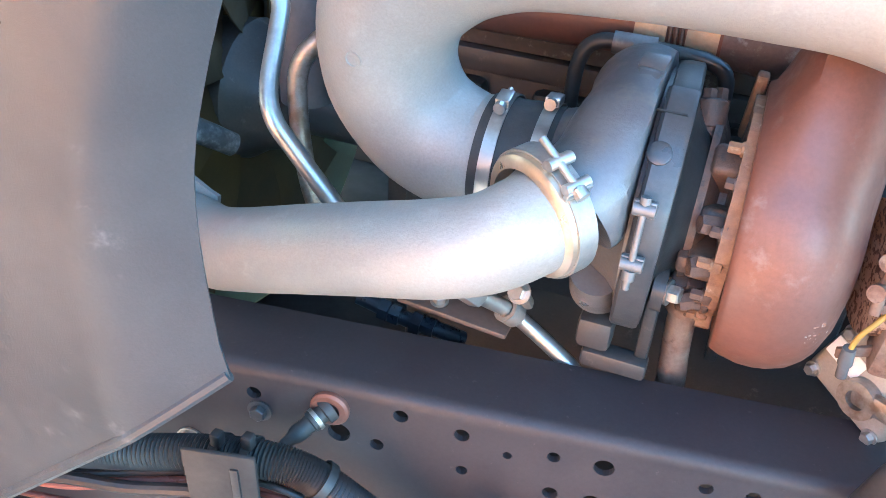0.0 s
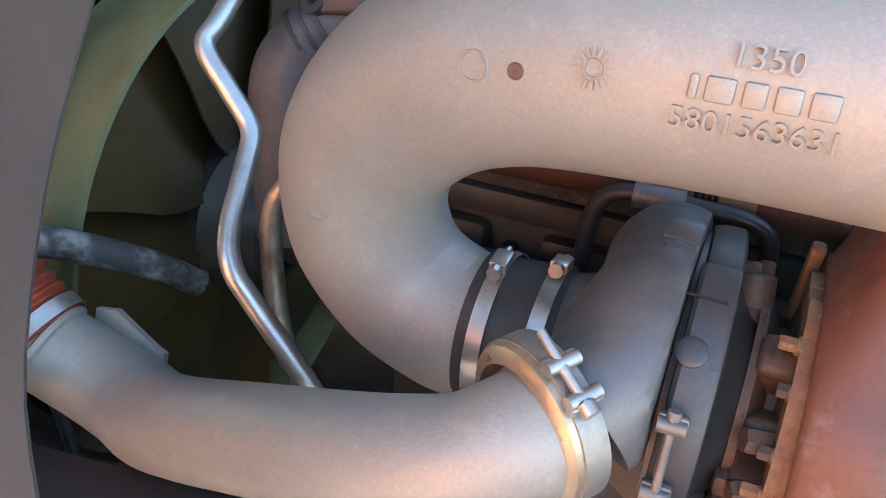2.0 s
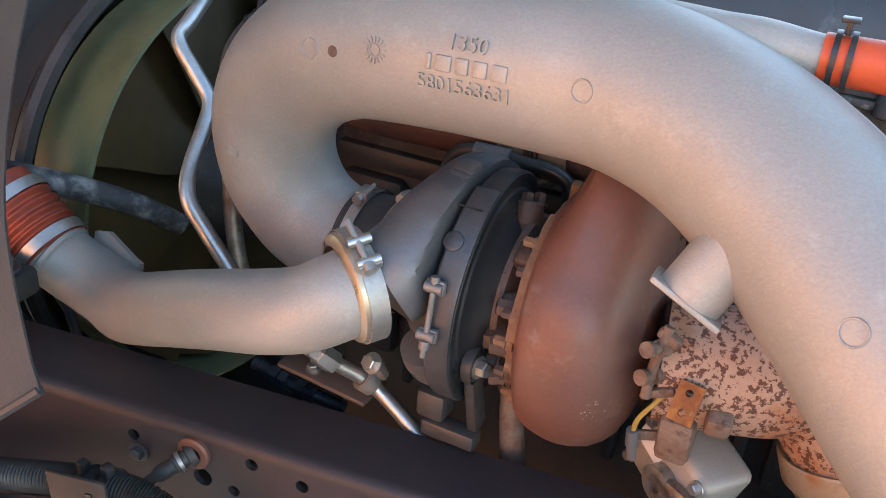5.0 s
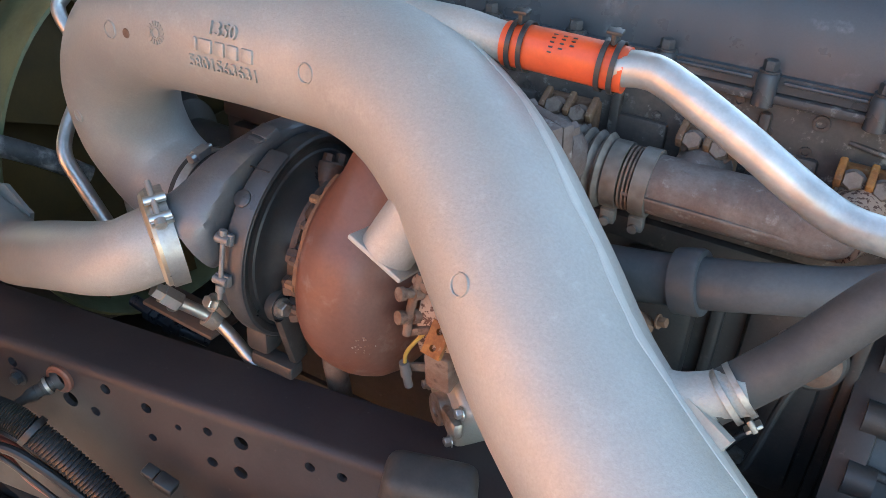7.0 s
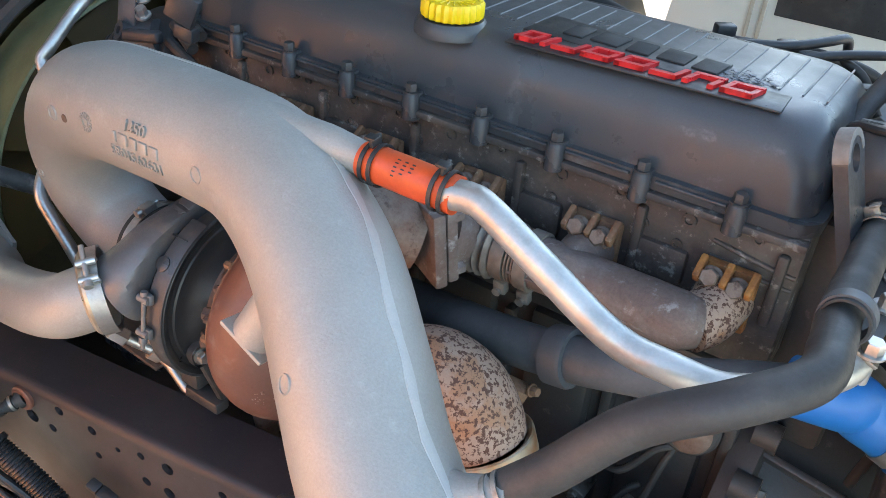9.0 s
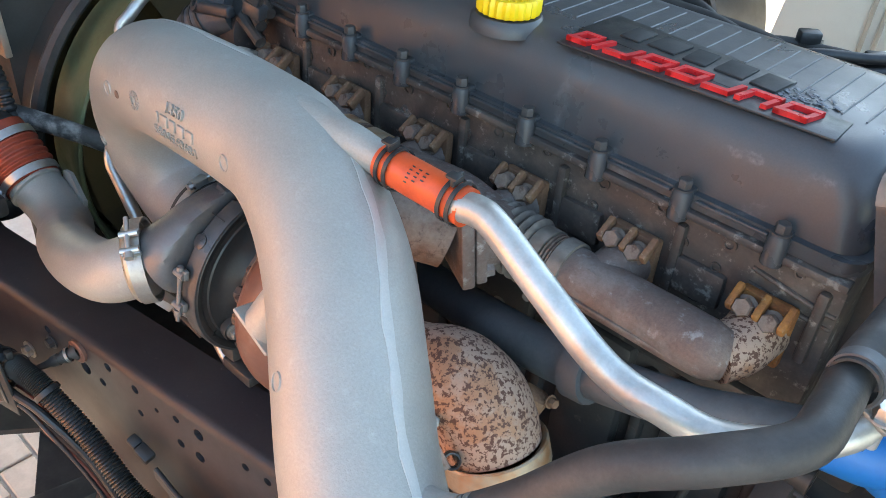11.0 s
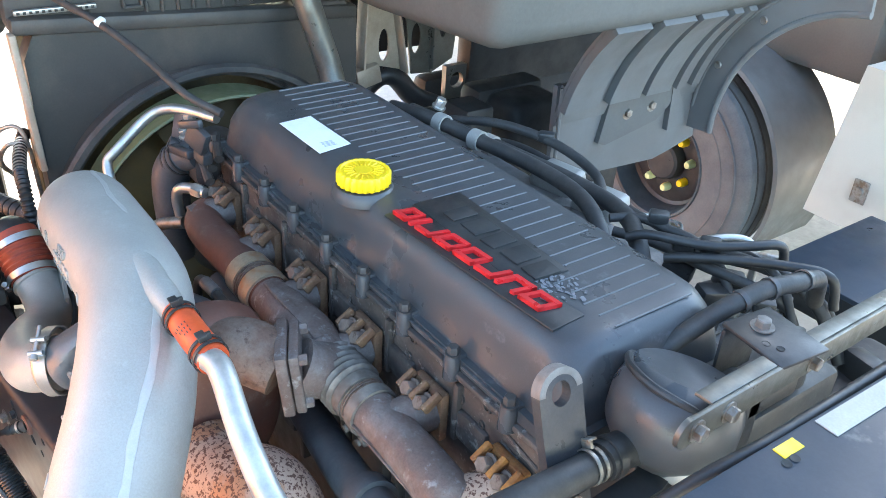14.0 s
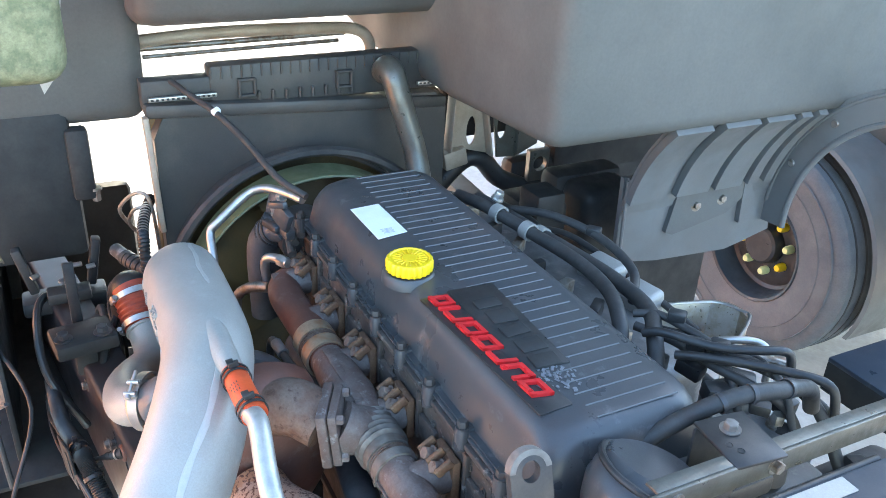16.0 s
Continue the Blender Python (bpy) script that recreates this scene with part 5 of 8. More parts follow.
def shroud_face():
    """A flat face with a round fan opening, and a rolled lip round it."""
    bm = B()
    cy, cz, R = 0.170, 0.898, 0.362
    seg = 72
    y0, y1, z0, z1 = -0.185, 0.60, 0.36, 1.37
    inn, out = [], []
    for k in range(seg):
        a = 2 * math.pi * k / seg
        c, s = math.cos(a), math.sin(a)
        inn.append(bm.verts.new((-0.905, cy + R * c, cz + R * s)))
        t = min(((y1 - cy) / c if c > 0 else (y0 - cy) / c) if abs(c) > 1e-6 else 9, ((z1 - cz) / s if s > 0 else (z0 - cz) / s) if abs(s) > 1e-6 else 9)
        out.append(bm.verts.new((-0.905, cy + t * c, cz + t * s)))
    back = [bm.verts.new((-0.965, v.co.y, v.co.z)) for v in out]
    lip = [bm.verts.new((-0.860, cy + (v.co.y - cy) * 0.985, cz + (v.co.z - cz) * 0.985)) for v in inn]
    lip2 = [bm.verts.new((-0.860, cy + (v.co.y - cy) * 0.965, cz + (v.co.z - cz) * 0.965)) for v in inn]
    lip3 = [bm.verts.new((-0.95, cy + (v.co.y - cy) * 0.965, cz + (v.co.z - cz) * 0.965)) for v in inn]
    for a, b in ((back, out), (out, inn), (inn, lip), (lip, lip2), (lip2, lip3)):
        for k in range(seg):
            bm.faces.new((a[k], a[(k + 1) % seg], b[(k + 1) % seg], b[k]))
    return bm


part("shroud", shroud_face(), SHROUD, rad, angle=30)
bm = box(B(), (0.07, 0.80, 0.035), pose(-0.93, 0.20, 1.366, -3.6, 0, 0), 0.010)
part("tank_ledge", bm, SHROUD, rad)
bm = box(B(), (0.055, 0.64, 0.105), pose(-0.95, 0.28, 1.43), 0.008)
box(bm, (0.050, 0.165, 0.075), pose(-0.95, -0.118, 1.4195), 0.006)
tank = part("top_tank", bm, SHROUD, rad)
for k in range(26):
    part("tank_rib", box(B(), (0.008, 0.004, 0.03), pose(-0.921, -0.035 + 0.025 * k, 1.465), 0.001, 1), SHROUD, tank)
for k in range(8):
    part("tank_lug", box(B(), (0.014, 0.008, 0.028), pose(-0.918, 0.08 + 0.035 * k, 1.400), 0.003, 1), SHROUD, rad)
for y in (0.050, 0.305):
    bm = B()
    for dy, dz, a, b in ((-0.019, 0, 0.007, 0.046), (0.019, 0, 0.007, 0.046), (0, 0.02, 0.046, 0.007), (0, -0.02, 0.046, 0.007)):
        box(bm, (0.016, a, b), pose(-0.916, y + dy, 1.425 + dz), 0.002, 1)
    part("latch_frame", bm, SHROUD, rad)
for y, w, zs in ((-0.108, 0.16, 1.418), (0.56, 0.10, 1.398)):
    bm = B()
    box(bm, (0.010, w, 0.010), pose(-0.905, y, zs), 0.001)
    strip = part("perforated_strip", bm, STEEL, rad, "bright perforated strip")
    for k in range(int(w / 0.012)):
        part("strip_hole", box(B(), (0.002, 0.006, 0.005), pose(-0.899, y - w / 2 + 0.008 + 0.012 * k, zs), 0), BLACK, strip)
bm = box(B(), (0.03, 0.014, 0.30), pose(-0.90, -0.196, 1.23, 2, 0, 0), 0.003)
part("side_strip", bm, BEIGE, rad, "pale side seal strip")
# fan
fan = thing("cooling_fan", (-0.775, 0.170, 0.898), "large olive-rimmed plastic radiator fan", "fan")
bm = lathe(B(), (-0.775, 0.170, 0.898), (1, 0, 0), [(-0.055, 0.330), (-0.055, 0.340), (0.000, 0.3405), (0.055, 0.352), (0.064, 0.352), (0.066, 0.347), (0.058, 0.341), (0.000, 0.332), (-0.045, 0.328)], 72)
part("fan_ring", bm, OLIVE, fan, "olive-green fan ring")
for k in range(9):
    bm = B()
    a = 2 * math.pi * k / 9
    rows = []
    for j in range(6):
        r = 0.10 + 0.228 * j / 5
        w = 0.085 + 0.105 * j / 5
        aa = a + 0.10 * j / 5
        tw = radians(20 - 10 * j / 5)
        row = []
        for e in (-1, -0.33, 0.33, 1):
            ab = aa + w * e * math.cos(tw) / max(r, 0.16)
            row.append(Vector((-0.775 + w * e * math.sin(tw) + 0.006 * (1 - e * e), 0.170 + r * math.cos(ab), 0.898 + r * math.sin(ab))))
        rows.append(row)
    lo = [[bm.verts.new(p) for p in r] for r in rows]
    hi = [[bm.verts.new(p + Vector((0.004, 0, 0))) for p in r] for r in rows]
    for g, flip in ((lo, 1), (hi, 0)):
        for i in range(5):
            for j in range(3):
                bm.faces.new((g[i][j], g[i + 1][j], g[i + 1][j + 1], g[i][j + 1]))
    for i in range(5):
        bm.faces.new((lo[i][0], lo[i + 1][0], hi[i + 1][0], hi[i][0]))
        bm.faces.new((lo[i][3], lo[i + 1][3], hi[i + 1][3], hi[i][3]))
    part("blade", bm, AMBER, fan, "amber-brown plastic blade")
bm = lathe(B(), (-0.775, 0.170, 0.898), (1, 0, 0), [(-0.05, 0.0), (-0.05, 0.10), (0.03, 0.11), (0.06, 0.09), (0.10, 0.08), (0.12, 0.05), (0.30, 0.05), (0.30, 0)], 32)
part("viscous_hub", bm, PAINT, fan, "dark finned fan clutch")
# rubber seal arc of the shroud
bm = lathe(B(), (-0.805, 0.170, 0.898), (1, 0, 0), [(-0.012, 0.372), (-0.012, 0.390), (0.004, 0.396), (0.014, 0.390), (0.016, 0.378), (0.008, 0.370)], 72, closed=True)
solo("seal_ring", bm, RUBBER, "black rubber seal ring round the fan opening", "seal")

# ---- front pipes and accessories ----
st = thing("steel_pipe", (-0.5, -0.18, 0.95), "bent bright steel coolant pipe in front of the fan", "pipe")
part("pipe_body", tube(B(), [(-0.4334, 0.0327, 1.3240), (-0.4970, 0.0038, 1.3224), (-0.5379, -0.0259, 1.3156), (-0.5556, -0.0579, 1.2955), (-0.5582, -0.1172, 1.2443), (-0.5608, -0.1361, 1.2219), (-0.5317, -0.1412, 1.1883), (-0.5070, -0.1468, 1.1603), (-0.4991, -0.1673, 1.1346), (-0.4864, -0.2086, 1.0945), (-0.4710, -0.2279, 1.0699), (-0.4477, -0.2307, 1.0426), (-0.4044, -0.2325, 0.9953), (-0.3407, -0.2369, 0.9260)], 0.0095, 20, 6), STEEL, st)
st2 = thing("steel_pipe", (-0.5, -0.08, 0.95), "grey steel pipe dropping beside the fan", "pipe")
part("pipe_body", tube(B(), [(-0.42, -0.05, 1.14), (-0.47, -0.08, 1.12), (-0.51, -0.10, 1.08), (-0.515, -0.105, 1.02), (-0.50, -0.11, 0.93), (-0.47, -0.11, 0.85)], 0.0115, 18), STEEL_DULL, st2)
bhose = thing("rubber_hose", (-0.75, -0.22, 0.98), "dusty black moulded rubber hose with chalky marks", "hose")
DH = [(-0.9030, -0.3084, 1.0474), (-0.8462, -0.2866, 1.0435), (-0.7687, -0.2427, 1.0331), (-0.6969, -0.1831, 1.0091), (-0.6503, -0.1339, 0.9808), (-0.6203, -0.0871, 0.9443)]
part("hose_body", tube(B(), DH, [0.017, 0.0172, 0.017, 0.0165, 0.016, 0.015], 24), DUSTY_RUBBER, bhose, angle=60)
dh_, _ = smooth_path(DH, 0.017, 10)
for k in (9, 11, 13, 15):
    part("collar", ring(B(), dh_[k], dh_[k + 1] - dh_[k], 0.0170, 0.013, 0.0030), RUBBER, bhose)
acc = thing("front_accessory", (-0.42, 0.02, 1.2), "dark cluster of front engine brackets and housings", "engine accessory")
bm = B()
lathe(bm, (-0.47, 0.05, 1.215), (1, 0, 0), [(-0.07, 0.0), (-0.07, 0.050), (-0.05, 0.060), (0.02, 0.060), (0.03, 0.045), (0.03, 0)], 30)
box(bm, (0.05, 0.12, 0.10), pose(-0.445, 0.16, 1.24), 0.012)
box(bm, (0.06, 0.22, 0.36), pose(-0.455, 0.18, 0.98), 0.02)
part("housing", bm, PAINT, acc)
elbow_hose = part("grey_hose_elbow", tube(B(), [(-0.470, 0.010, 1.245), (-0.505, -0.006, 1.232), (-0.530, -0.018, 1.212), (-0.547, -0.025, 1.180), (-0.551, -0.028, 1.140), (-0.548, -0.030, 1.080), (-0.545, -0.030, 1.00)], [0.030, 0.030, 0.033, 0.036, 0.036, 0.034, 0.033], 28), DUSTY, acc, "dark grey rubber elbow")
for k in range(3):
    part("elbow_rib", ring(B(), Vector((-0.512, -0.009, 1.2275)) + Vector((-0.010, -0.0045, -0.0075)) * k, (-0.75, -0.33, -0.57), 0.0300, 0.005, 0.0040, 28), RUBBER, elbow_hose)
bm = box(B(), (0.075, 0.016, 0.018), pose(-0.470, -0.026, 1.258, 0, -8, 8), 0.005, 3)
lathe(bm, (-0.510, -0.022, 1.252), (-0.3, -0.85, 0.45), [(-0.006, 0.0065), (-0.006, 0.0150), (0.014, 0.0150), (0.014, 0.0065)], 22, closed=True)
part("pivot_arm", bm, BAND_GREY, acc, "grey cast arm with a bored eye")
part("stay_plate", box(B(), (0.034, 0.006, 0.060), pose(-0.516, -0.010, 1.290, -15, 0, 10), 0.003), DUSTY, acc)
for x_, y_, z_ in ((-0.495, 0.005, 1.300), (-0.478, -0.012, 1.282)):
    part("stay_nut", hexbolt(B(), (x_, y_, z_), (0.1, -0.4, 1), 0.0085, 0.014, 1.4), STEEL, acc)
bm = B()
box(bm, (0.045, 0.014, 0.045), pose(-0.365, -0.030, 1.325, 0, 25, 20), 0.003)
box(bm, (0.050, 0.012, 0.014), pose(-0.37, -0.038, 1.350, 0, -15, 25), 0.003)
box(bm, (0.034, 0.020, 0.022), pose(-0.375, -0.02, 1.285, 0, 10, 10), 0.004)
part("bracket", bm, BAND_GREY, acc, "grey cast bracket")
bm = tube(B(), [(-0.455, -0.045, 1.13), (-0.452, -0.050, 1.175), (-0.440, -0.046, 1.200), (-0.41, -0.028, 1.208), (-0.385, -0.018, 1.208)], 0.010, 16)
hexbolt(bm, (-0.415, -0.03, 1.207), (0.9, 0.35, 0), 0.0135, 0.022, 0)
part("elbow_fitting", bm, STEEL, acc, "bright elbow fitting with union nut")
for k, (p0, p1) in enumerate((((-0.44, 0.03, 1.29), (-0.38, 0.01, 1.27)), ((-0.45, 0.02, 1.27), (-0.39, 0.00, 1.25)), ((-0.44, 0.0, 1.25), (-0.38, -0.01, 1.23)))):
    part("fin", tube(B(), [p0, p1], 0.009, 10), PAINT, acc)

# ---- tilted cab overhead ----
cab = thing("tilted_cab", (-0.9, 0.2, 1.3), "dark grey underside of the tilted truck cab with an engine tunnel", "truck cab")


def cab_slab(outline, y0, y1):
    """A profile in x and z drawn out across the truck, with softened edges."""
    bm = B()
    prism(bm, outline, y1 - y0, Matrix.Translation((0, (y0 + y1) / 2, 0)) @ Matrix(((1, 0, 0, 0), (0, 0, -1, 0), (0, 1, 0, 0), (0, 0, 0, 1))))
    bmesh.ops.bevel(bm, geom=bm.edges[:], offset=0.045, segments=4, affect="EDGES", profile=0.5)
    return bm


part("floor_pan", cab_slab([(-0.262, 1.420), (-0.24, 2.1), (-0.60, 3.4), (-2.4, 3.6), (-2.4, 1.6), (-1.25, 1.40), (-0.75, 1.392)], 0.520, 1.74), CAB, cab, angle=25)
part("floor_pan", cab_slab([(-1.05, 1.33), (-1.00, 2.0), (-1.10, 3.4), (-2.4, 3.6), (-2.4, 1.6), (-1.5, 1.22)], -1.05, -0.17), CAB, cab, angle=25)
part("engine_tunnel", cab_slab([(-0.85, 1.60), (-0.60, 2.1), (-0.80, 3.4), (-2.4, 3.6), (-2.4, 1.8), (-1.2, 1.53)], -0.20, 0.66), CAB, cab, angle=25)
part("roof_shell", cab_slab([(-0.60, 3.38), (0.35, 3.62), (0.20, 3.95), (-2.4, 3.75), (-2.4, 3.55)], -1.0, 1.6), CAB, cab, angle=25)
bm = tube(B(), [(-1.17, -0.16, 1.495), (-1.17, 0.05, 1.505), (-1.17, 0.35, 1.500), (-1.17, 0.44, 1.488), (-1.17, 0.475, 1.455), (-1.17, 0.482, 1.40)], 0.017, 18)
part("tunnel_edge_trim", bm, BEIGE, cab, "pale rubber tunnel edge trim")
for z, y0, y1, r in ((1.462, -0.17, 0.42, 0.008), (1.440, -0.15, 0.40, 0.006)):
    part("cross_tube", tube(B(), [(-1.22, y0, z), (-1.22, y1, z + 0.01)], r, 12), STEEL_DULL, cab)
bm = B()
box(bm, (0.06, 0.36, 0.42), pose(-1.08, -0.54, 1.18), 0.02)
box(bm, (0.05, 0.055, 0.19), pose(-1.06, -0.350, 1.225), 0.012)
part("hinge_column", bm, BLACK_MATT, cab)
part("column_bolt", hexbolt(B(), (-1.05, -0.325, 1.16), (0, 0, -1), 0.012, 0.03), STEEL_DULL, cab)
bm = B()
box(bm, (0.10, 0.42, 0.44), pose(-0.47, -0.575, 1.815, 0, 6, 0), 0.048, 4)
liner_end = part("arch_liner_end", bm, OLIVE_DARK, cab, "mossy olive sunlit liner end")
part("liner_rim", prism(B(), [(-0.80, 1.64), (-0.43, 1.64), (-0.412, 1.565), (-0.385, 1.60), (-0.350, 1.78), (-0.335, 2.06), (-0.80, 2.06)], 0.03, Matrix(((0, 0, 1, -0.535), (1, 0, 0, 0), (0, 1, 0, 0), (0, 0, 0, 1)))), CAST, liner_end, "torn pale grey rim", smooth=False)


# ---- near-side wheel-arch panel beside the lens at the start ----
arch = thing("wheel_arch", (-0.6, -0.57, 0.8), "grey grained plastic wheel-arch panel of the tilted cab", "wheel arch")
bm = B()
rows = []
EDGE = ((1.075, -0.2961), (1.100, -0.3021), (1.140, -0.3061), (1.173, -0.3081), (1.207, -0.3071), (1.236, -0.3016), (1.273, -0.2911), (1.306, -0.2796), (1.336, -0.2671), (1.379, -0.2456), (1.409, -0.2251), (1.50, -0.1626))
for k in range(18):
    z = 1.078 + 0.0225 * k
    s = k / 17
    xe = np.interp(z, [e[0] for e in EDGE], [e[1] for e in EDGE])
    row = []
    for j in range(24):
        u = (j / 23) ** 1.7
        y = -0.598 + 0.031 * max(0.0, 1 - u / (0.245 - 0.115 * s)) ** 1.2 - 0.02 * max(0.0, u - 0.34)
        row.append(bm.verts.new((xe - 0.25 * u, y, z - 0.215 * u * (1 - s) ** 1.5)))
    rows.append(row)
for a, b in zip(rows, rows[1:]):
    for j in range(23):
        bm.faces.new((a[j], a[j + 1], b[j + 1], b[j]))
ret = bmesh.ops.extrude_face_region(bm, geom=bm.faces[:])
bmesh.ops.translate(bm, verts=[v for v in ret["geom"] if isinstance(v, bmesh.types.BMVert)], vec=(-0.0015, 0.0028, 0.0))
part("panel", bm, NEAR_PANEL, arch, angle=50)
lip = [(-0.2981 - 0.25 * u, -0.597 + 0.031 * max(0.0, 1 - u / 0.245) ** 1.2 - 0.02 * max(0.0, u - 0.34), 1.078 - 0.215 * u) for u in (k / 23 for k in range(24))]
part("lower_bead", tube(B(), lip, 0.0045, 8, 3), NEAR_PANEL, arch)

# dirty inner lip of the arch
random.seed(31)
la, lb = Vector((-0.2850, -0.5725, 1.3740)), Vector((-0.1250, -0.5095, 1.4380))
bm = B()
rows = []
for k in range(41):
    p_ = la.lerp(lb, k / 40)
    j_ = random.uniform(-0.0012, 0.0014)
    rows.append([bm.verts.new(p_ + Vector((0, 0, j_))), bm.verts.new(p_ + Vector((0.001, -0.006, 0.004 + j_))), bm.verts.new(p_ + Vector((0.004, -0.016 + random.uniform(-0.001, 0.001), 0.030))), bm.verts.new(p_ + Vector((0.010, -0.022, 0.085))), bm.verts.new(p_ + Vector((0.010, -0.014, 0.085))), bm.verts.new(p_ + Vector((0.004, -0.008, 0.030)))])
for p_, q_ in zip(rows, rows[1:]):
    for j in range(6):
        bm.faces.new((p_[j], p_[(j + 1) % 6], q_[(j + 1) % 6], q_[j]))
bm.faces.new(rows[0])
bm.faces.new(rows[-1][::-1])
part("inner_lip", bm, CAKED_DIRT, arch, "inner lip caked with mossy dirt", angle=60)
for k in range(26):
    p_ = la.lerp(lb, random.uniform(0.05, 0.98))
    part("dirt_crumb", box(B(), (random.uniform(0.002, 0.005), 0.003, 0.0025), Matrix.Translation(p_ + Vector((0, -0.004, 0.001))) @ pose(0, 0, 0, 20 * k, 30 * k, 15 * k), 0.0008, 1), CAKED_DIRT, arch)

# ---- under-engine dark parts ----
rail_bolt = thing("rail_bolt", (-0.395, rail_y(-0.395), 0.86), "dark flange bolt in the chassis rail web", "bolt")
part("head", hexbolt(B(), (-0.395, rail_y(-0.395) - 0.0005, 0.860), -RIN, 0.0080, 0.007, 1.5), BAND_GREY, rail_bolt)

# starter solenoid and leads low on the crankcase
sol = thing("starter_solenoid", (0.4233, 0.0150, 0.9686), "brown-capped starter solenoid with dark leads on the crankcase", "solenoid")
p0, p1, p2, p3, p4 = Vector((0.3241, 0.0150, 0.8810)), Vector((0.4233, 0.0150, 0.9686)), Vector((0.3791, 0.0150, 0.8022)), Vector((0.3106, 0.0150, 0.7824)), Vector((0.3950, 0.0150, 0.8803))
bm = lathe(B(), p1 + Vector((0, 0.05, 0)), (0.25, -1, 0.25), [(0, 0), (0, 0.036), (0.045, 0.036), (0.048, 0.032), (0.048, 0)], 28)
part("can", bm, PAINT, sol)
bm = lathe(B(), p1 + Vector((0.012, 0.004, 0.012)), (0.25, -1, 0.25), [(-0.01, 0.0), (-0.01, 0.026), (0.012, 0.025), (0.016, 0.018), (0.016, 0.0)], 24)
part("cap", bm, RUST_BROWN, sol, "brown moulded cap")
for q_ in (p0, p2, p3):
    part("terminal_nut", hexbolt(box(B(), (0.028, 0.05, 0.024), Matrix.Translation(q_ + Vector((0, 0.022, 0))) @ pose(0, 0, 0, 0, 20, 0), 0.005), q_, (0, -1, 0.2), 0.0075, 0.008, 1.4), STEEL_DULL, sol)
part("bracket", box(B(), (0.070, 0.020, 0.030), Matrix.Translation(p4 + Vector((0, 0.03, 0))) @ pose(0, 0, 0, 0, 25, 0), 0.006), PAINT, sol)
for j, (u, v) in enumerate(((p0, p1), (p3, p4), (p2, p1))):
    m_ = (u + v) / 2 + Vector((0, -0.022, -0.03 - 0.012 * j))
    part("lead", tube(B(), [u + Vector((0, -0.004, 0)), u.lerp(m_, 0.5) + Vector((0, -0.008, -0.004)), m_, m_.lerp(v, 0.6), v + Vector((0, 0.002, -0.02))], 0.0052, 10), RUBBER, sol)

# tray and sump are added to keep bright ground from showing through below
tray = thing("undertray", (0.2, 0.25, 0.45), "black sheet added under the engine to hide the bright ground", "undertray")
bm = box(B(), (2.4, 1.02, 0.02), pose(0.25, 0.27, 0.46), 0.006)
part("sheet", bm, BLACK_MATT, tray)
bm = box(B(), (2.4, 0.02, 0.20), pose(0.25, 0.775, 0.57), 0.006)
part("side_sheet", bm, BLACK_MATT, tray)
sump = thing("oil_sump", (0.02, 0.22, 0.47), "dark ribbed engine oil sump", "oil sump")
part("pan", box(B(), (0.86, 0.30, 0.10), pose(0.02, 0.225, 0.525), 0.02), PAINT, sump)
part("flange", box(B(), (0.90, 0.36, 0.018), pose(0.02, 0.225, 0.585), 0.004), PAINT, sump)

# oil line with a bracket clip under the charge pipe
oil = thing("oil_line", (-0.19, -0.27, 0.9), "bright steel oil line with union nut and rubber support clip", "oil line")
part("line", tube(B(), [(-0.238, -0.296, 0.984), (-0.224, -0.282, 0.968), (-0.203, -0.262, 0.946), (-0.182, -0.257, 0.929), (-0.155, -0.260, 0.913), (-0.130, -0.262, 0.893), (-0.120, -0.258, 0.85)], 0.0078, 18, 6), STEEL, oil)
d = Vector((0.45, 0.50, -0.62)).normalized()
bm = lathe(B(), Vector((-0.234, -0.292, 0.979)), d, [(-0.012, 0), (-0.012, 0.0125), (0.010, 0.0125), (0.012, 0.0105), (0.012, 0)], 6)
lathe(bm, Vector((-0.234, -0.292, 0.979)) - d * 0.012, d, [(-0.012, 0), (-0.012, 0.010), (0.0, 0.010), (0.0, 0)], 6)
part("union_nut", bm, STEEL, oil)
bm = ring(B(), (-0.203, -0.262, 0.946), d, 0.0085, 0.016, 0.0045)
box(bm, (0.016, 0.012, 0.030), pose(-0.195, -0.256, 0.962, 20, -20, 0), 0.004)
part("support_clip", bm, SLEEVE, oil, "tan rubber-lined clip")
part("clip_bolt", hexbolt(B(), (-0.196, -0.264, 0.972), (-0.2, -0.8, 0.5), 0.0085, 0.009), STEEL, oil)
tray_bar = thing("pipe_bracket", (-0.20, -0.255, 0.93), "brown painted flat bar bracket under the charge-air pipe", "bracket")
b0, b1 = Vector((-0.3230, -0.2620, 0.9216)), Vector((-0.2091, -0.2620, 0.9128))
part("flat_bar", box(B(), ((b1 - b0).length, 0.050, 0.006), Matrix.Translation((b0 + b1) / 2 + Vector((0.006, 0.020, 0.004))) @ (b1 - b0).to_track_quat("X", "Z").to_matrix().to_4x4(), 0.002), BRACKET_BROWN, tray_bar)
part("bar_bolt", hexbolt(B(), b0.lerp(b1, 0.35) + Vector((0.006, 0.010, 0.008)), (0, -0.2, 1), 0.007, 0.007), STEEL_DULL, tray_bar)
hy = thing("hydraulic_fitting", (-0.36, -0.24, 0.9), "dark hydraulic hose fittings behind the rail", "hose fitting")
f0, f1, f2 = Vector((-0.3415, -0.2350, 0.8828)), Vector((-0.3147, -0.2350, 0.8773)), Vector((-0.2909, -0.2350, 0.8768))
bm = tube(B(), [f0 + (f0 - f1) * 1.2, f0, f1, f2, f2 + Vector((0.03, 0.02, -0.02))], 0.0085, 14)
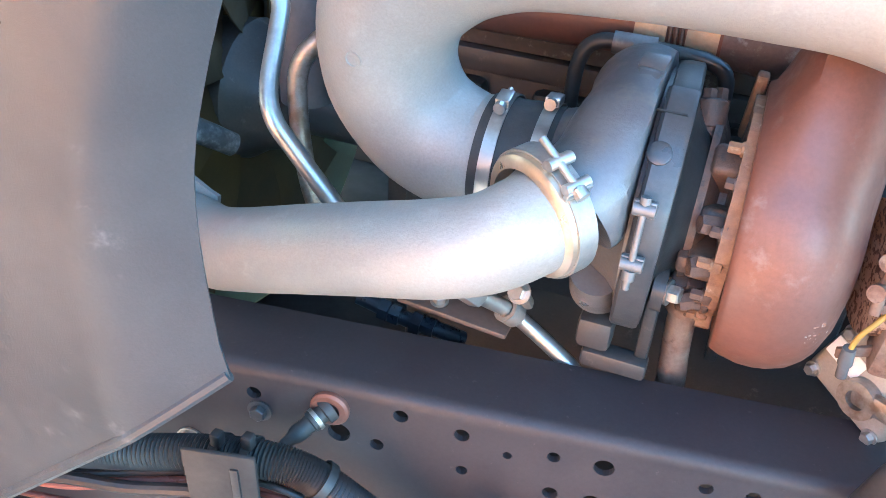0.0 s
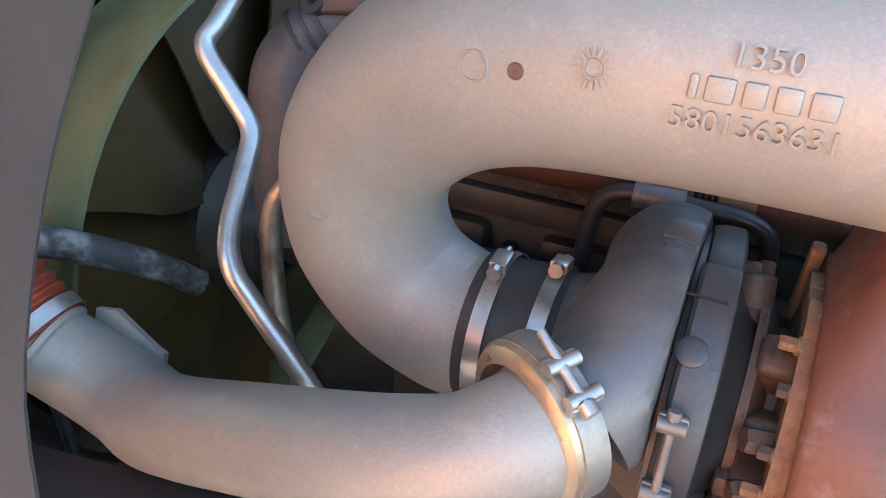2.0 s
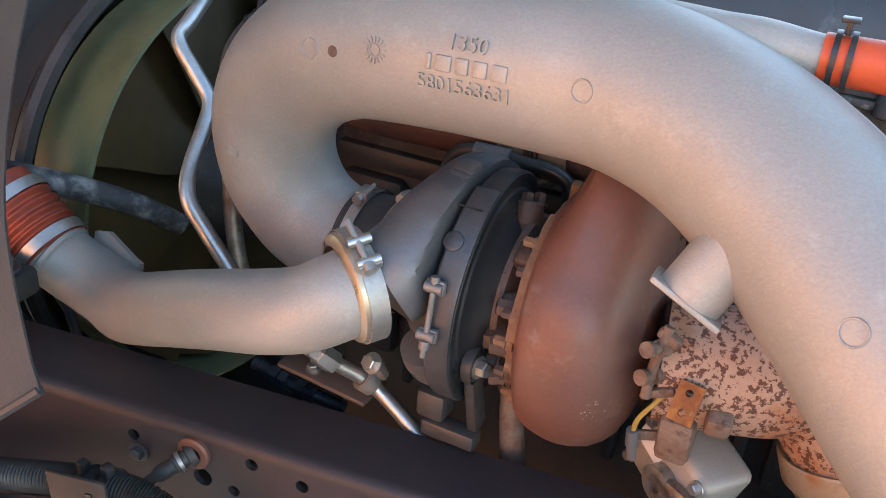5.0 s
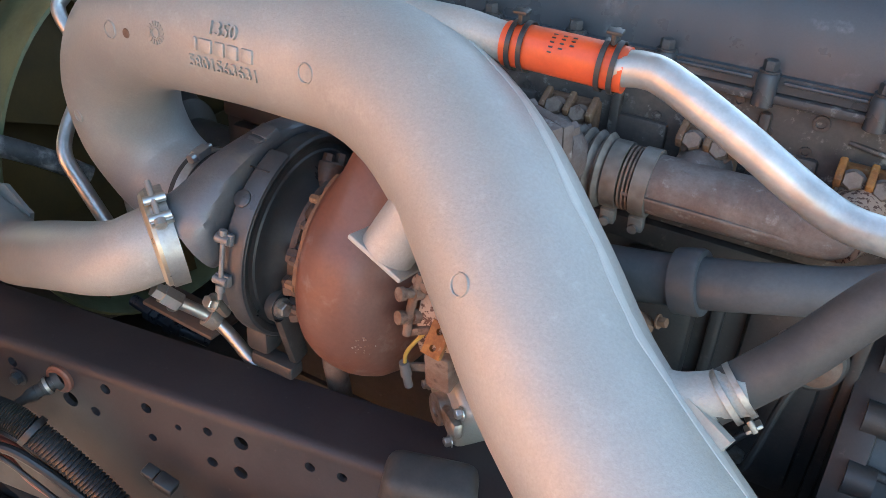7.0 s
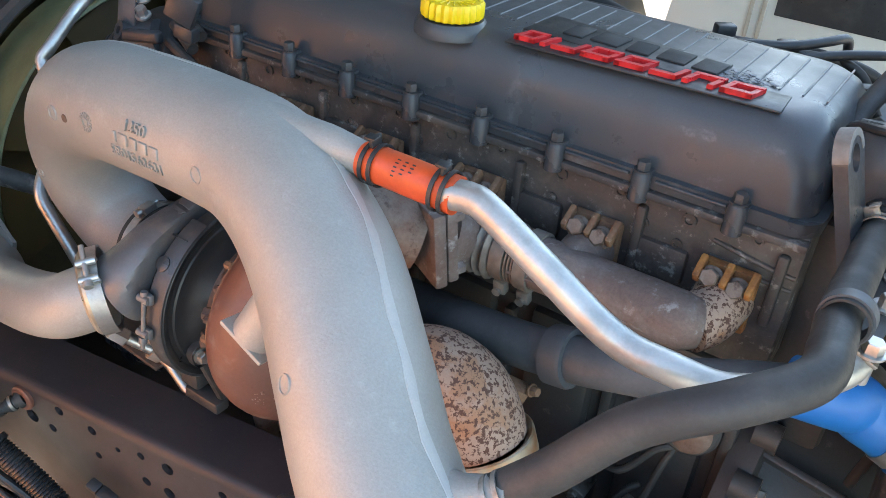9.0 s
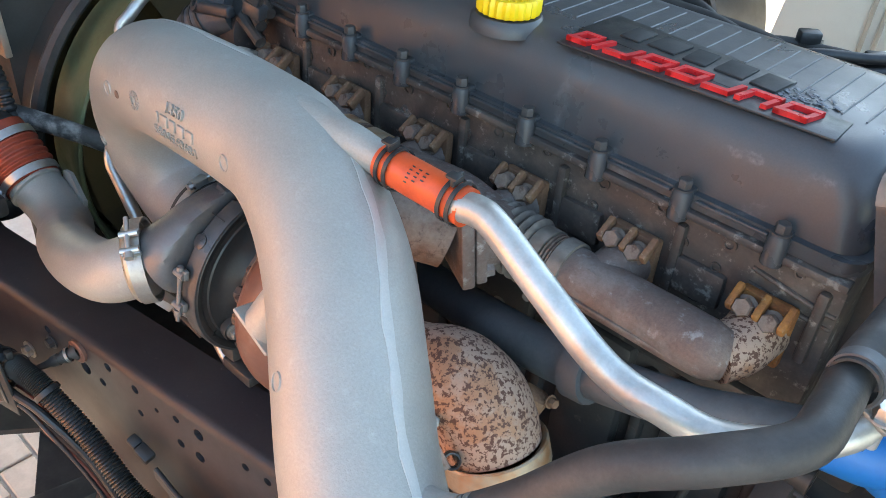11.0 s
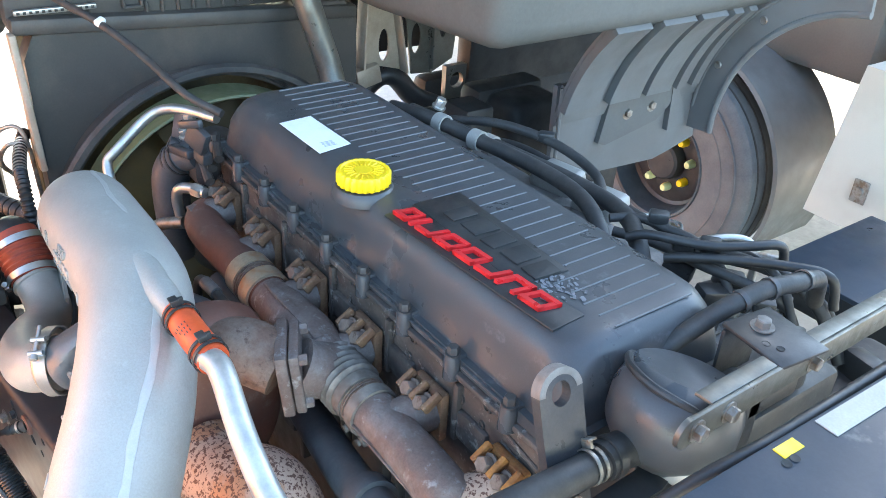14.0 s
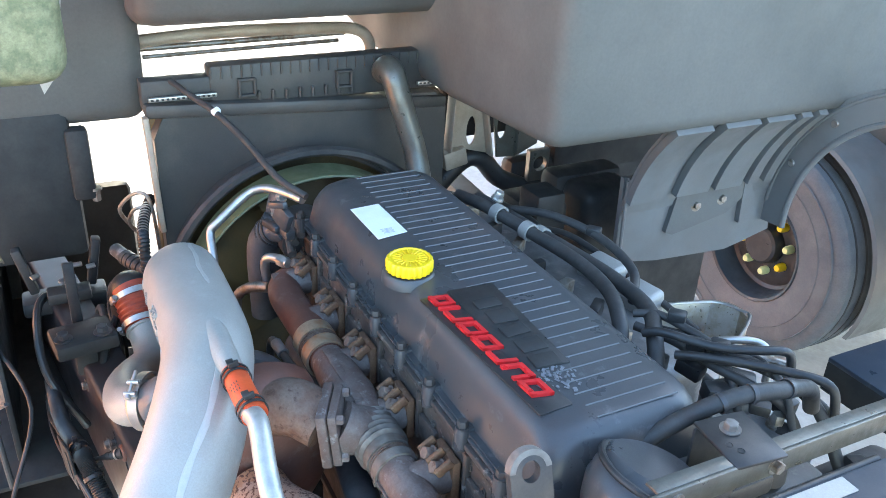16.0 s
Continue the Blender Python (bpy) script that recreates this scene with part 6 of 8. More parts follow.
for p_, r_ in ((f0, 0.0125), (f0.lerp(f1, 0.45), 0.0115), (f1.lerp(f2, 0.4), 0.0130), (f2, 0.0105)):
    lathe(bm, p_ - (f2 - f0).normalized() * 0.006, f2 - f0, [(0, 0), (0, r_), (0.011, r_), (0.011, 0)], 6)
part("fitting", bm, FITTING, hy, "blue-black hose union nuts")
ub = thing("oil_feed_pipe", (-0.13, -0.10, 1.05), "dark bent oil feed pipe behind the compressor", "pipe")
part("pipe_body", tube(B(), [(-0.205, -0.112, 1.02), (-0.206, -0.112, 1.10), (-0.203, -0.111, 1.145), (-0.190, -0.109, 1.163), (-0.165, -0.107, 1.166), (-0.12, -0.104, 1.164), (-0.085, -0.100, 1.160), (-0.068, -0.098, 1.145), (-0.066, -0.098, 1.10), (-0.066, -0.105, 1.05)], 0.0075, 16, 6), BLACK, ub)
part("ferrule", tube(B(), [(-0.175, -0.108, 1.1655), (-0.135, -0.105, 1.165)], 0.0105, 14), CAST_DARK, ub)

# wastegate actuator
act = thing("turbo_actuator", (0.13, -0.25, 0.9), "light alloy turbo actuator housing with a printed label", "actuator")
A = Matrix.Translation((0.1257, -0.2190, 0.9480)) @ pose(0, 0, 0, 0, 20, -38)
part("housing", box(B(), (0.090, 0.060, 0.078), A @ pose(-0.006, 0, 0.006), 0.010, 3), CAST, act)
part("label", box(B(), (0.034, 0.001, 0.022), A @ pose(-0.030, -0.0312, 0.014), 0), WHITE, act, "pale printed label")
bm = B()
lathe(bm, A @ Vector((0.002, -0.030, 0.000)), A.to_3x3() @ Vector((0, -1, 0)), [(0, 0.018), (0.012, 0.018), (0.012, 0.009), (0.006, 0.008), (0.006, 0)], 22)
box(bm, (0.055, 0.012, 0.020), A @ pose(0.020, -0.036, 0.012, 0, -25, 0), 0.005)
part("lever_boss", bm, STEEL_DULL, act)
for dx, dz in ((-0.042, -0.024), (0.030, -0.024), (-0.042, 0.036), (0.030, 0.036)):
    part("cap_screw", hexbolt(B(), A @ Vector((dx, -0.030, dz)), A.to_3x3() @ Vector((0, -1, 0)), 0.0055, 0.006), STEEL, act)
part("cable", tube(B(), [(0.094, -0.274, 1.056), (0.086, -0.279, 1.044), (0.078, -0.280, 1.028), (0.076, -0.278, 1.010)], 0.0022, 10), CABLE_YELLOW, act, "thin yellowish sheathed cable")
part("plug", lathe(B(), (0.076, -0.278, 1.010), (0.1, 0.2, -1), [(-0.006, 0), (-0.006, 0.0050), (0.012, 0.0060), (0.012, 0.0045), (0.028, 0.0045), (0.028, 0)], 14), DUSTY, act)
part("stay", box(B(), (0.040, 0.004, 0.010), pose(0.088, -0.262, 1.004, 0, -8, 20), 0.001), RUST_BROWN, act)
link = thing("actuator_linkage", (0.10, -0.28, 1.02), "rusty actuator linkage with clevis pins and a drilled plate", "linkage")
bm = tube(B(), [(0.086, -0.272, 1.120), (0.081, -0.280, 1.085), (0.080, -0.284, 1.055)], 0.0045, 12)
for z in (1.099, 1.072):
    lathe(bm, (0.086, -0.270, z), (-0.45, -0.85, 0.2), [(0, 0), (0, 0.0075), (0.010, 0.0075), (0.010, 0.0050), (0.020, 0.0050), (0.020, 0.0070), (0.026, 0.0070), (0.026, 0)], 14)
box(bm, (0.022, 0.010, 0.010), pose(0.088, -0.272, 1.110, 0, 25, 0), 0.003)
box(bm, (0.026, 0.010, 0.009), pose(0.090, -0.276, 1.060, 0, -20, 10), 0.003)
part("rod", bm, RUST_BROWN, link)
M_DR = facing((0.1135, -0.2830, 1.0620), (-0.05, -0.86, 0.50), (0.08, 0.25, 0.96))
bm = B()
for v_ in (-0.0085, 0.0085):
    bm_ = plate_with_hole([(-0.0105, -0.0085), (0.0105, -0.0085), (0.0105, 0.0085), (-0.0105, 0.0085)], (0, 0), 0.0034, 0.0034, 0.006, M_DR @ Matrix.Translation((v_ * 0, v_, 0)), 16)
    me_ = bpy.data.meshes.new("half")
    bm_.to_mesh(me_)
    bm.from_mesh(me_)
part("drilled_plate", bm, RUST, link, "orange rusted plate with two holes", smooth=False)

# ---- wiring on the outside of the near rail ----
har = thing("wiring_harness", (-0.35, -0.43, 0.8), "black corrugated conduit with loose brown and black wires", "wiring harness")
CP = [Vector(q) for q in ((-0.78, -0.505, 0.785), (-0.65, -0.500, 0.810), (-0.5485, -0.4935, 0.8338), (-0.4755, -0.4837, 0.8527), (-0.4044, -0.4702, 0.8694), (-0.3426, -0.4620, 0.8790), (-0.3024, -0.4503, 0.8600), (-0.2428, -0.4307, 0.8001), (-0.1741, -0.4200, 0.7450), (-0.118, -0.4055, 0.7150), (-0.05, -0.390, 0.690), (0.06, -0.370, 0.66))]
pp, _ = smooth_path(CP, 0.0155, 52)
part("conduit", tube(B(), pp, [0.0152 + 0.0014 * math.sin(k * 2.0944) for k in range(len(pp))], 20, 1), BLACK, har)
random.seed(4)
for k in range(9):
    off = Vector((0, random.uniform(-0.022, 0.018), -0.030 - random.uniform(0, 0.032)))
    wp = [q + off + Vector((0, random.uniform(-0.005, 0.005), random.uniform(-0.006, 0.006))) for q in CP]
    part("wire", tube(B(), wp, random.choice((0.0032, 0.0045, 0.006)), 10, 6), random.choice((BLACK, COPPER, BLACK, RAIL, COPPER)), har)
bm = box(B(), (0.062, 0.005, 0.105), pose(-0.373, -0.490, 0.855, 4, 0, 14), 0.002)
part("clip_plate", bm, BLACK_MATT, har, "flat dark mounting plate")
for x_, y_, z_ in ((-0.388, -0.468, 0.8720), (-0.360, -0.464, 0.8770)):
    bm = ring(B(), (x_, y_, z_), (1, 0.12, 0.18), 0.0172, 0.008, 0.0020, 24)
    box(bm, (0.010, 0.010, 0.014), pose(x_, y_ - 0.004, z_ + 0.024), 0.002)
    box(bm, (0.007, 0.003, 0.070), pose(x_, y_ - 0.026, z_ - 0.020, 4, 0, 14), 0.001)
    part("cable_tie", bm, BLACK, har)
bm = ring(B(), (-0.3024, -0.4503, 0.8600), (0.55, 0.15, -0.45), 0.0172, 0.008, 0.002, 24)
part("cable_tie", bm, BLACK, har)
sens = thing("sensor_connector", (-0.335, -0.385, 0.88), "grey sensor plug in a rusty round seat on the rail web", "connector")
c0 = Vector((-0.3265, rail_y(-0.3265), 0.8830))
part("seat_ring", lathe(B(), c0, -RIN, [(0, 0.010), (0, 0.0185), (0.004, 0.0185), (0.006, 0.016), (0.006, 0.010)], 26, closed=True), RUST_RED, sens, "rust-tinted round seat")
dd = (-RIN * 0.75 + Vector((-0.55, 0, -0.35))).normalized()
part("plug_body", lathe(B(), c0, dd, [(0, 0), (0, 0.0125), (0.008, 0.0125), (0.009, 0.0085), (0.014, 0.0085), (0.014, 0.0105), (0.022, 0.0105), (0.023, 0.0085), (0.030, 0.0080), (0.030, 0.0090), (0.040, 0.0085), (0.044, 0.0060), (0.056, 0.0050), (0.056, 0)], 18), RUBBER, sens)
part("lock_ring", lathe(B(), c0, dd, [(0.0145, 0.0100), (0.0145, 0.0112), (0.0185, 0.0112), (0.0185, 0.0100)], 18, closed=True), STEEL_DULL, sens)
e0 = c0 + dd * 0.055
part("lead", tube(B(), [e0, e0 + dd * 0.03, e0 + dd * 0.05 + Vector((-0.02, -0.005, -0.03)), e0 + Vector((-0.09, -0.03, -0.075))], 0.0048, 12), BLACK, sens)
plug2 = thing("cable_plug", (-0.15, -0.40, 0.79), "small dark multi-pin plug on a bracket at the rail", "connector")
bm = box(B(), (0.026, 0.018, 0.014), pose(-0.165, -0.392, 0.806, 10, 20, 8), 0.003)
box(bm, (0.018, 0.016, 0.010), pose(-0.186, -0.394, 0.814, 10, 20, 8), 0.003)
part("body", bm, BLACK, plug2)
for k in range(3):
    part("lead", tube(B(), [(-0.14, -0.392, 0.795 - 0.006 * k), (-0.08, -0.388, 0.775 - 0.008 * k), (0.0, -0.375, 0.76 - 0.012 * k), (0.10, -0.362, 0.70)], 0.004, 10), BLACK, plug2)

# ---- dirty step plate and beams outside the rail ----
step = thing("step_plate", (0.05, -0.55, 0.84), "dirt-caked black step plate with upturned edge", "step")
bm = prism(B(), [(-0.133, -0.80), (-0.133, -0.587), (-0.124, -0.533), (-0.051, -0.50), (-0.043, -0.433), (0.044, -0.426), (0.16, -0.410), (0.30, -0.44), (0.36, -0.80)], 0.012, pose(0, 0, 0.855))
part("tread", bm, DUST_PLATE, step, smooth=False)
part("edge_strip", tube(B(), [(-0.133, -0.574, 0.864), (-0.05, -0.570, 0.865), (0.036, -0.563, 0.865), (0.20, -0.556, 0.865)], 0.005, 8), STEEL_DULL, step)
bm = B()
box(bm, (0.09, 0.05, 0.07), pose(0.150, -0.350, 0.938, 10, 8, 25), 0.014, 3)
part("rubber_block", bm, RUBBER, step, "lumpy black rubber block")
part("lower_stay", tube(B(), [(-0.60, -0.38, 0.50), (-0.46, -0.37, 0.505), (-0.35, -0.39, 0.50), (-0.29, -0.42, 0.40), (-0.27, -0.44, 0.2)], 0.020, 16), BLACK_MATT, step)
bm = box(B(), (0.05, 0.50, 0.05), pose(-0.44, -0.55, 0.50, 0, 0, -12), 0.008)
part("cross_stay", bm, BLACK_MATT, step)
part("post", box(B(), (0.05, 0.05, 1.05), pose(0.1, -0.62, 0.32), 0.008), BLACK_MATT, step)
# black sheets added to cover sunlit ground, leaving only a few patches open
splash = thing("splash_guard", (-0.8, -0.4, 0.5), "black sheets added beside the chassis rail to darken the gaps", "splash guard")
part("front_sheet", prism(B(), [(-1.5, -0.95), (-0.70, -0.95), (-0.655, -0.468), (-0.600, -0.396), (-0.56, -0.25), (-1.5, -0.25)], 0.012, pose(0, 0, 0.5)), BLACK_MATT, splash, smooth=False)
part("cross_bar", prism(B(), [(-0.600, -0.396), (-0.455, -0.475), (-0.37, -0.44), (-0.40, -0.375), (-0.425, -0.345), (-0.56, -0.25)], 0.03, pose(0, 0, 0.49)), BLACK_MATT, splash, smooth=False)
part("rear_sheet", prism(B(), [(-0.405, -0.345), (-0.385, -0.40), (-0.20, -0.55), (0.6, -0.55), (0.6, -0.12), (-0.39, -0.20), (-0.415, -0.30)], 0.012, pose(0, 0, 0.48)), BLACK_MATT, splash, smooth=False)
# axle and leaves added as dark filling below the rails
axle = thing("front_axle", (-0.1, 0.2, 0.22), "dark front axle beam and leaf spring", "axle")
part("beam", box(B(), (0.14, 1.6, 0.14), pose(-0.15, 0.22, 0.28), 0.03), BLACK_MATT, axle)
for k in range(3):
    part("leaf", tube(B(), [(-1.1 + 0.1 * k, -0.31, 0.62 - 0.02 * k), (-0.6, -0.32, 0.53 - 0.022 * k), (-0.15, -0.325, 0.46 - 0.022 * k), (0.4, -0.31, 0.52 - 0.022 * k), (0.95 - 0.1 * k, -0.29, 0.62 - 0.02 * k)], 0.036, 12, 5, flat=0.25), BLACK_MATT, axle)

# ---- front left chassis clutter ----
ft = thing("front_undershield", (-1.1, -0.6, 0.6), "black front under-shield beside the chassis rail", "shield")
part("floor_sheet", box(B(), (1.05, 0.75, 0.015), pose(-1.15, -0.80, 0.62), 0.005), BLACK_MATT, ft)
part("bumper_back", box(B(), (0.06, 1.05, 0.62), pose(-1.55, -0.72, 0.66), 0.03), BLACK_MATT, ft)
# upright black sheet added only to keep this corner dark
part("inner_sheet", box(B(), (0.9, 0.015, 0.30), pose(-1.15, -0.60, 0.78), 0.005), BLACK_MATT, ft)
fr = thing("cab_mount_bracket", (-0.62, -0.45, 0.92), "dark cast cab mount bracket with two bolts", "bracket")
bm = box(B(), (0.10, 0.13, 0.035), pose(-0.62, -0.42, 0.985, 0, 0, 8), 0.008)
box(bm, (0.07, 0.05, 0.10), pose(-0.66, -0.42, 0.93), 0.01)
box(bm, (0.016, 0.024, 0.16), pose(-0.70, -0.425, 1.05, 0, -8, 0), 0.004)
part("casting", bm, BLACK_MATT, fr)
for y in (-0.46, -0.38):
    part("mount_bolt", hexbolt(B(), (-0.60, y, 1.003), (0, 0, 1), 0.013, 0.014, 1.5), BAND_GREY, fr)
fr2 = thing("suspension_bracket", (-1.0, -0.45, 0.85), "dark forked bracket with bright worn edges", "bracket")
bm = B()
for y in (-0.52, -0.36):
    box(bm, (0.03, 0.022, 0.13), pose(-0.98, y, 0.99, 12 if y < -0.45 else -12, 0, 0), 0.005)
box(bm, (0.08, 0.20, 0.04), pose(-0.97, -0.44, 0.90), 0.008)
box(bm, (0.05, 0.10, 0.03), pose(-0.90, -0.43, 0.95), 0.006)
part("fork", bm, BLACK_MATT, fr2)
for y, z in ((-0.50, 0.985), (-0.40, 1.0), (-0.44, 0.96), (-0.37, 0.99), (-0.48, 0.93)):
    part("worn_clip", box(B(), (0.014, 0.022, 0.006), pose(-0.95, y, z, 0, 20, 30 * (y * 10 % 2)), 0.002), STEEL, fr2)
clut = thing("hose_bundle", (-0.85, -0.40, 0.95), "tangle of thin dark hoses and wires beside the radiator", "hoses")
random.seed(9)
for k in range(8):
    y, z = random.uniform(-0.62, -0.24), random.uniform(0.86, 1.0)
    a_ = Vector((random.uniform(-1.0, -0.75), y, z))
    pts = [a_ + Vector((0, 0, -0.15)), a_, a_ + Vector((random.uniform(0.02, 0.10), random.uniform(-0.06, 0.06), random.uniform(0.0, 0.06))), a_ + Vector((random.uniform(0.12, 0.25), random.uniform(-0.08, 0.08), -0.06)), a_ + Vector((0.3, 0.0, -0.2))]
    part("thin_hose", tube(B(), pts, random.choice((0.005, 0.007, 0.010)), 10, 6), random.choice((BLACK, RUBBER, BLACK, STEEL_DULL)), clut)
spr = thing("spiral_hose", (-0.80, -0.27, 1.1), "black and white spiral-wrapped hose beside the intake", "hose")
pp, _ = smooth_path([(-1.0, -0.20, 1.13), (-0.92, -0.225, 1.13), (-0.84, -0.245, 1.12), (-0.79, -0.252, 1.10), (-0.765, -0.255, 1.06), (-0.76, -0.256, 1.0), (-0.76, -0.256, 0.95)], 0.012, 20)
part("hose_body", tube(B(), pp, [0.0128 + (0.0018 * math.sin(k * 1.6) if pp[k].z > 1.0 else 0.0) for k in range(len(pp))], 16, 1), BLACK, spr)
for k in range(14, 46, 3):
    part("pale_wrap", ring(B(), pp[k], pp[k + 1] - pp[k], 0.0135, 0.004, 0.0012, 14), STEEL, spr, "pale wrap ring")
wires = thing("loose_cables", (-1.0, -0.22, 1.0), "loose grey cables looping beside the radiator", "cables")
for pts in ([(-1.0, -0.25, 1.05), (-0.98, -0.28, 1.12), (-0.95, -0.24, 1.17), (-0.93, -0.21, 1.15), (-0.93, -0.20, 1.0)], [(-0.98, -0.22, 1.02), (-0.97, -0.26, 1.08), (-0.94, -0.25, 1.13), (-0.93, -0.22, 1.14)]):
    part("cable", tube(B(), pts, 0.005, 10), STEEL_DULL, wires)
stay = thing("bonnet_stay_cable", (-0.7, -0.05, 1.4), "thin dark cable from the radiator tank to the engine", "cable")
part("cable_body", tube(B(), [(-0.89, -0.135, 1.465), (-0.82, -0.11, 1.452), (-0.721, -0.071, 1.432), (-0.60, -0.035, 1.400), (-0.472, -0.008, 1.365), (-0.40, 0.03, 1.345)], 0.0075, 12), RUBBER, stay)
part("tie", box(B(), (0.014, 0.020, 0.012), pose(-0.721, -0.071, 1.436, 20, 20, 30), 0.003), WHITE, stay, "pale cable tie")
rh = thing("radiator_hose", (-0.8, 0.42, 1.3), "thick dusty grey-olive radiator hose from the top tank", "hose")
part("hose_body", tube(B(), [(-0.90, 0.410, 1.440), (-0.86, 0.405, 1.458), (-0.825, 0.405, 1.445), (-0.805, 0.412, 1.400), (-0.79, 0.430, 1.330), (-0.77, 0.448, 1.250), (-0.72, 0.450, 1.140)], [0.034, 0.035, 0.034, 0.031, 0.030, 0.030, 0.030], 26), OLIVE_STEEL, rh)

# ---- engine rear: breather housing, bars, plates ----
br = thing("breather_housing", (0.535, 0.145, 1.26), "rounded black plastic crankcase breather housing", "engine housing")
bm = lathe(B(), (0.535, 0.140, 1.255), (0.10, -0.06, 1), [(0.026, 0), (0.026, 0.050), (0.034, 0.062), (0.055, 0.071), (0.085, 0.070), (0.108, 0.062), (0.120, 0.046), (0.126, 0.02), (0.127, 0)], 36)
cut = bmesh.ops.bisect_plane(bm, geom=bm.verts[:] + bm.edges[:] + bm.faces[:], plane_co=(0.54, 0.150, 1.366), plane_no=(-0.05, 0.30, 0.95), clear_outer=True)
bmesh.ops.holes_fill(bm, edges=[e for e in bm.edges if e.is_boundary], sides=0)
part("bowl", bm, COVER, br, angle=35)
part("lip", tube(B(), [(0.472, 0.150, 1.345), (0.482, 0.122, 1.364), (0.505, 0.098, 1.374), (0.542, 0.090, 1.376), (0.578, 0.104, 1.368), (0.600, 0.130, 1.350)], 0.0050, 10), BLACK, br, "raised moulded lip")
part("outlet", tube(B(), [(0.555, 0.105, 1.288), (0.59, 0.115, 1.285), (0.64, 0.15, 1.285), (0.70, 0.20, 1.28)], [0.018, 0.019, 0.020, 0.020], 20), CAST, br, "grey alloy outlet pipe")
bar = thing("support_bar", (0.59, 0.26, 1.33), "drab steel angle bar across the engine rear", "steel bar")
f0, f1 = Vector((0.610, 0.055, 1.3865)), Vector((0.572, 0.560, 1.334))
L = (f1 - f0).length
BM = Matrix.Translation((f0 + f1) / 2) @ (f1 - f0).to_track_quat("Y", "Z").to_matrix().to_4x4()
bm = box(B(), (0.006, L, 0.033), BM @ pose(0, 0, 0), 0.0015)
box(bm, (0.020, L - 0.04, 0.004), BM @ pose(-0.013, 0.02, 0.0143), 0.0012)
lathe(bm, BM @ Vector((-0.0028, -L / 2, 0)), BM.to_3x3() @ Vector((1, 0, 0)), [(0, 0), (0, 0.0165), (0.0056, 0.0165), (0.0056, 0)], 24)
part("angle", bm, OLIVE_STEEL, bar)
for s in (0.012, 0.066, 0.235):
    part("bar_bolt", hexbolt(B(), BM @ Vector((0.003, -L / 2 + s, 0)), BM.to_3x3() @ Vector((1, 0, 0)), 0.0085, 0.008, 1.4), STEEL_DULL, bar)
rp = thing("rear_housing", (0.50, 0.30, 1.2), "dark oily timing-gear housing with brackets behind the cover", "engine housing")
bm = box(B(), (0.085, 0.36, 0.30), pose(0.525, 0.27, 1.115), 0.012)
box(bm, (0.07, 0.10, 0.03), pose(0.535, 0.285, 1.292), 0.006)
box(bm, (0.05, 0.06, 0.022), pose(0.525, 0.37, 1.285, 0, 0, 12), 0.006)
lathe(bm, (0.53, 0.36, 1.27), (0, 0, 1), [(0, 0.032), (0.025, 0.030), (0.025, 0.018), (0.016, 0.016), (0.016, 0)], 24)
part("casting", bm, PAINT, rp)
bm = box(B(), (0.085, 0.075, 0.005), pose(0.562, 0.258, 1.386, 0, 2, -6), 0.002)
box(bm, (0.005, 0.070, 0.07), pose(0.522, 0.258, 1.348), 0.002)
part("top_plate", bm, BLACK, rp, "flat black bracket plate")
part("plate_bolt", hexbolt(B(), (0.545, 0.258, 1.389), (0, 0, 1), 0.009, 0.009, 1.5), SLEEVE, rp, "tan plated bolt")
for x, y in ((0.566, 0.236), (0.580, 0.242)):
    part("plate_hole", lathe(B(), (x, y, 1.3880), (0, 0, 1), [(0.0, 0), (0.0002, 0.0040), (0.0008, 0.0046)], 14), BLACK_MATT, rp)
part("side_tray", box(B(), (0.07, 0.10, 0.10), pose(0.535, 0.215, 1.27), 0.008), PAINT, rp)
part("lower_casing", box(B(), (0.20, 0.42, 0.16), pose(0.585, 0.47, 1.11), 0.02), PAINT, rp)
for x, y, w in ((0.56, 0.42, 0.05), (0.62, 0.50, 0.04), (0.55, 0.56, 0.06), (0.60, 0.62, 0.05)):
    part("casing_boss", box(B(), (w, 0.035, 0.05), pose(x, y, 1.20, 6, 4, 300 * x), 0.006), BLACK, rp)
part("plate_slot", lathe(B(), (0.538, 0.215, 1.3205), (0, 0, 1), [(0.0, 0), (0.0002, 0.010), (0.0008, 0.011)], 16), BLACK_MATT, rp)
fw = thing("flywheel_housing", (0.53, 0.22, 0.5), "blue-black cast flywheel housing with bolt lugs", "engine housing")
bm = lathe(B(), (0.50, 0.22, 0.74), (1, 0, 0), [(-0.02, 0.0), (-0.02, 0.285), (0.0, 0.292), (0.015, 0.292), (0.02, 0.262), (0.10, 0.250), (0.16, 0.215), (0.40, 0.16), (0.40, 0)], 48)
part("bell", bm, PAINT, fw)
for k in range(10):
    a = radians(80 + 14 * k)
    c = Vector((0.498, 0.22 + 0.285 * math.cos(a), 0.74 + 0.285 * math.sin(a)))
    lug = part("lug", lathe(B(), c, (1, 0, 0), [(0, 0.012), (0, 0.020), (0.03, 0.019), (0.03, 0.008), (0.015, 0.007), (0.015, 0)], 16), PAINT, fw)
    if k % 2 == 0:
        part("lug_bolt", hexbolt(B(), c + Vector((0.03, 0, 0)), (1, 0, 0), 0.008, 0.008), STEEL_DULL, lug)
for k in range(4):
    a = radians(105 + 22 * k)
    part("bell_rib", box(B(), (0.13, 0.010, 0.04), Matrix.Translation((0.575, 0.22 + 0.255 * math.cos(a), 0.74 + 0.255 * math.sin(a))) @ pose(0, 0, 0, math.degrees(a) - 90, 8, 0), 0.003), PAINT, fw)
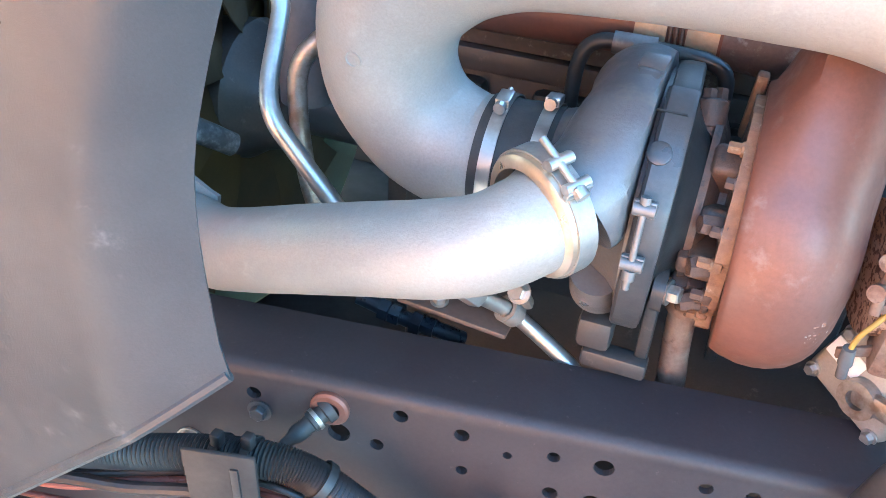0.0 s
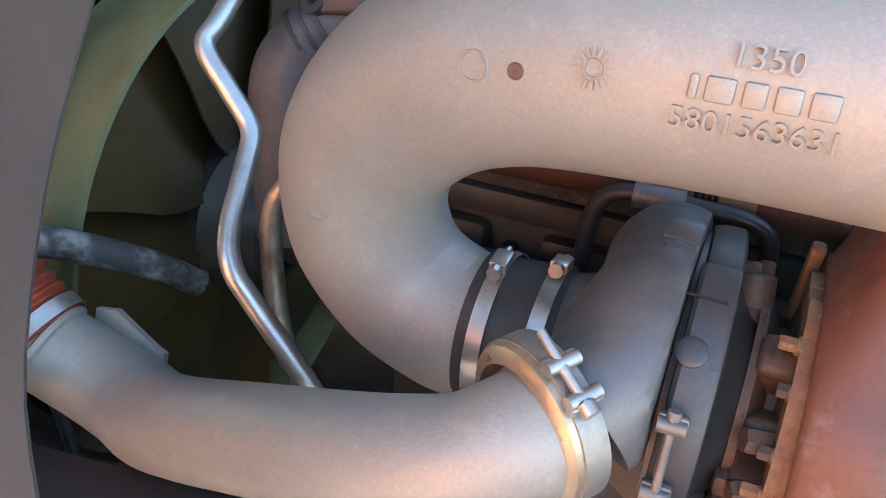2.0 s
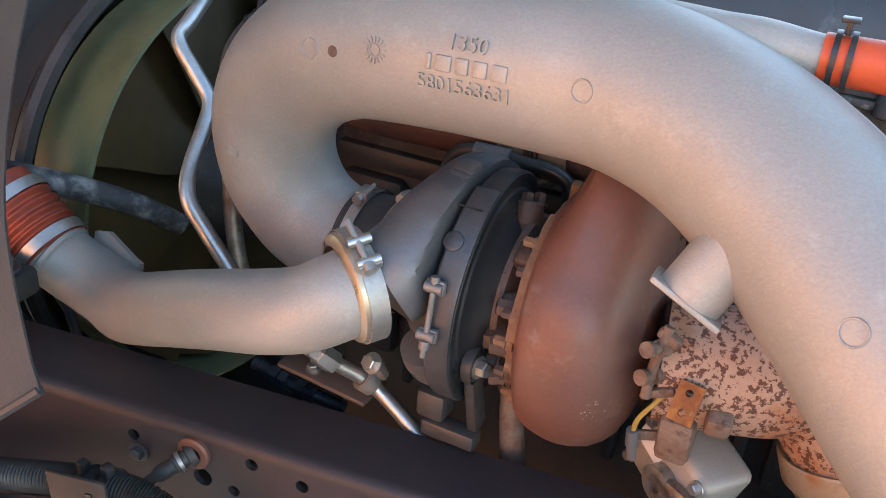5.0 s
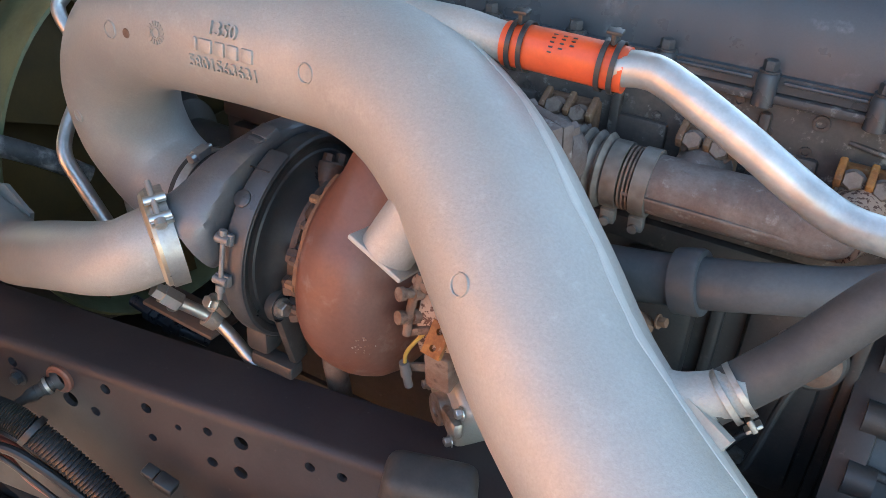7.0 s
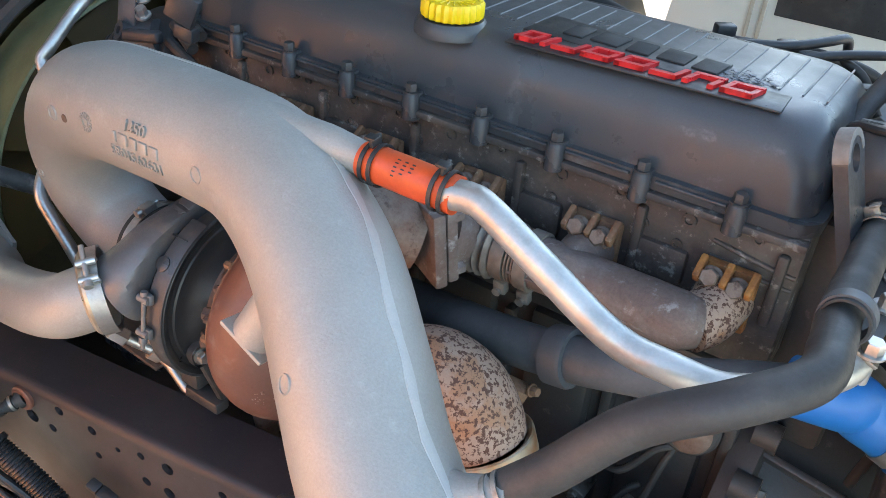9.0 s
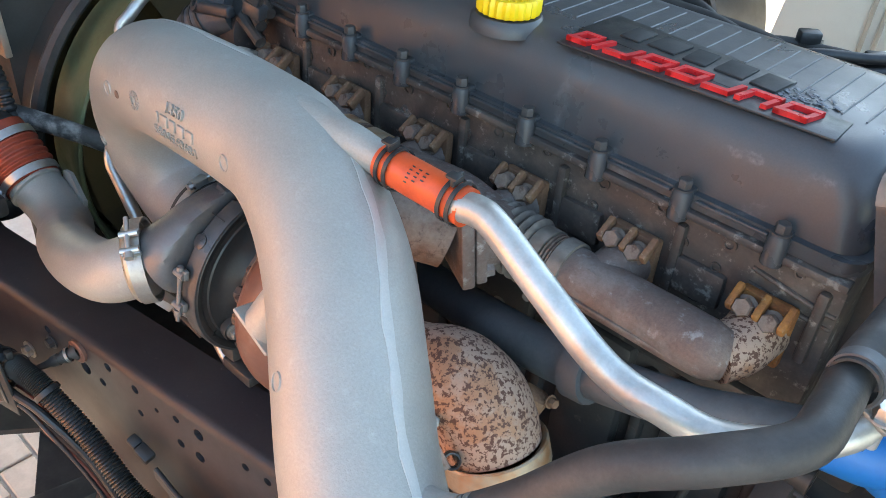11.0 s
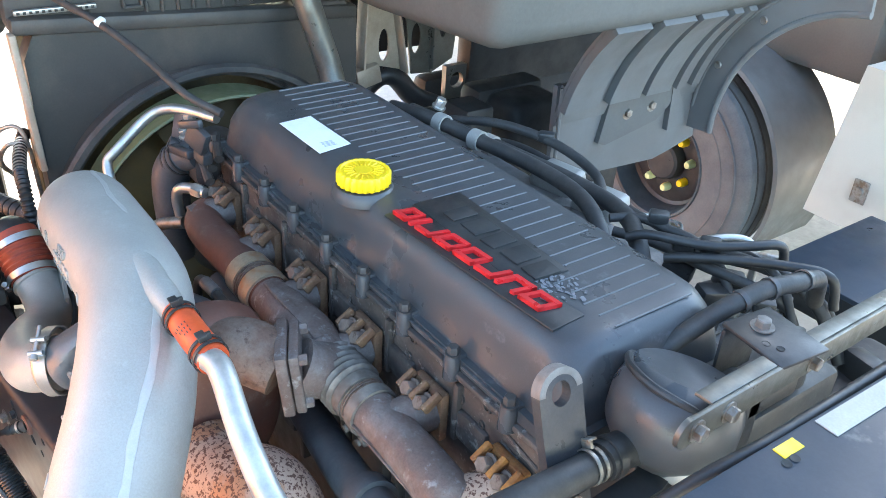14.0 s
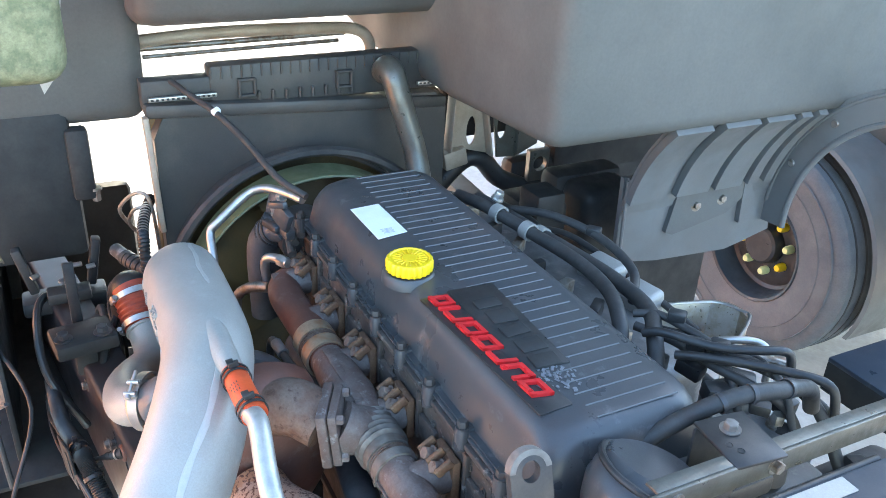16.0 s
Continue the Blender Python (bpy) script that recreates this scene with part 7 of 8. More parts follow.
part("gearbox_top", box(B(), (0.34, 0.55, 0.14), pose(0.80, 0.22, 1.06), 0.03, 3), PAINT, fw)
gp = thing("gearbox_cover_panel", (0.95, 0.35, 1.2), "blue-grey painted sheet panel over the gearbox", "panel")
bm = box(B(), (0.60, 1.25, 0.012), pose(0.990, 0.355, 1.430, 0, 0, -1), 0.004)
cover_sheet = part("sheet", bm, GREYBLUE, gp)
part("folded_edge", box(B(), (0.010, 1.25, 0.045), pose(0.695, 0.360, 1.408, 0, 0, -1), 0.004), GREYBLUE, cover_sheet)
part("leg", box(B(), (0.05, 0.05, 1.0), pose(0.95, 0.3, 0.92), 0.006), BLACK_MATT, gp)
edge_pipe = thing("edge_pipe", (0.665, 0.10, 1.40), "thin black pipe along the edge of the gearbox panel", "pipe")
part("pipe_body", tube(B(), [(0.640, -0.02, 1.36), (0.655, 0.02, 1.388), (0.664, 0.06, 1.400), (0.668, 0.12, 1.404), (0.668, 0.36, 1.404)], 0.0065, 14), BLACK, edge_pipe)
part("yellow_sticker", box(B(), (0.012, 0.026, 0.001), pose(0.698, 0.062, 1.4366, 0, 0, -1), 0), YELLOW, cover_sheet, "yellow marker sticker")
# pale strip paints in the reflection along the panel's edge
part("white_sticker", box(B(), (0.022, 0.150, 0.001), pose(0.703, 0.185, 1.4368, 0, 0, -1), 0), CAST, cover_sheet, "pale strip painted for the light reflecting along the panel edge")
for x, y in ((0.720, -0.178), (0.727, -0.251)):
    clip = part("panel_clip", lathe(B(), (x, y, 1.435), (0, 0, 1), [(0, 0.011), (0.004, 0.011), (0.010, 0.0075), (0.012, 0.003), (0.012, 0)], 22), CAST, cover_sheet, "pale domed fixing")
    part("clip_collar", lathe(B(), (x, y, 1.435), (0, 0, 1), [(0, 0.0135), (0.002, 0.013), (0.002, 0.0108)], 22), YELLOW_DIM, cover_sheet, "yellowish collar")
for y in (0.045, 0.056):
    part("panel_slot", lathe(B(), (0.708, y, 1.4365), (0, 0, 1), [(0, 0.0), (0.0004, 0.0035), (0.0006, 0.0045)], 12), BLACK_MATT, cover_sheet)
for x, y in ((0.80, 0.25), (0.78, 0.55)):
    part("panel_screw", hexbolt(B(), (x, y, 1.435), (0, 0, 1), 0.009, 0.007, 1.5), STEEL_DULL, gp)
rc = thing("gearbox_cables", (0.66, 0.0, 1.15), "black and yellow-tipped cables beside the gearbox", "cables")
for pts, r in (([(0.84, -0.02, 1.27), (0.76, -0.04, 1.28), (0.70, -0.07, 1.255), (0.665, -0.10, 1.20), (0.655, -0.11, 1.12), (0.66, -0.10, 1.05)], 0.006), ([(0.72, 0.12, 1.26), (0.70, 0.05, 1.22), (0.70, 0.0, 1.15), (0.69, -0.02, 1.0)], 0.005), ([(0.60, 0.02, 1.20), (0.62, 0.02, 1.10), (0.61, 0.03, 1.0)], 0.006)):
    part("cable", tube(B(), pts, r, 12), BLACK, rc)
part("yellow_tip", tube(B(), [(0.657, -0.108, 1.095), (0.664, -0.105, 1.06)], 0.0085, 12), YELLOW, rc, "yellow cable sleeve")
gs = thing("gearbox_shaft_tube", (0.64, 0.05, 1.16), "drab grey cylindrical housing beneath the bracket", "housing")
part("cylinder", lathe(B(), (0.585, 0.02, 1.215), (0.75, 0.55, -0.25), [(0, 0), (0, 0.034), (0.012, 0.036), (0.14, 0.036), (0.15, 0.042), (0.17, 0.042), (0.17, 0)], 28), OLIVE_STEEL, gs)
for k in range(7):
    part("fin", lathe(B(), Vector((0.610, 0.075, 1.255)) + Vector((0.008, 0.010, -0.002)) * k, (0.6, 0.78, -0.15), [(0, 0.010), (0.0, 0.020), (0.006, 0.020), (0.006, 0.010)], 20), STEEL_DULL, gs)

# ---- far side of the engine ----
fh = thing("fuel_hose", (-0.05, 0.39, 1.3), "thick black fuel hose along the far side of the cover", "hose")
part("hose_body", tube(B(), [(-0.36, 0.36, 1.315), (-0.26, 0.372, 1.326), (-0.144, 0.402, 1.318), (0.0, 0.42, 1.318), (0.12, 0.40, 1.325), (0.20, 0.365, 1.318), (0.23, 0.350, 1.285), (0.235, 0.35, 1.22)], 0.013, 18), RUBBER, fh)
fh2 = thing("fuel_hose", (-0.05, 0.43, 1.28), "black fuel hose with pale clips beside the cover", "hose")
part("hose_body", tube(B(), [(-0.38, 0.42, 1.29), (-0.24, 0.425, 1.30), (-0.10, 0.45, 1.298), (0.05, 0.465, 1.30), (0.17, 0.45, 1.305), (0.25, 0.40, 1.305), (0.29, 0.38, 1.26)], 0.014, 18), RUBBER, fh2)
for p_, r_ in (((-0.144, 0.402, 1.318), 0.0145), ((-0.150, 0.438, 1.299), 0.0152), ((-0.224, 0.380, 1.325), 0.0145)):
    tagged(part("pipe_clip", ring(B(), p_, (1, 0.15, 0), r_, 0.022, 0.004, 22), CAST), "pale grey plastic pipe clip on the fuel hoses", "pipe clip", "pipe clips")
part("screw", hexbolt(B(), (-0.25, 0.39, 1.345), (0.3, 0.2, 1), 0.010, 0.016), STEEL, fh2)
ff = thing("intake_manifold", (-0.1, 0.47, 1.05), "pale alloy intake manifold on the far side of the engine", "engine part")
bm = box(B(), (0.70, 0.13, 0.16), pose(-0.08, 0.46, 1.16), 0.03, 4)
part("plenum", bm, CAST_DARK, ff)
for x in (-0.05, 0.06):
    part("pale_cover", box(B(), (0.085, 0.07, 0.075), pose(x, 0.525, 1.235, 8, 0, 10), 0.012, 3), CAST, ff, "bright alloy cover")
for k in range(8):
    x = -0.36 + 0.09 * k
    part("bracket", box(B(), (0.02, 0.05, 0.03), pose(x, 0.385 + 0.01 * (k % 3), 1.265, 0, 0, 20 * (k % 3)), 0.004), BLACK if k % 2 else STEEL_DULL, ff)
fw2 = thing("engine_wiring", (0.3, 0.5, 1.3), "bundle of black hoses and cables behind the cover", "wiring")
for pts, r in (([(0.22, 0.43, 1.30), (0.30, 0.47, 1.312), (0.37, 0.50, 1.315), (0.43, 0.50, 1.30), (0.47, 0.49, 1.25)], 0.006),
               ([(0.26, 0.45, 1.295), (0.33, 0.47, 1.30), (0.40, 0.52, 1.295), (0.46, 0.56, 1.27), (0.50, 0.58, 1.22)], 0.005),
               ([(0.18, 0.41, 1.31), (0.205, 0.442, 1.315), (0.26, 0.452, 1.318), (0.31, 0.457, 1.318), (0.36, 0.455, 1.30), (0.40, 0.45, 1.25)], 0.007),
               ([(0.20, 0.40, 1.30), (0.26, 0.43, 1.300), (0.336, 0.440, 1.300), (0.40, 0.47, 1.29), (0.442, 0.500, 1.27), (0.47, 0.53, 1.20)], 0.008),
               ([(0.31, 0.46, 1.305), (0.36, 0.485, 1.31), (0.42, 0.52, 1.30), (0.47, 0.54, 1.27), (0.52, 0.55, 1.20)], 0.010),
               ([(0.468, 0.195, 1.325), (0.475, 0.225, 1.348), (0.488, 0.275, 1.375), (0.497, 0.335, 1.385), (0.505, 0.385, 1.382), (0.500, 0.435, 1.368), (0.488, 0.475, 1.343), (0.48, 0.50, 1.30)], 0.012),
               ([(-0.30, 0.46, 1.29), (-0.2, 0.50, 1.31), (-0.08, 0.53, 1.31), (0.04, 0.52, 1.30), (0.12, 0.46, 1.29)], 0.009),
               ([(-0.34, 0.50, 1.22), (-0.2, 0.54, 1.26), (0.0, 0.56, 1.25), (0.2, 0.55, 1.25)], 0.007)):
    part("hose", tube(B(), pts, r, 14), RUBBER, fw2)
for x, y, z in ((0.24, 0.45, 1.330), (0.33, 0.46, 1.325), (0.30, 0.44, 1.315), (0.45, 0.43, 1.30), (-0.1, 0.53, 1.315)):
    part("connector", box(B(), (0.03, 0.022, 0.018), pose(x, y, z, 0, 0, 40), 0.004), BLACK, fw2)
for p_, d_ in (((0.492, 0.295, 1.3790), (0.15, 1, 0.25)), ((0.498, 0.340, 1.3850), (0.12, 1, 0.0)), ((0.5045, 0.400, 1.3800), (-0.05, 1, -0.25))):
    part("hose_band", ring(B(), p_, d_, 0.0125, 0.007, 0.0015, 20), BAND_GREY, fw2)
for pts in ([(0.245, 0.378, 1.318), (0.27, 0.394, 1.330), (0.337, 0.438, 1.333), (0.375, 0.49, 1.336), (0.392, 0.530, 1.334), (0.397, 0.545, 1.315), (0.40, 0.55, 1.26)], [(0.30, 0.40, 1.305), (0.345, 0.432, 1.318), (0.42, 0.50, 1.325), (0.47, 0.545, 1.318), (0.485, 0.555, 1.27)]):
    part("hose", tube(B(), pts, 0.0072, 12), BLACK, fw2)
part("steel_tube", tube(B(), [(0.27, 0.47, 1.29), (0.30, 0.52, 1.302), (0.325, 0.555, 1.302), (0.345, 0.562, 1.285), (0.35, 0.56, 1.24)], 0.0065, 12), STEEL, fw2, "bright steel tube")
part("steel_tube", tube(B(), [(0.29, 0.455, 1.29), (0.34, 0.50, 1.300), (0.385, 0.543, 1.302), (0.405, 0.550, 1.285), (0.41, 0.55, 1.23)], 0.0075, 12), STEEL_DULL, fw2, "grey steel tube")
pump = thing("fuel_pump", (0.42, 0.44, 1.1), "dark fuel pump body behind the engine cover", "fuel pump")
bm = box(B(), (0.16, 0.16, 0.18), pose(0.43, 0.44, 1.15, 0, 0, 12), 0.025, 3)
lathe(bm, (0.36, 0.47, 1.21), (0, 0, 1), [(0, 0.045), (0.03, 0.043), (0.045, 0.034), (0.05, 0)], 28)
part("body", bm, CAST_DARK, pump)
for x, y, z, a in ((0.30, 0.44, 1.27, 20), (0.35, 0.50, 1.26, 50), (0.41, 0.53, 1.25, 10), (0.46, 0.50, 1.23, 35), (0.37, 0.43, 1.27, 70)):
    part("pump_block", box(B(), (0.045, 0.030, 0.028), pose(x, y, z, 5, 8, a), 0.005), BLACK, pump)
for x, y in ((0.40, 0.40), (0.47, 0.42), (0.44, 0.49)):
    part("banjo_bolt", hexbolt(B(), (x, y, 1.24), (0, 0, 1), 0.011, 0.018, 1.4), STEEL_DULL, pump)
fb = thing("far_bracket", (-0.93, 0.70, 1.1), "pale primed pressed-steel bracket with slotted holes", "bracket")
SB = Matrix.Translation((-0.95, 0.69, 1.28)) @ Matrix(((0, 0, 1, 0), (1, 0, 0, 0), (0, 1, 0, 0), (0, 0, 0, 1)))
part("slotted_plate", plate_with_hole([(-0.048, -0.095), (0.078, -0.130), (0.034, 0.130), (-0.060, 0.130)], (0.021, -0.054), 0.016, 0.044, 0.006, SB), BEIGE, fb, smooth=False)
part("flange", box(B(), (0.05, 0.006, 0.23), pose(-0.928, 0.632, 1.295, -3, 0, 0), 0.002), BEIGE, fb)
part("flange", box(B(), (0.04, 0.006, 0.27), pose(-0.932, 0.747, 1.280, 10, 0, 0), 0.002), BEIGE, fb)
part("foot", box(B(), (0.06, 0.075, 0.055), pose(-0.955, 0.655, 1.150, 12, 0, 0), 0.006), BEIGE, fb)
for y, z in ((0.655, 1.365), (0.705, 1.355)):
    part("bracket_bolt", hexbolt(B(), (-0.946, y, z), (1, 0, 0), 0.011, 0.010), STEEL_DULL, fb)
fb2 = thing("far_bracket", (-0.94, 0.86, 1.1), "drab pressed-steel bracket with two oval slots and a fork lug", "bracket")
S2 = Matrix.Translation((-0.94, 0.86, 1.24)) @ Matrix(((0, 0, 1, 0), (1, 0, 0, 0), (0, 1, 0, 0), (0, 0, 0, 1)))
part("slotted_plate", plate_with_hole([(-0.062, -0.105), (0.000, -0.110), (0.000, 0.160), (-0.100, 0.160)], (-0.050, -0.005), 0.016, 0.042, 0.006, S2), OLIVE_STEEL, fb2, smooth=False)
part("slotted_plate", plate_with_hole([(0.000, -0.110), (0.091, -0.084), (0.125, 0.160), (0.000, 0.160)], (0.045, 0.020), 0.015, 0.036, 0.006, S2 @ pose(0, 0, 0.004, 0, 12, 0)), OLIVE_STEEL, fb2, smooth=False)
part("fold", box(B(), (0.024, 0.006, 0.25), pose(-0.930, 0.860, 1.268), 0.002), OLIVE_STEEL, fb2)
part("lower_lug", plate_with_hole([(-0.040, -0.055), (0.030, -0.055), (0.034, 0.045), (-0.040, 0.045)], (0, 0), 0.024, 0.024, 0.02, S2 @ pose(0.095, -0.145, 0.0)), OLIVE_STEEL, fb2, smooth=False)
part("side_bolt", hexbolt(B(), (-0.925, 0.985, 1.285), (1, 0, 0), 0.012, 0.010), STEEL_DULL, fb2)
fx = thing("far_chassis_parts", (-0.7, 0.95, 0.9), "dark steering and chassis parts behind the engine", "chassis parts")
bm = box(B(), (0.10, 0.25, 0.30), pose(-0.80, 1.02, 0.98), 0.03)
box(bm, (0.16, 0.14, 0.10), pose(-0.72, 0.80, 1.05), 0.02)
box(bm, (0.10, 0.09, 0.07), pose(-0.62, 0.76, 1.13), 0.012)
part("block", bm, BLACK_MATT, fx)
part("rod", tube(B(), [(-0.9, 0.62, 1.05), (-0.6, 0.66, 1.12), (-0.3, 0.66, 1.1), (0.2, 0.68, 1.05)], 0.016, 14), BLACK, fx)

part("front_panel", box(B(), (0.08, 0.95, 0.87), pose(-1.06, 1.38, 0.64), 0.03), BLACK_MATT, fx)
part("front_panel", box(B(), (0.08, 0.80, 0.60), pose(-1.05, 1.46, 1.30), 0.03), BLACK_MATT, fx)
part("front_panel", box(B(), (0.05, 0.36, 0.36), pose(-1.03, 0.82, 1.36), 0.02), BLACK_MATT, fx)
part("cross_hose", tube(B(), [(-0.99, 0.60, 1.02), (-0.98, 0.70, 1.12), (-0.97, 0.76, 1.125), (-0.96, 0.82, 1.06), (-0.95, 0.90, 1.02)], 0.030, 16), BLACK, fx)
part("steering_box", box(B(), (0.16, 0.20, 0.34), pose(-0.70, 1.02, 0.95), 0.04, 3), BLACK_MATT, fx)

# far-side arch liner with its bracket
fl = thing("wheel_arch_liner", (-0.4, 1.2, 1.0), "dark ribbed plastic wheel-arch liner with bolted bracket", "wheel arch liner")
ACX, ACZ = 0.07, 1.08


def arch_skin(y0, y1, r, th0, th1, steps=16, thick=0.008):
    """A stretch of the arch between two places across, from angle th0 up to th1."""
    bm = B()
    rows = []
    for k in range(steps + 1):
        a = radians(th0 + (th1 - th0) * k / steps)
        c, s = math.cos(a), math.sin(a)
        rows.append([bm.verts.new((ACX - q * c, y, ACZ + q * s)) for y, q in ((y0, r), (y1, r), (y1, r + thick), (y0, r + thick))])
    for p, q in zip(rows, rows[1:]):
        for j in range(4):
            bm.faces.new((p[j], p[(j + 1) % 4], q[(j + 1) % 4], q[j]))
    bm.faces.new(rows[0])
    bm.faces.new(rows[-1][::-1])
    return bm


liner = part("liner", arch_skin(0.874, 1.405, 0.502, 8, 45, 16), FENDER, fl, angle=50)
for y0, y1 in ((0.874, 0.985), (1.025, 1.135), (1.158, 1.250), (1.275, 1.310), (1.335, 1.365)):
    part("liner_rib", arch_skin(y0, y1, 0.480, 13, 44.5, 14, 0.021), FENDER, liner)
flap_out = [(0.880, 1.04), (0.930, 1.0), (1.03, 0.985), (1.28, 0.972), (1.34, 0.985), (1.44, 1.010), (1.395, 1.225), (0.874, 1.250)]
YZ = Matrix(((0, 0, 1, -0.440), (1, 0, 0, 0), (0, 1, 0, 0), (0, 0, 0, 1)))
flap = part("flap", prism(B(), flap_out, 0.014, YZ), FENDER, fl, smooth=False)
part("flap_edge", tube(B(), [(-0.418, 0.876, 1.250), (-0.418, 1.10, 1.242), (-0.418, 1.385, 1.228)], 0.006, 8), FENDER, flap)
part("flap_edge", tube(B(), [(-0.418, 0.876, 1.248), (-0.418, 0.882, 1.04)], 0.005, 8), FENDER, flap)
ACX -= 0.045
rim_flange = part("rim_flange", arch_skin(1.400, 1.412, 0.385, -4, 84, 24, 0.085), FENDER, fl, angle=50)
ACX += 0.045
part("rim_bead", tube(B(), [(ACX - 0.045 - 0.385 * math.cos(radians(w)), 1.404, ACZ + 0.385 * math.sin(radians(w))) for w in range(-4, 85, 8)], 0.009, 10, 3), FENDER, rim_flange)
part("rim_bead", tube(B(), [(ACX - 0.045 - 0.455 * math.cos(radians(w)), 1.400, ACZ + 0.455 * math.sin(radians(w))) for w in range(4, 85, 8)], 0.005, 8, 3), FENDER, rim_flange)
for x, z in ((-0.375, 1.242), (-0.274, 1.387)):
    part("rim_rivet", lathe(B(), (x, 1.400, z), (0, -1, 0), [(0, 0.011), (0.004, 0.009), (0.005, 0)], 14), STEEL_DULL, rim_flange)
holder = part("bracket", prism(B(), [(1.03, 1.075), (1.055, 1.065), (1.24, 1.10), (1.285, 1.135), (1.30, 1.165), (1.28, 1.20), (1.23, 1.21), (1.08, 1.205), (1.05, 1.18)], 0.016, YZ @ Matrix.Translation((0, 0, 0.014))), CAB, fl, smooth=False)
for y, z in ((1.134, 1.144), (1.224, 1.150)):
    part("bracket_bolt", hexbolt(B(), (-0.420, y - 0.011, z - 0.003), (1, 0, 0.1), 0.011, 0.009, 1.6), STEEL_DULL, holder)
part("stiffener", prism(B(), [(1.295, 1.06), (1.36, 1.075), (1.345, 1.12), (1.30, 1.20), (1.285, 1.20)], 0.02, YZ @ Matrix.Translation((0, 0, 0.014))), FENDER, flap, smooth=False)

scoop = thing("heat_shield", (-0.33, 1.2, 0.7), "polished folded metal heat shield with pale rim", "heat shield")
bm = B()
pr = [(-0.46, 1.02), (-0.40, 1.24), (-0.33, 1.285), (-0.28, 1.27), (-0.15, 1.05)]
lo = [bm.verts.new((x + 0.04, y - 0.05, 0.66)) for x, y in pr]
hi = [bm.verts.new((x, y, 0.82)) for x, y in pr]
for k in range(4):
    bm.faces.new((lo[k], lo[k + 1], hi[k + 1], hi[k]))
ret = bmesh.ops.extrude_face_region(bm, geom=bm.faces[:])
bmesh.ops.translate(bm, verts=[v for v in ret["geom"] if isinstance(v, bmesh.types.BMVert)], vec=(-0.004, 0.004, 0))
part("sheet", bm, GOLD_STEEL, scoop, smooth=False)
part("rim", tube(B(), [(x, y, 0.822) for x, y in pr], 0.005, 8, 4), STEEL, scoop)
slab = thing("side_cover", (0.35, 1.1, 1.0), "dark blue-grey side cover beyond the far rail", "panel")
part("sheet", box(B(), (0.50, 0.42, 0.014), pose(0.32, 1.345, 0.95, 0, 0, 0), 0.004), GREYBLUE, slab)
part("fold", box(B(), (0.50, 0.014, 0.08), pose(0.32, 1.142, 0.905), 0.004), BLACK_MATT, slab)
part("leg", box(B(), (0.05, 0.05, 1.17), pose(0.45, 1.40, 0.362), 0.006), BLACK_MATT, slab)

# ---- neighbouring vehicle ----
W = Vector((-1.371, 2.541, 0.30))
wheel = thing("truck_wheel", (W.x, W.y, -0.22), "truck wheel with yellow wheel-nut indicators on a parked vehicle", "wheel")
bm = lathe(B(), W, (0, -1, 0), [(-0.27, 0.30), (-0.27, 0.46), (-0.24, 0.505), (-0.18, 0.52), (0.0, 0.52), (0.018, 0.505), (0.03, 0.475), (0.038, 0.43), (0.036, 0.36), (0.026, 0.290), (0.020, 0.272), (-0.02, 0.262), (-0.27, 0.255)], 64)
part("tyre", bm, TYRE, wheel)
for k, y in enumerate((-0.04, -0.10, -0.15)):
    part("tread_groove", lathe(B(), W + Vector((0, 0.0, 0)), (0, -1, 0), [(y - 0.006, 0.519), (y - 0.005, 0.5215), (y + 0.005, 0.5215), (y + 0.006, 0.519)], 64), BLACK, wheel)
for r in (0.455, 0.385):
    part("sidewall_ring", lathe(B(), W, (0, -1, 0), [(0.036, r), (0.0405, r + 0.003), (0.036, r + 0.007)], 64), TYRE, wheel)
rim = part("rim", lathe(B(), W, (0, -1, 0), [(0.018, 0.274), (0.026, 0.268), (0.020, 0.256), (-0.02, 0.246), (-0.09, 0.232), (-0.10, 0.215), (-0.085, 0.19), (-0.085, 0.14), (-0.085, 0.0)], 56), RIM, wheel)
part("hub", lathe(B(), W, (0, -1, 0), [(-0.085, 0.098), (-0.03, 0.092), (-0.02, 0.08), (-0.02, 0.0)], 36), BLACK, wheel)
for k in range(8):
    a = 2 * math.pi * (k + 0.25) / 8
    c = W + Vector((0.1375 * math.cos(a), 0.085, 0.1375 * math.sin(a)))
    part("nut_indicator", lathe(B(), c, (0, -1, 0), [(0, 0), (0, 0.021), (0.03, 0.021), (0.045, 0.015), (0.045, 0)], 12), YELLOW_DIM if k in (0, 5, 6) else YELLOW, rim, "yellow wheel-nut indicator")
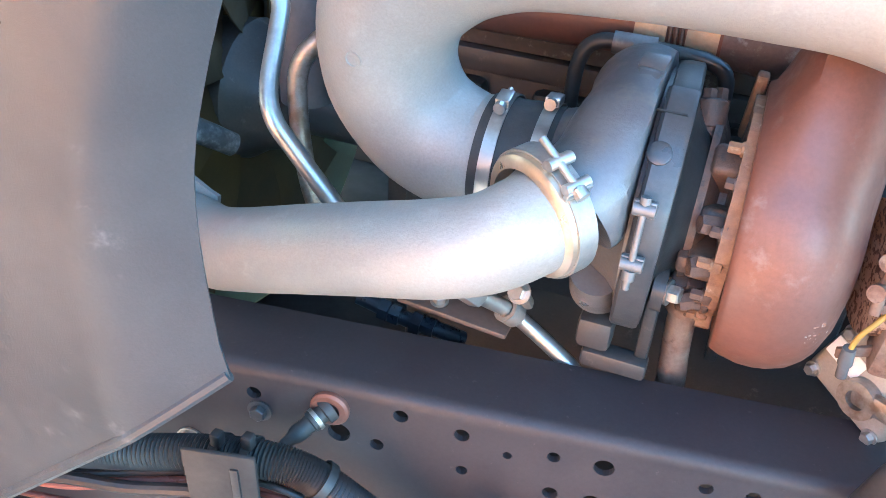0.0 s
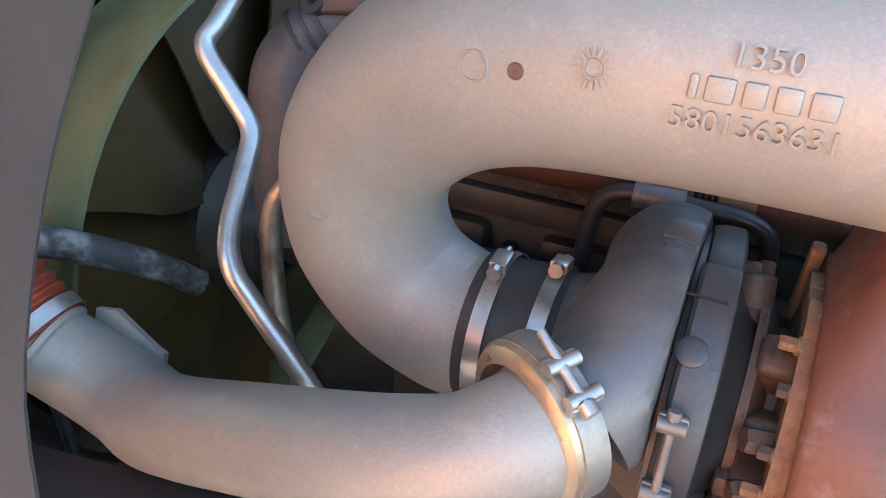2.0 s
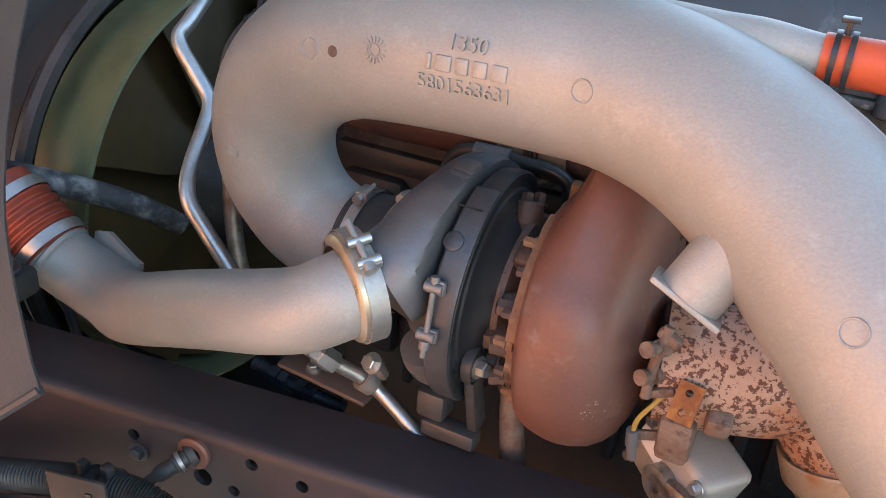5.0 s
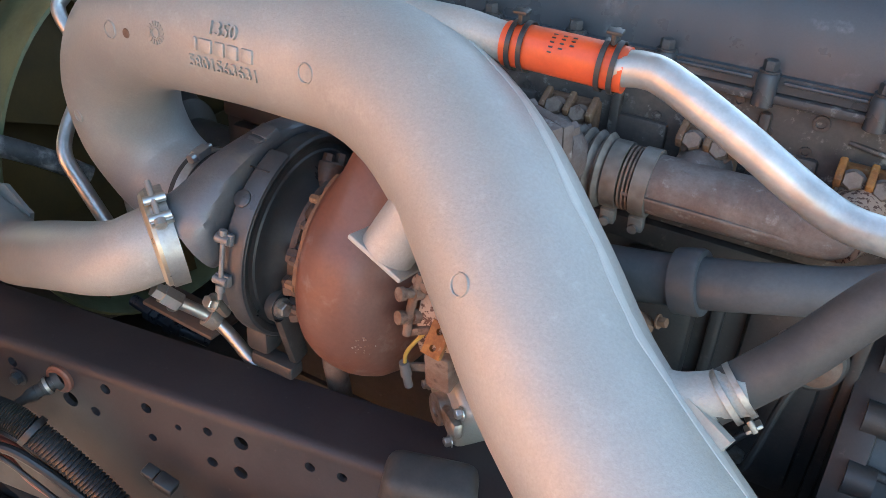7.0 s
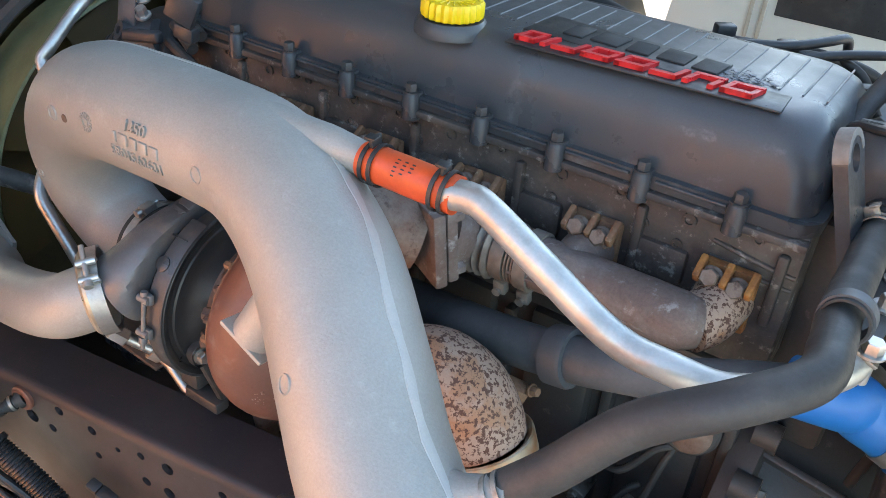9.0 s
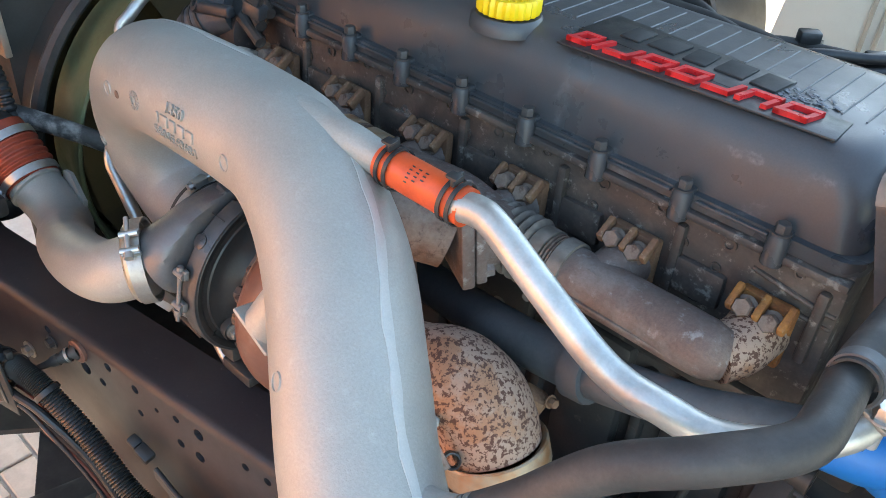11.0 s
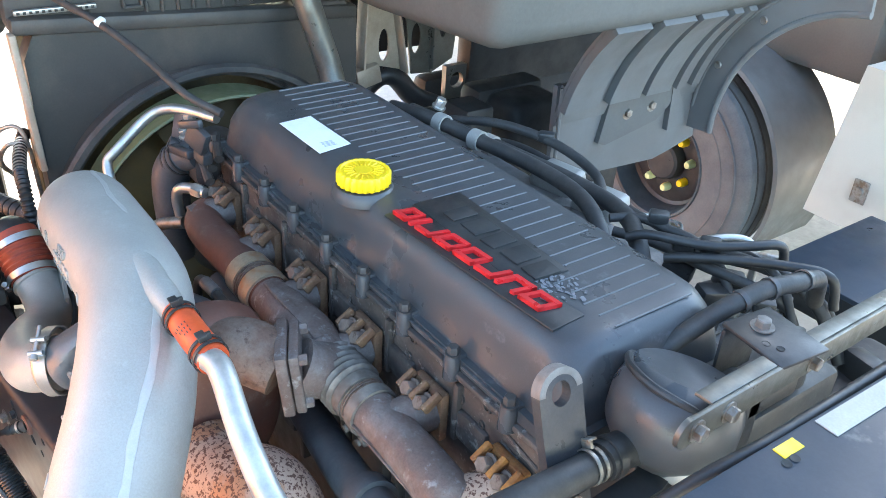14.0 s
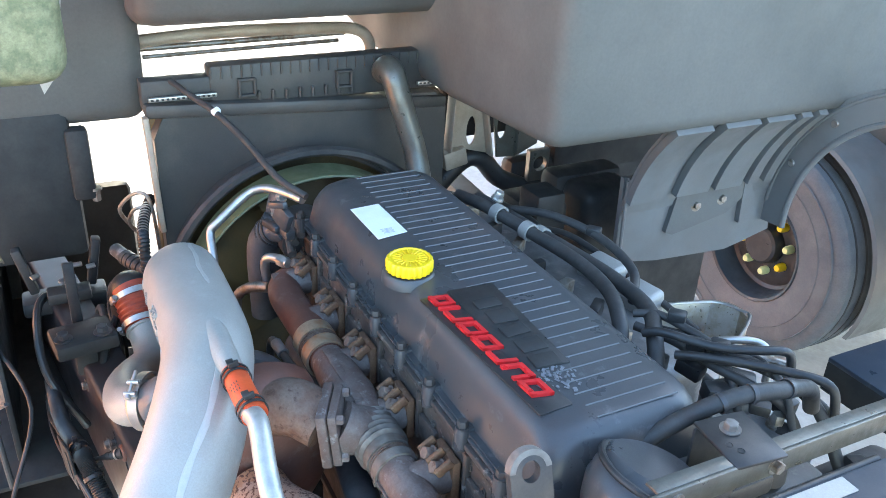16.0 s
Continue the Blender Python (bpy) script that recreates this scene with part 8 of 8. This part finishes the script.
nb = thing("parked_truck", (-1.5, 3.6, 0.4), "parked neighbouring truck body in shade", "truck")
part("mudguard", lathe(B(), W + Vector((0.02, 0.2, 0.02)), (0, -1, 0), [(-0.30, 0.575), (0.14, 0.575), (0.15, 0.56), (0.14, 0.565), (-0.30, 0.565)], 40, arc=200, start=-115), FENDER, nb)
part("body", box(B(), (5.4, 2.3, 2.6), pose(-3.4, 4.05, 2.12), 0.05), CAB, nb)
part("box_body", box(B(), (3.5, 2.3, 0.9), pose(1.20, 4.05, 1.27), 0.05), BEIGE_BOX, nb, "cream panelled body")
part("chassis", box(B(), (6.0, 0.9, 0.25), pose(-1.6, 4.0, 0.80), 0.02), BLACK_MATT, nb)
lk = thing("locker", (0.3, 2.9, -0.2), "beige panelled side locker on the neighbouring truck", "locker")
part("box", prism(B(), [(-0.60, -0.30), (0.60, -0.30), (0.60, 0.30), (-0.53, 0.30)], 1.2, Matrix.Translation((0.05, 2.42 + 0.6, 0.76)) @ pose(0, 0, 0, 90, 0, 0)), BEIGE_BOX, lk, smooth=False)
part("window_band", box(B(), (0.76, 0.008, 0.20), pose(0.26, 2.418, 0.945), 0.003), BLACK, lk, "dark window band")
for x in (-0.205, -0.160):
    part("trim_strip", box(B(), (0.016, 0.010, 0.58), pose(x, 2.417, 0.76), 0.003), BEIGE, lk)
bm = box(B(), (0.06, 0.01, 0.09), pose(-0.36, 2.415, 0.62), 0.004)
lathe(bm, (-0.36, 2.41, 0.62), (0, -1, 0), [(0, 0.02), (0.012, 0.018), (0.012, 0)], 16)
part("latch", bm, STEEL_DULL, lk)

# ---- paving blocks of the yard beside the truck ----
paver = None
for i in range(10):
    for j in range(9):
        x, y = -1.95 + 0.205 * i + (0.10 if j % 2 else 0.0), -0.95 + 0.105 * j
        if paver is None:
            paver = part("paving_block", box(B(), (0.196, 0.096, 0.012), pose(x, y, -0.217), 0.003, 1), CONCRETE, ground)
            px, py = x, y
        else:
            again(paver, (x - px, y - py, 0.0006 * ((i * 7 + j * 3) % 4)))
